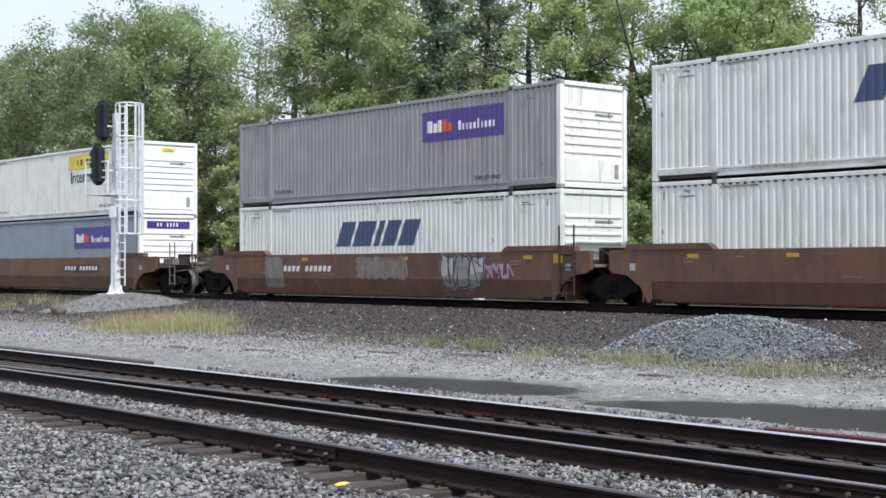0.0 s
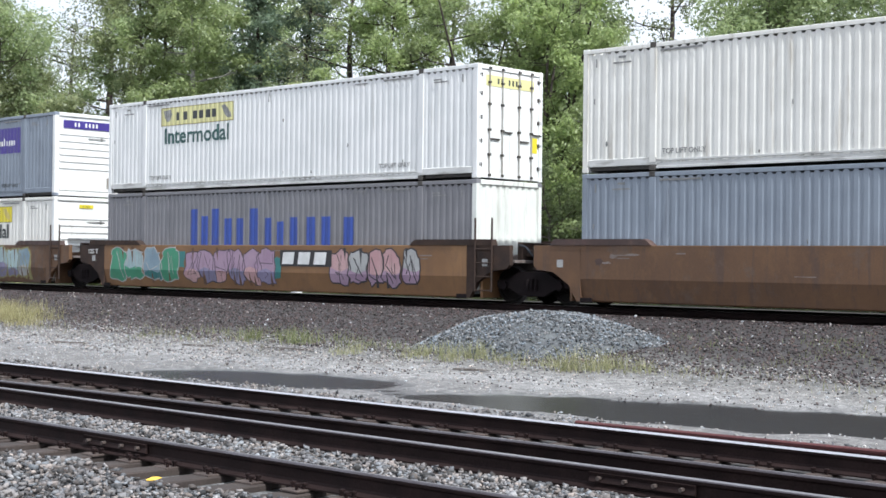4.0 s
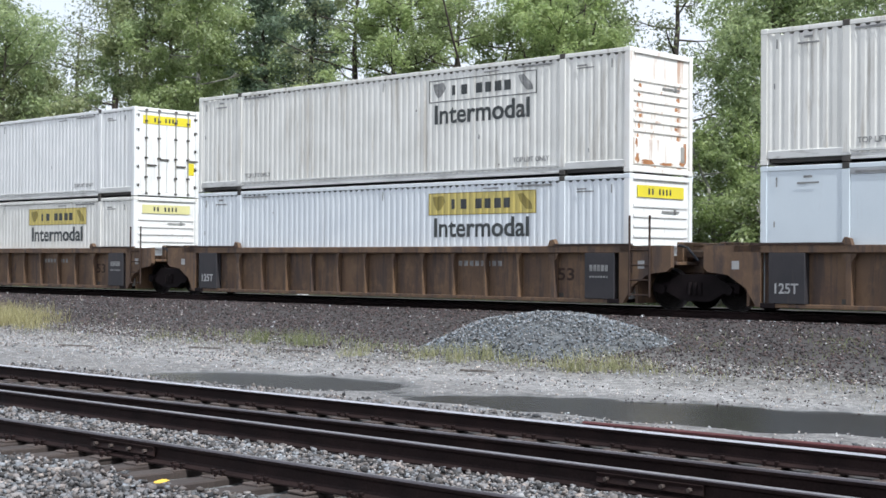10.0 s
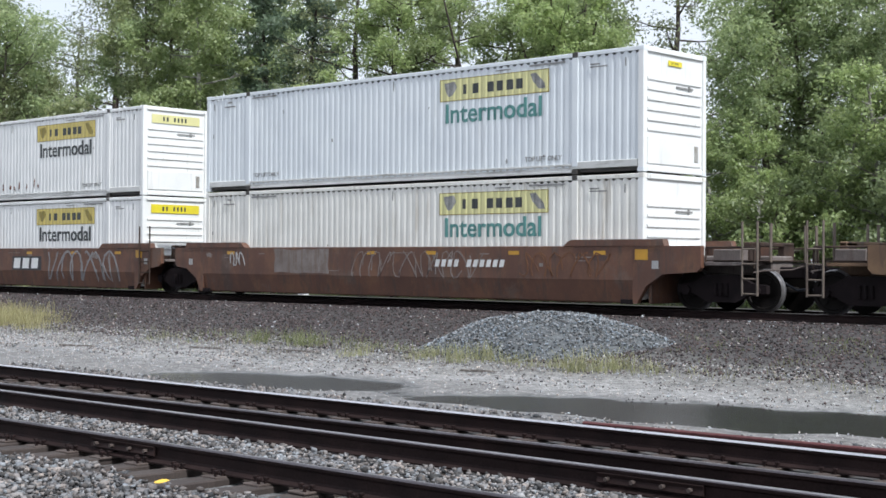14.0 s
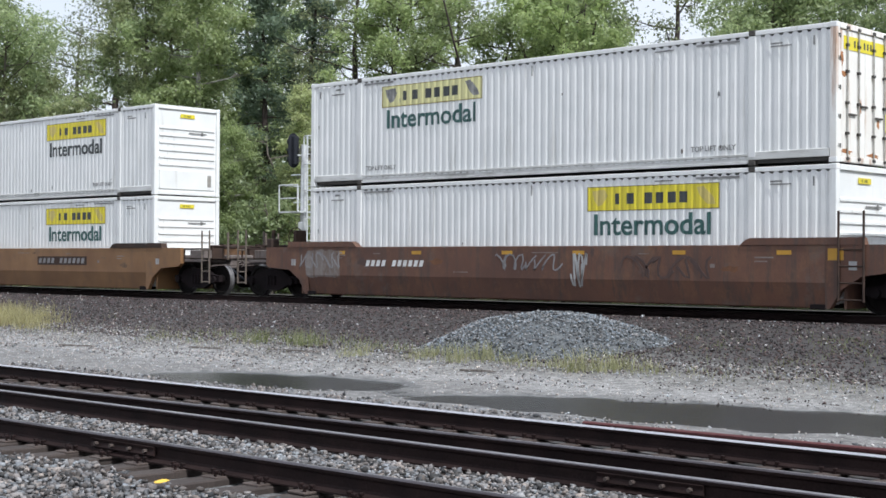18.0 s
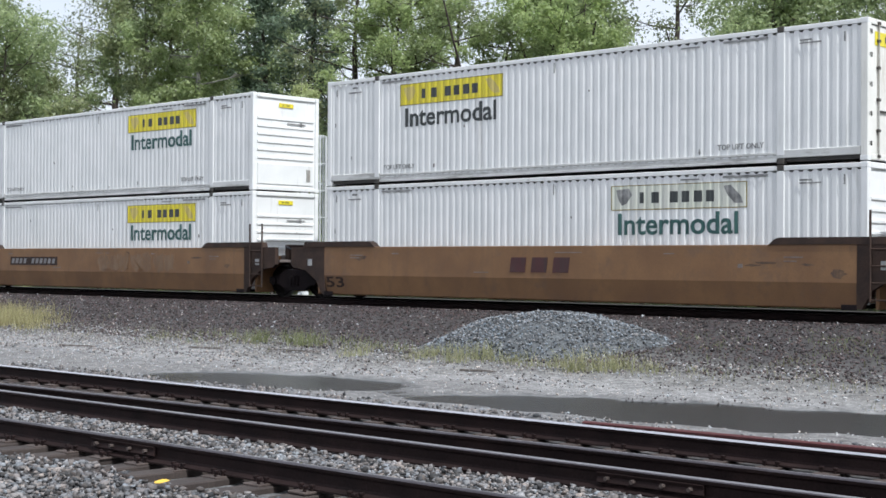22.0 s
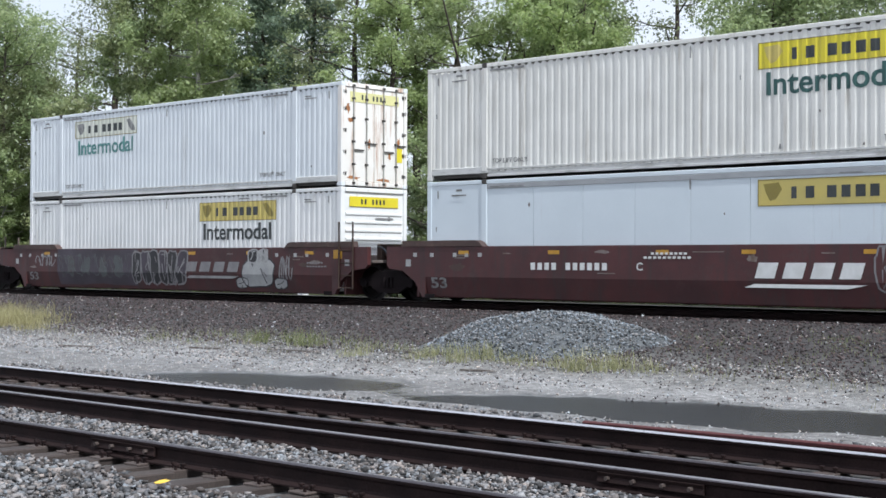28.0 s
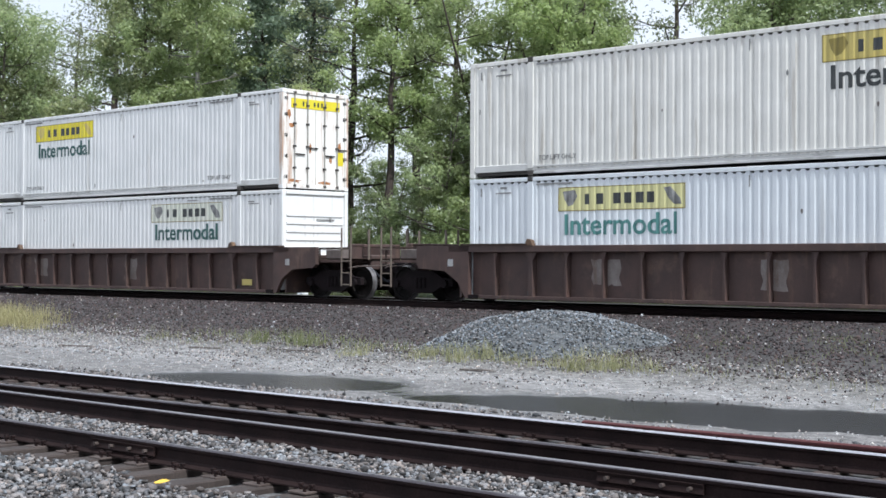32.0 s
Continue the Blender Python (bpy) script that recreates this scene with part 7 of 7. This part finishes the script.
def tree_meshes(seed, h, crown_lo, spread_r, leaf, bark, leaf_size, clumps, per, form="oval", puff=0.27, trunk_r=1.0, stems=1):
    """Trunk with limbs, and a crown of leaf clumps on the limbs and twigs."""
    r = np.random.default_rng(seed)
    s = Shape()
    centres, radii = [], []
    for stem in range(stems):
        foot = r.normal(0, 0.35 * (stems > 1), 2)
        lean = r.normal(0, 0.25 + 0.55 * (stems > 1), 2)
        pts = [np.array([foot[0], foot[1], -0.3])]
        for i in range(1, 9):
            t = i / 8
            pts.append(np.array([foot[0] + lean[0] * t * t * 2 + r.normal(0, 0.08), foot[1] + lean[1] * t * t * 2 + r.normal(0, 0.08), h * 0.94 * t * (1 - 0.12 * stem)]))
        r0 = (h * 0.0125 + 0.03) * trunk_r / stems ** 0.5
        for i in range(8):
            s.tube(pts[i], pts[i + 1], r0 * (1 - i / 8) + 0.02, 9, r0 * (1 - (i + 1) / 8) + 0.02, cap=False)
        limbs = clumps // 4 // stems
        for i in range(limbs):
            t = crown_lo + (0.97 - crown_lo) * (i + r.uniform(0, 0.8)) / limbs
            k = min(7, int(t * 8))
            base = pts[k] + (pts[k + 1] - pts[k]) * (t * 8 - k)
            reach = spread_r * girth((t - crown_lo) / (1 - crown_lo), form) * r.uniform(0.55, 1.12)
            w = i * 2.4 + r.uniform(-0.5, 0.5)
            rise = r.uniform(0.1, 0.5) * reach * (-0.4 if form == "spire" else 1.0)
            mid_ = base + np.array([math.cos(w) * reach * 0.5, math.sin(w) * reach * 0.5, rise * 0.35])
            tip = base + np.array([math.cos(w) * reach, math.sin(w) * reach, rise])
            s.tube(base, mid_, (0.022 + 0.06 * (1 - t)) * trunk_r, 6, (0.02 + 0.03 * (1 - t)) * trunk_r, cap=False)
            s.tube(mid_, tip, (0.02 + 0.03 * (1 - t)) * trunk_r, 5, 0.008, cap=False)
            for q in range(4):
                v = r.uniform(0.35, 1.05)
                p = (base + (mid_ - base) * v * 2 if v < 0.5 else mid_ + (tip - mid_) * (v - 0.5) * 2) + r.normal(0, 0.1 * spread_r, 3)
                s.tube(mid_ if v > 0.5 else base, p, 0.014, 4, 0.006, cap=False)
                centres.append(p)
                radii.append(r.uniform(0.5, 1.0) * spread_r * puff)
    v, f = leaf_cloud(np.array(centres), np.array(radii), per, leaf_size, r)
    return s.mesh("trunk", bark), fast_mesh("crown", v, f, leaf)


# kind: height, meshes, label
FOREST = {
    "dome": (16, tree_meshes(1, 16, 0.05, 5.2, M["leaf_b"], M["bark"], 0.10, 168, 260, "dome", 0.24), "broad dense tree with a domed green crown"),
    "dusk": (18, tree_meshes(7, 18, 0.08, 4.4, M["leaf_c"], M["bark"], 0.10, 148, 230, "oval", 0.25), "tall dense tree with dark olive leaves"),
    "tall": (19, tree_meshes(2, 19, 0.12, 3.9, M["leaf_b"], M["bark"], 0.10, 156, 210, "oval", 0.25), "tall mid-green tree with an uneven crown"),
    "fresh": (17, tree_meshes(3, 17, 0.06, 3.6, M["leaf_a"], M["birch"], 0.095, 148, 220, "oval", 0.24), "leafy tree with light yellow-green leaves"),
    "fir": (21, tree_meshes(8, 21, 0.06, 3.4, M["leaf_d"], M["dark_bark"], 0.095, 176, 170, "spire", 0.22), "dark blue-green conifer with drooping branches"),
    "bare": (20, tree_meshes(4, 20, 0.30, 4.4, M["leaf_c"], M["dark_bark"], 0.10, 92, 64, "oval", 0.24, 1.5), "thin-crowned tree with dark trunk and bare branches"),
    "lofty": (18, tree_meshes(12, 18, 0.46, 4.0, M["leaf_a"], M["dark_bark"], 0.10, 112, 150, "dome", 0.25, 1.15), "tall tree with a high crown over a bare dark trunk"),
    "feather": (16, tree_meshes(6, 16, 0.04, 3.4, M["leaf_a"], M["dark_bark"], 0.085, 168, 200, "oval", 0.21, 0.8, 3), "feathery bright green tree with several thin stems"),
    "birch": (12, tree_meshes(5, 12, 0.05, 2.0, M["leaf_e"], M["birch"], 0.08, 96, 150, "spire", 0.30), "young pale-leaved birch with a pointed crown"),
    "sapling": (8, tree_meshes(14, 8, 0.05, 2.1, M["leaf_a"], M["birch"], 0.066, 96, 130, "oval", 0.27), "young leafy tree at the wood's edge"),
    "thicket": (8, tree_meshes(15, 8, 0.04, 2.4, M["leaf_b"], M["bark"], 0.07, 100, 130, "dome", 0.26, 1.0, 2), "bushy green young tree with several stems"),
    "back": (18, tree_meshes(9, 18, 0.12, 4.0, M["leaf_b"], M["bark"], 0.15, 104, 84, "oval", 0.29), "tree with plain green crown deeper in the wood"),
}


def tree(kind, a_, y, h, turn):
    """A tree of that kind and height at the bearing a_ in degrees and the depth y."""
    x = -y * math.tan(radians(a_))
    full, (trunk, crown), label = FOREST[kind]
    e = thing("tree", pose(x, y, float(level(x, y)), 0, 0, turn), label, "tree", "trees along the line")
    e.scale = (h / full,) * 3
    part("trunk", trunk, None, e)
    part("crown", crown, None, e)
    return e


tr = random.Random(11)
# the wood's edge, tree by tree, from far up the line
for kind, a_, y, h in (
        ("dome", 71.5, 39, 17.0), ("dome", 68.6, 39.5, 17.0), ("tall", 66.6, 40.5, 17.0), ("dome", 65.2, 40, 17.0), ("tall", 63.6, 43, 18.5), ("dome", 62.2, 41, 18.2), ("dome", 60.4, 42, 16.8), ("dusk", 59.4, 43, 13.0), ("birch", 58.6, 41, 10.5), ("fresh", 57.8, 43.5, 8.0),
        ("bare", 56.4, 49, 20.0), ("bare", 57.6, 52, 18.5), ("dusk", 56.2, 45, 8.5), ("dusk", 54.9, 45, 18.5), ("fresh", 52.9, 44, 18.0), ("tall", 53.7, 47, 19.5), ("fresh", 51.5, 42, 8.5),
        ("fir", 50.3, 47, 19.0), ("fir", 48.7, 48.5, 19.5), ("birch", 49.0, 42.5, 10.5), ("bare", 47.0, 48, 17.5), ("lofty", 45.4, 47, 16.0), ("lofty", 44.2, 50, 17.0), ("bare", 43.0, 51, 16.5), ("fresh", 43.0, 43.5, 9.0),
        ("feather", 41.2, 45, 15.5), ("feather", 39.0, 44.5, 16.5), ("feather", 38.0, 46, 15.0), ("fresh", 36.8, 47.5, 9.5), ("bare", 34.2, 50, 16.0), ("tall", 30.6, 45.5, 14.0), ("dome", 29.2, 47, 13.0), ("bare", 27.0, 51, 14.0),
        ("tall", 25.4, 46, 13.0), ("feather", 22.8, 45, 13.0), ("dome", 20.0, 46, 13.0), ("tall", 17.0, 46, 13.0)):
    tree(kind, a_, y, h, tr.uniform(0, 360))
# lower growth between them
ang = 17.0
while ang < 72:
    y = 43.0 - 3.5 * max(0.0, (ang - 48) / 22) + tr.uniform(-0.8, 1.2)
    low = any(abs(ang - g) < 1.5 for g in (57.0, 45.9, 34.0))
    tree(tr.choice(("sapling", "thicket", "thicket", "sapling", "sapling")), ang, y, tr.uniform(6.2, 9.2) * (0.62 if low else 1.0 if ang < 48 else 1.1), tr.uniform(0, 360))
    ang += tr.uniform(1.7, 2.6)
# deeper rows, thin where the sky shows through: bearing and half width of each gap
GAPS = ((57.0, 2.0, 7.0), (46.4, 1.6, 6.5), (43.2, 1.2, 8.0), (34.2, 1.8, 6.5), (27.0, 1.6, 7.5))
for y0, step in ((54, 2.7), (64, 3.1), (76, 3.6)):
    ang = 17.0
    while ang < 72:
        y = y0 - 6.0 * max(0.0, (ang - 48) / 22) + tr.uniform(-2, 2)
        top = 0.235 * y / math.cos(radians(ang))
        for g, half, low in GAPS:
            if abs(ang - g) < half + 1.2:
                top = low * y / 54
        if ang > 58.5:
            top *= 0.78
        tree("back", ang, y, min(24, top * tr.uniform(0.85, 1.1)), tr.uniform(0, 360))
        ang += step * tr.uniform(0.8, 1.2)

SHRUB = []
for sd, lm in ((31, "leaf_b"), (32, "leaf_a"), (33, "leaf_a")):
    SHRUB.append(tree_meshes(sd, 3.6, 0.05, 1.7, M[lm], M["bark"], 0.068, 64, 120, "dome"))
for i in range(46):
    x = -8 - i * 3.1 + tr.uniform(-1, 1)
    y = 40.5 + tr.uniform(0, 3.5)
    k = tr.randrange(3)
    e = thing("shrub", pose(x, y, float(level(x, y)), 0, 0, tr.uniform(0, 360)), "dense green shrub at the foot of the trees", "shrub", "shrubs along the line")
    sc = tr.uniform(0.75, 1.25)
    e.scale = (sc, sc, sc)
    part("stem", SHRUB[k][0], None, e)
    part("crown", SHRUB[k][1], None, e)


# ---------------------------------------------------------------- weeds and litter
def tufts(name, spots, mat, label, seed):
    """Blades of grass round spots (x, y, radius, blades, height)."""
    r = np.random.default_rng(seed)
    vs, fs_ = [], []
    for x, y, rad, n, h in spots:
        n = int(n * 1.35)
        rad = rad * 1.25
        px, py = x + r.normal(0, rad * 0.5, n), y + r.normal(0, rad * 0.5, n)
        pz = level(px, py) - 0.02
        w = r.uniform(0, 6.28, n)
        hh = h * r.uniform(0.25, 1.1, n)
        bend = hh * r.uniform(0.1, 1.1, n)
        bw = r.uniform(0.003, 0.0075, n)
        dx, dy = np.cos(w), np.sin(w)
        for lo, hi, b0, b1, w0, w1 in ((0, 0.55, 0, 0.3, 1, 0.8), (0.55, 1, 0.3, 1, 0.8, 0.08)):
            q = np.stack([np.stack([px + dx * bend * bb + sgn * dy * bw * ww, py + dy * bend * bb - sgn * dx * bw * ww, pz + hh * zz], axis=1)
                          for zz, bb, ww, sgn in ((lo, b0, w0, -1), (lo, b0, w0, 1), (hi, b1, w1, 1), (hi, b1, w1, -1))], axis=1)
            vs.append(q.reshape(-1, 3))
    v = np.concatenate(vs)
    ob = new(name, fast_mesh(name, v, np.arange(len(v)).reshape(-1, 4), mat))
    return tagged(ob, label, "grass", kind="stuff")


gr = random.Random(5)
STRAW_X, STRAW_Y = -35.0, 19.2
tufts("dry_grass", [(STRAW_X + gr.gauss(0, 1.3), STRAW_Y + gr.gauss(0, 0.6), 0.4, 90, 0.5) for i in range(22)] + [(STRAW_X + 2.0 + gr.gauss(0, 1.3), STRAW_Y - 0.9 + gr.gauss(0, 0.5), 0.4, 60, 0.45) for i in range(14)] + [(-50 + gr.gauss(0, 2.0), 22 + gr.gauss(0, 0.8), 0.4, 50, 0.5) for i in range(10)], M["grass_dry"], "tall dry straw-coloured grass on the bank", 1)
tufts("weeds", [(-23.6 + gr.gauss(0, 1.3), 19.0 + gr.gauss(0, 0.4), 0.3, 22, 0.22) for i in range(12)] + [(-21.9 + gr.gauss(0, 0.45), 18.7 + gr.gauss(0, 0.25), 0.25, 44, 0.32) for i in range(7)] + [(-19.4 + gr.gauss(0, 0.6), 18.8 + gr.gauss(0, 0.3), 0.25, 20, 0.22) for i in range(6)], M["grass_green"], "low green weeds in gravel", 2)
tufts("weeds", [(x + gr.gauss(0, 0.28), 18.2 + gr.gauss(0, 0.2), 0.22, 34, hh) for x, hh, n in ((-19.0, 0.2, 4), (-17.4, 0.24, 5), (-16.3, 0.36, 6), (-15.2, 0.22, 4), (-13.8, 0.40, 7), (-13.0, 0.26, 4)) for i in range(n)] + [(-12 + gr.gauss(0, 1.6), 18.3 + gr.gauss(0, 0.5), 0.3, 8, 0.12) for i in range(10)], M["grass_mixed"], "yellow green weeds along the gravel pile's foot", 3)
tufts("weeds", [(-22 + gr.uniform(-24, 14), 18.8 + gr.gauss(0, 0.9), 0.35, 9, 0.2) for i in range(95)], M["grass_mixed"], "sparse weeds scattered over the bank", 4)
tufts("weeds", [(-12.5 + gr.gauss(0, 1.6), 22 + gr.gauss(0, 1.3), 0.35, 14, 0.12) for i in range(34)], M["grass_green"], "thin green weeds growing through the ballast", 8)
tufts("grass_verge", [(-20 - i * 1.1, 41.0 + gr.gauss(0, 0.8), 0.7, 60, 0.5) for i in range(110)], M["grass_green"], "green grass verge beyond the train", 6)

for x, y, ln, a in ((-22.5, 17.2, 0.9, 10), (-20.6, 17.8, 1.4, 4), (-18.6, 18.6, 1.1, -6), (-25.5, 16.2, 1.0, 14), (-15.2, 17.0, 0.7, 8), (-27.8, 15.6, 0.8, 3)):
    e = thing("wood_scrap", pose(x, y, float(level(x, y)) + 0.015, 0, 0, a), "weathered scrap of dark wood lying on gravel", "wood scrap")
    part("board", Shape().prism([(-ln / 2, -0.01), (-ln / 2 + 0.04, 0.02), (ln / 2 - 0.1, 0.025), (ln / 2, 0.0)], "y", -0.03, 0.03), M["wood_debris"], e)
e = thing("fallen_leaf", pose(-8.66, 6.22, -0.575, 12, -8, 30), "bright yellow fallen leaf on the ballast", "leaf")
part("leaf_blade", Shape().prism([(-0.06, 0), (-0.03, 0.04), (0.0, 0.045), (0.035, 0.03), (0.07, 0.0), (0.03, -0.035), (0, -0.04), (-0.035, -0.03)], "z", 0, 0.002), M["leaf_yellow"], e)
e = thing("marker_stake", pose(-53.0, 21.5, float(level(-53.0, 21.5)), 0, 9, 0), "white marker stake leaning in the grass", "stake")
part("stake", Shape().box(-0.05, 0.05, -0.03, 0.03, -0.2, 0.8, 0.01), M["white_ink"], e)
for x, y, s in ((-44.2, 20.3, 0.5), (-46.5, 20.0, 0.36)):
    e = thing("boulder", pose(x, y, float(level(x, y))), "dark rounded stone at the mound's foot", "stone")
    bm_v, bm_f = stone_forms(1, True, int(s * 100))
    part("stone", fast_mesh("stone", bm_v[0] * np.array([s, s * 0.7, s * 0.6]) + np.array([0, 0, s * 0.25]), bm_f, M["wood_debris"]), None, e)


# ---------------------------------------------------------------- movement
def motions():
    for ob, x, z in RIDERS:
        walk(ob, [(t, pose(x + d, TRAIN_Y, z)) for t, d in TRAVEL])
    ts, ds = [t for t, d in TRAVEL], [d for t, d in TRAVEL]
    for sx in (-1, 1):
        rows = []
        for i in range(32 * FPS + 1):
            t = i / FPS
            turn = math.degrees((np.interp(t, ts, ds) - ds[0]) / WHEEL_R)
            rows.append((t, pose(sx * 0.88, 0, WHEEL_R, 0, turn % 360, 0)))
        first = WHEELS[sx][0]
        walk(first, rows)
        for w in WHEELS[sx][1:]:
            w.rotation_mode = "QUATERNION"
            w.animation_data_create()
            w.animation_data.action = first.animation_data.action
            w.animation_data.action_slot = first.animation_data.action_slot


motions()
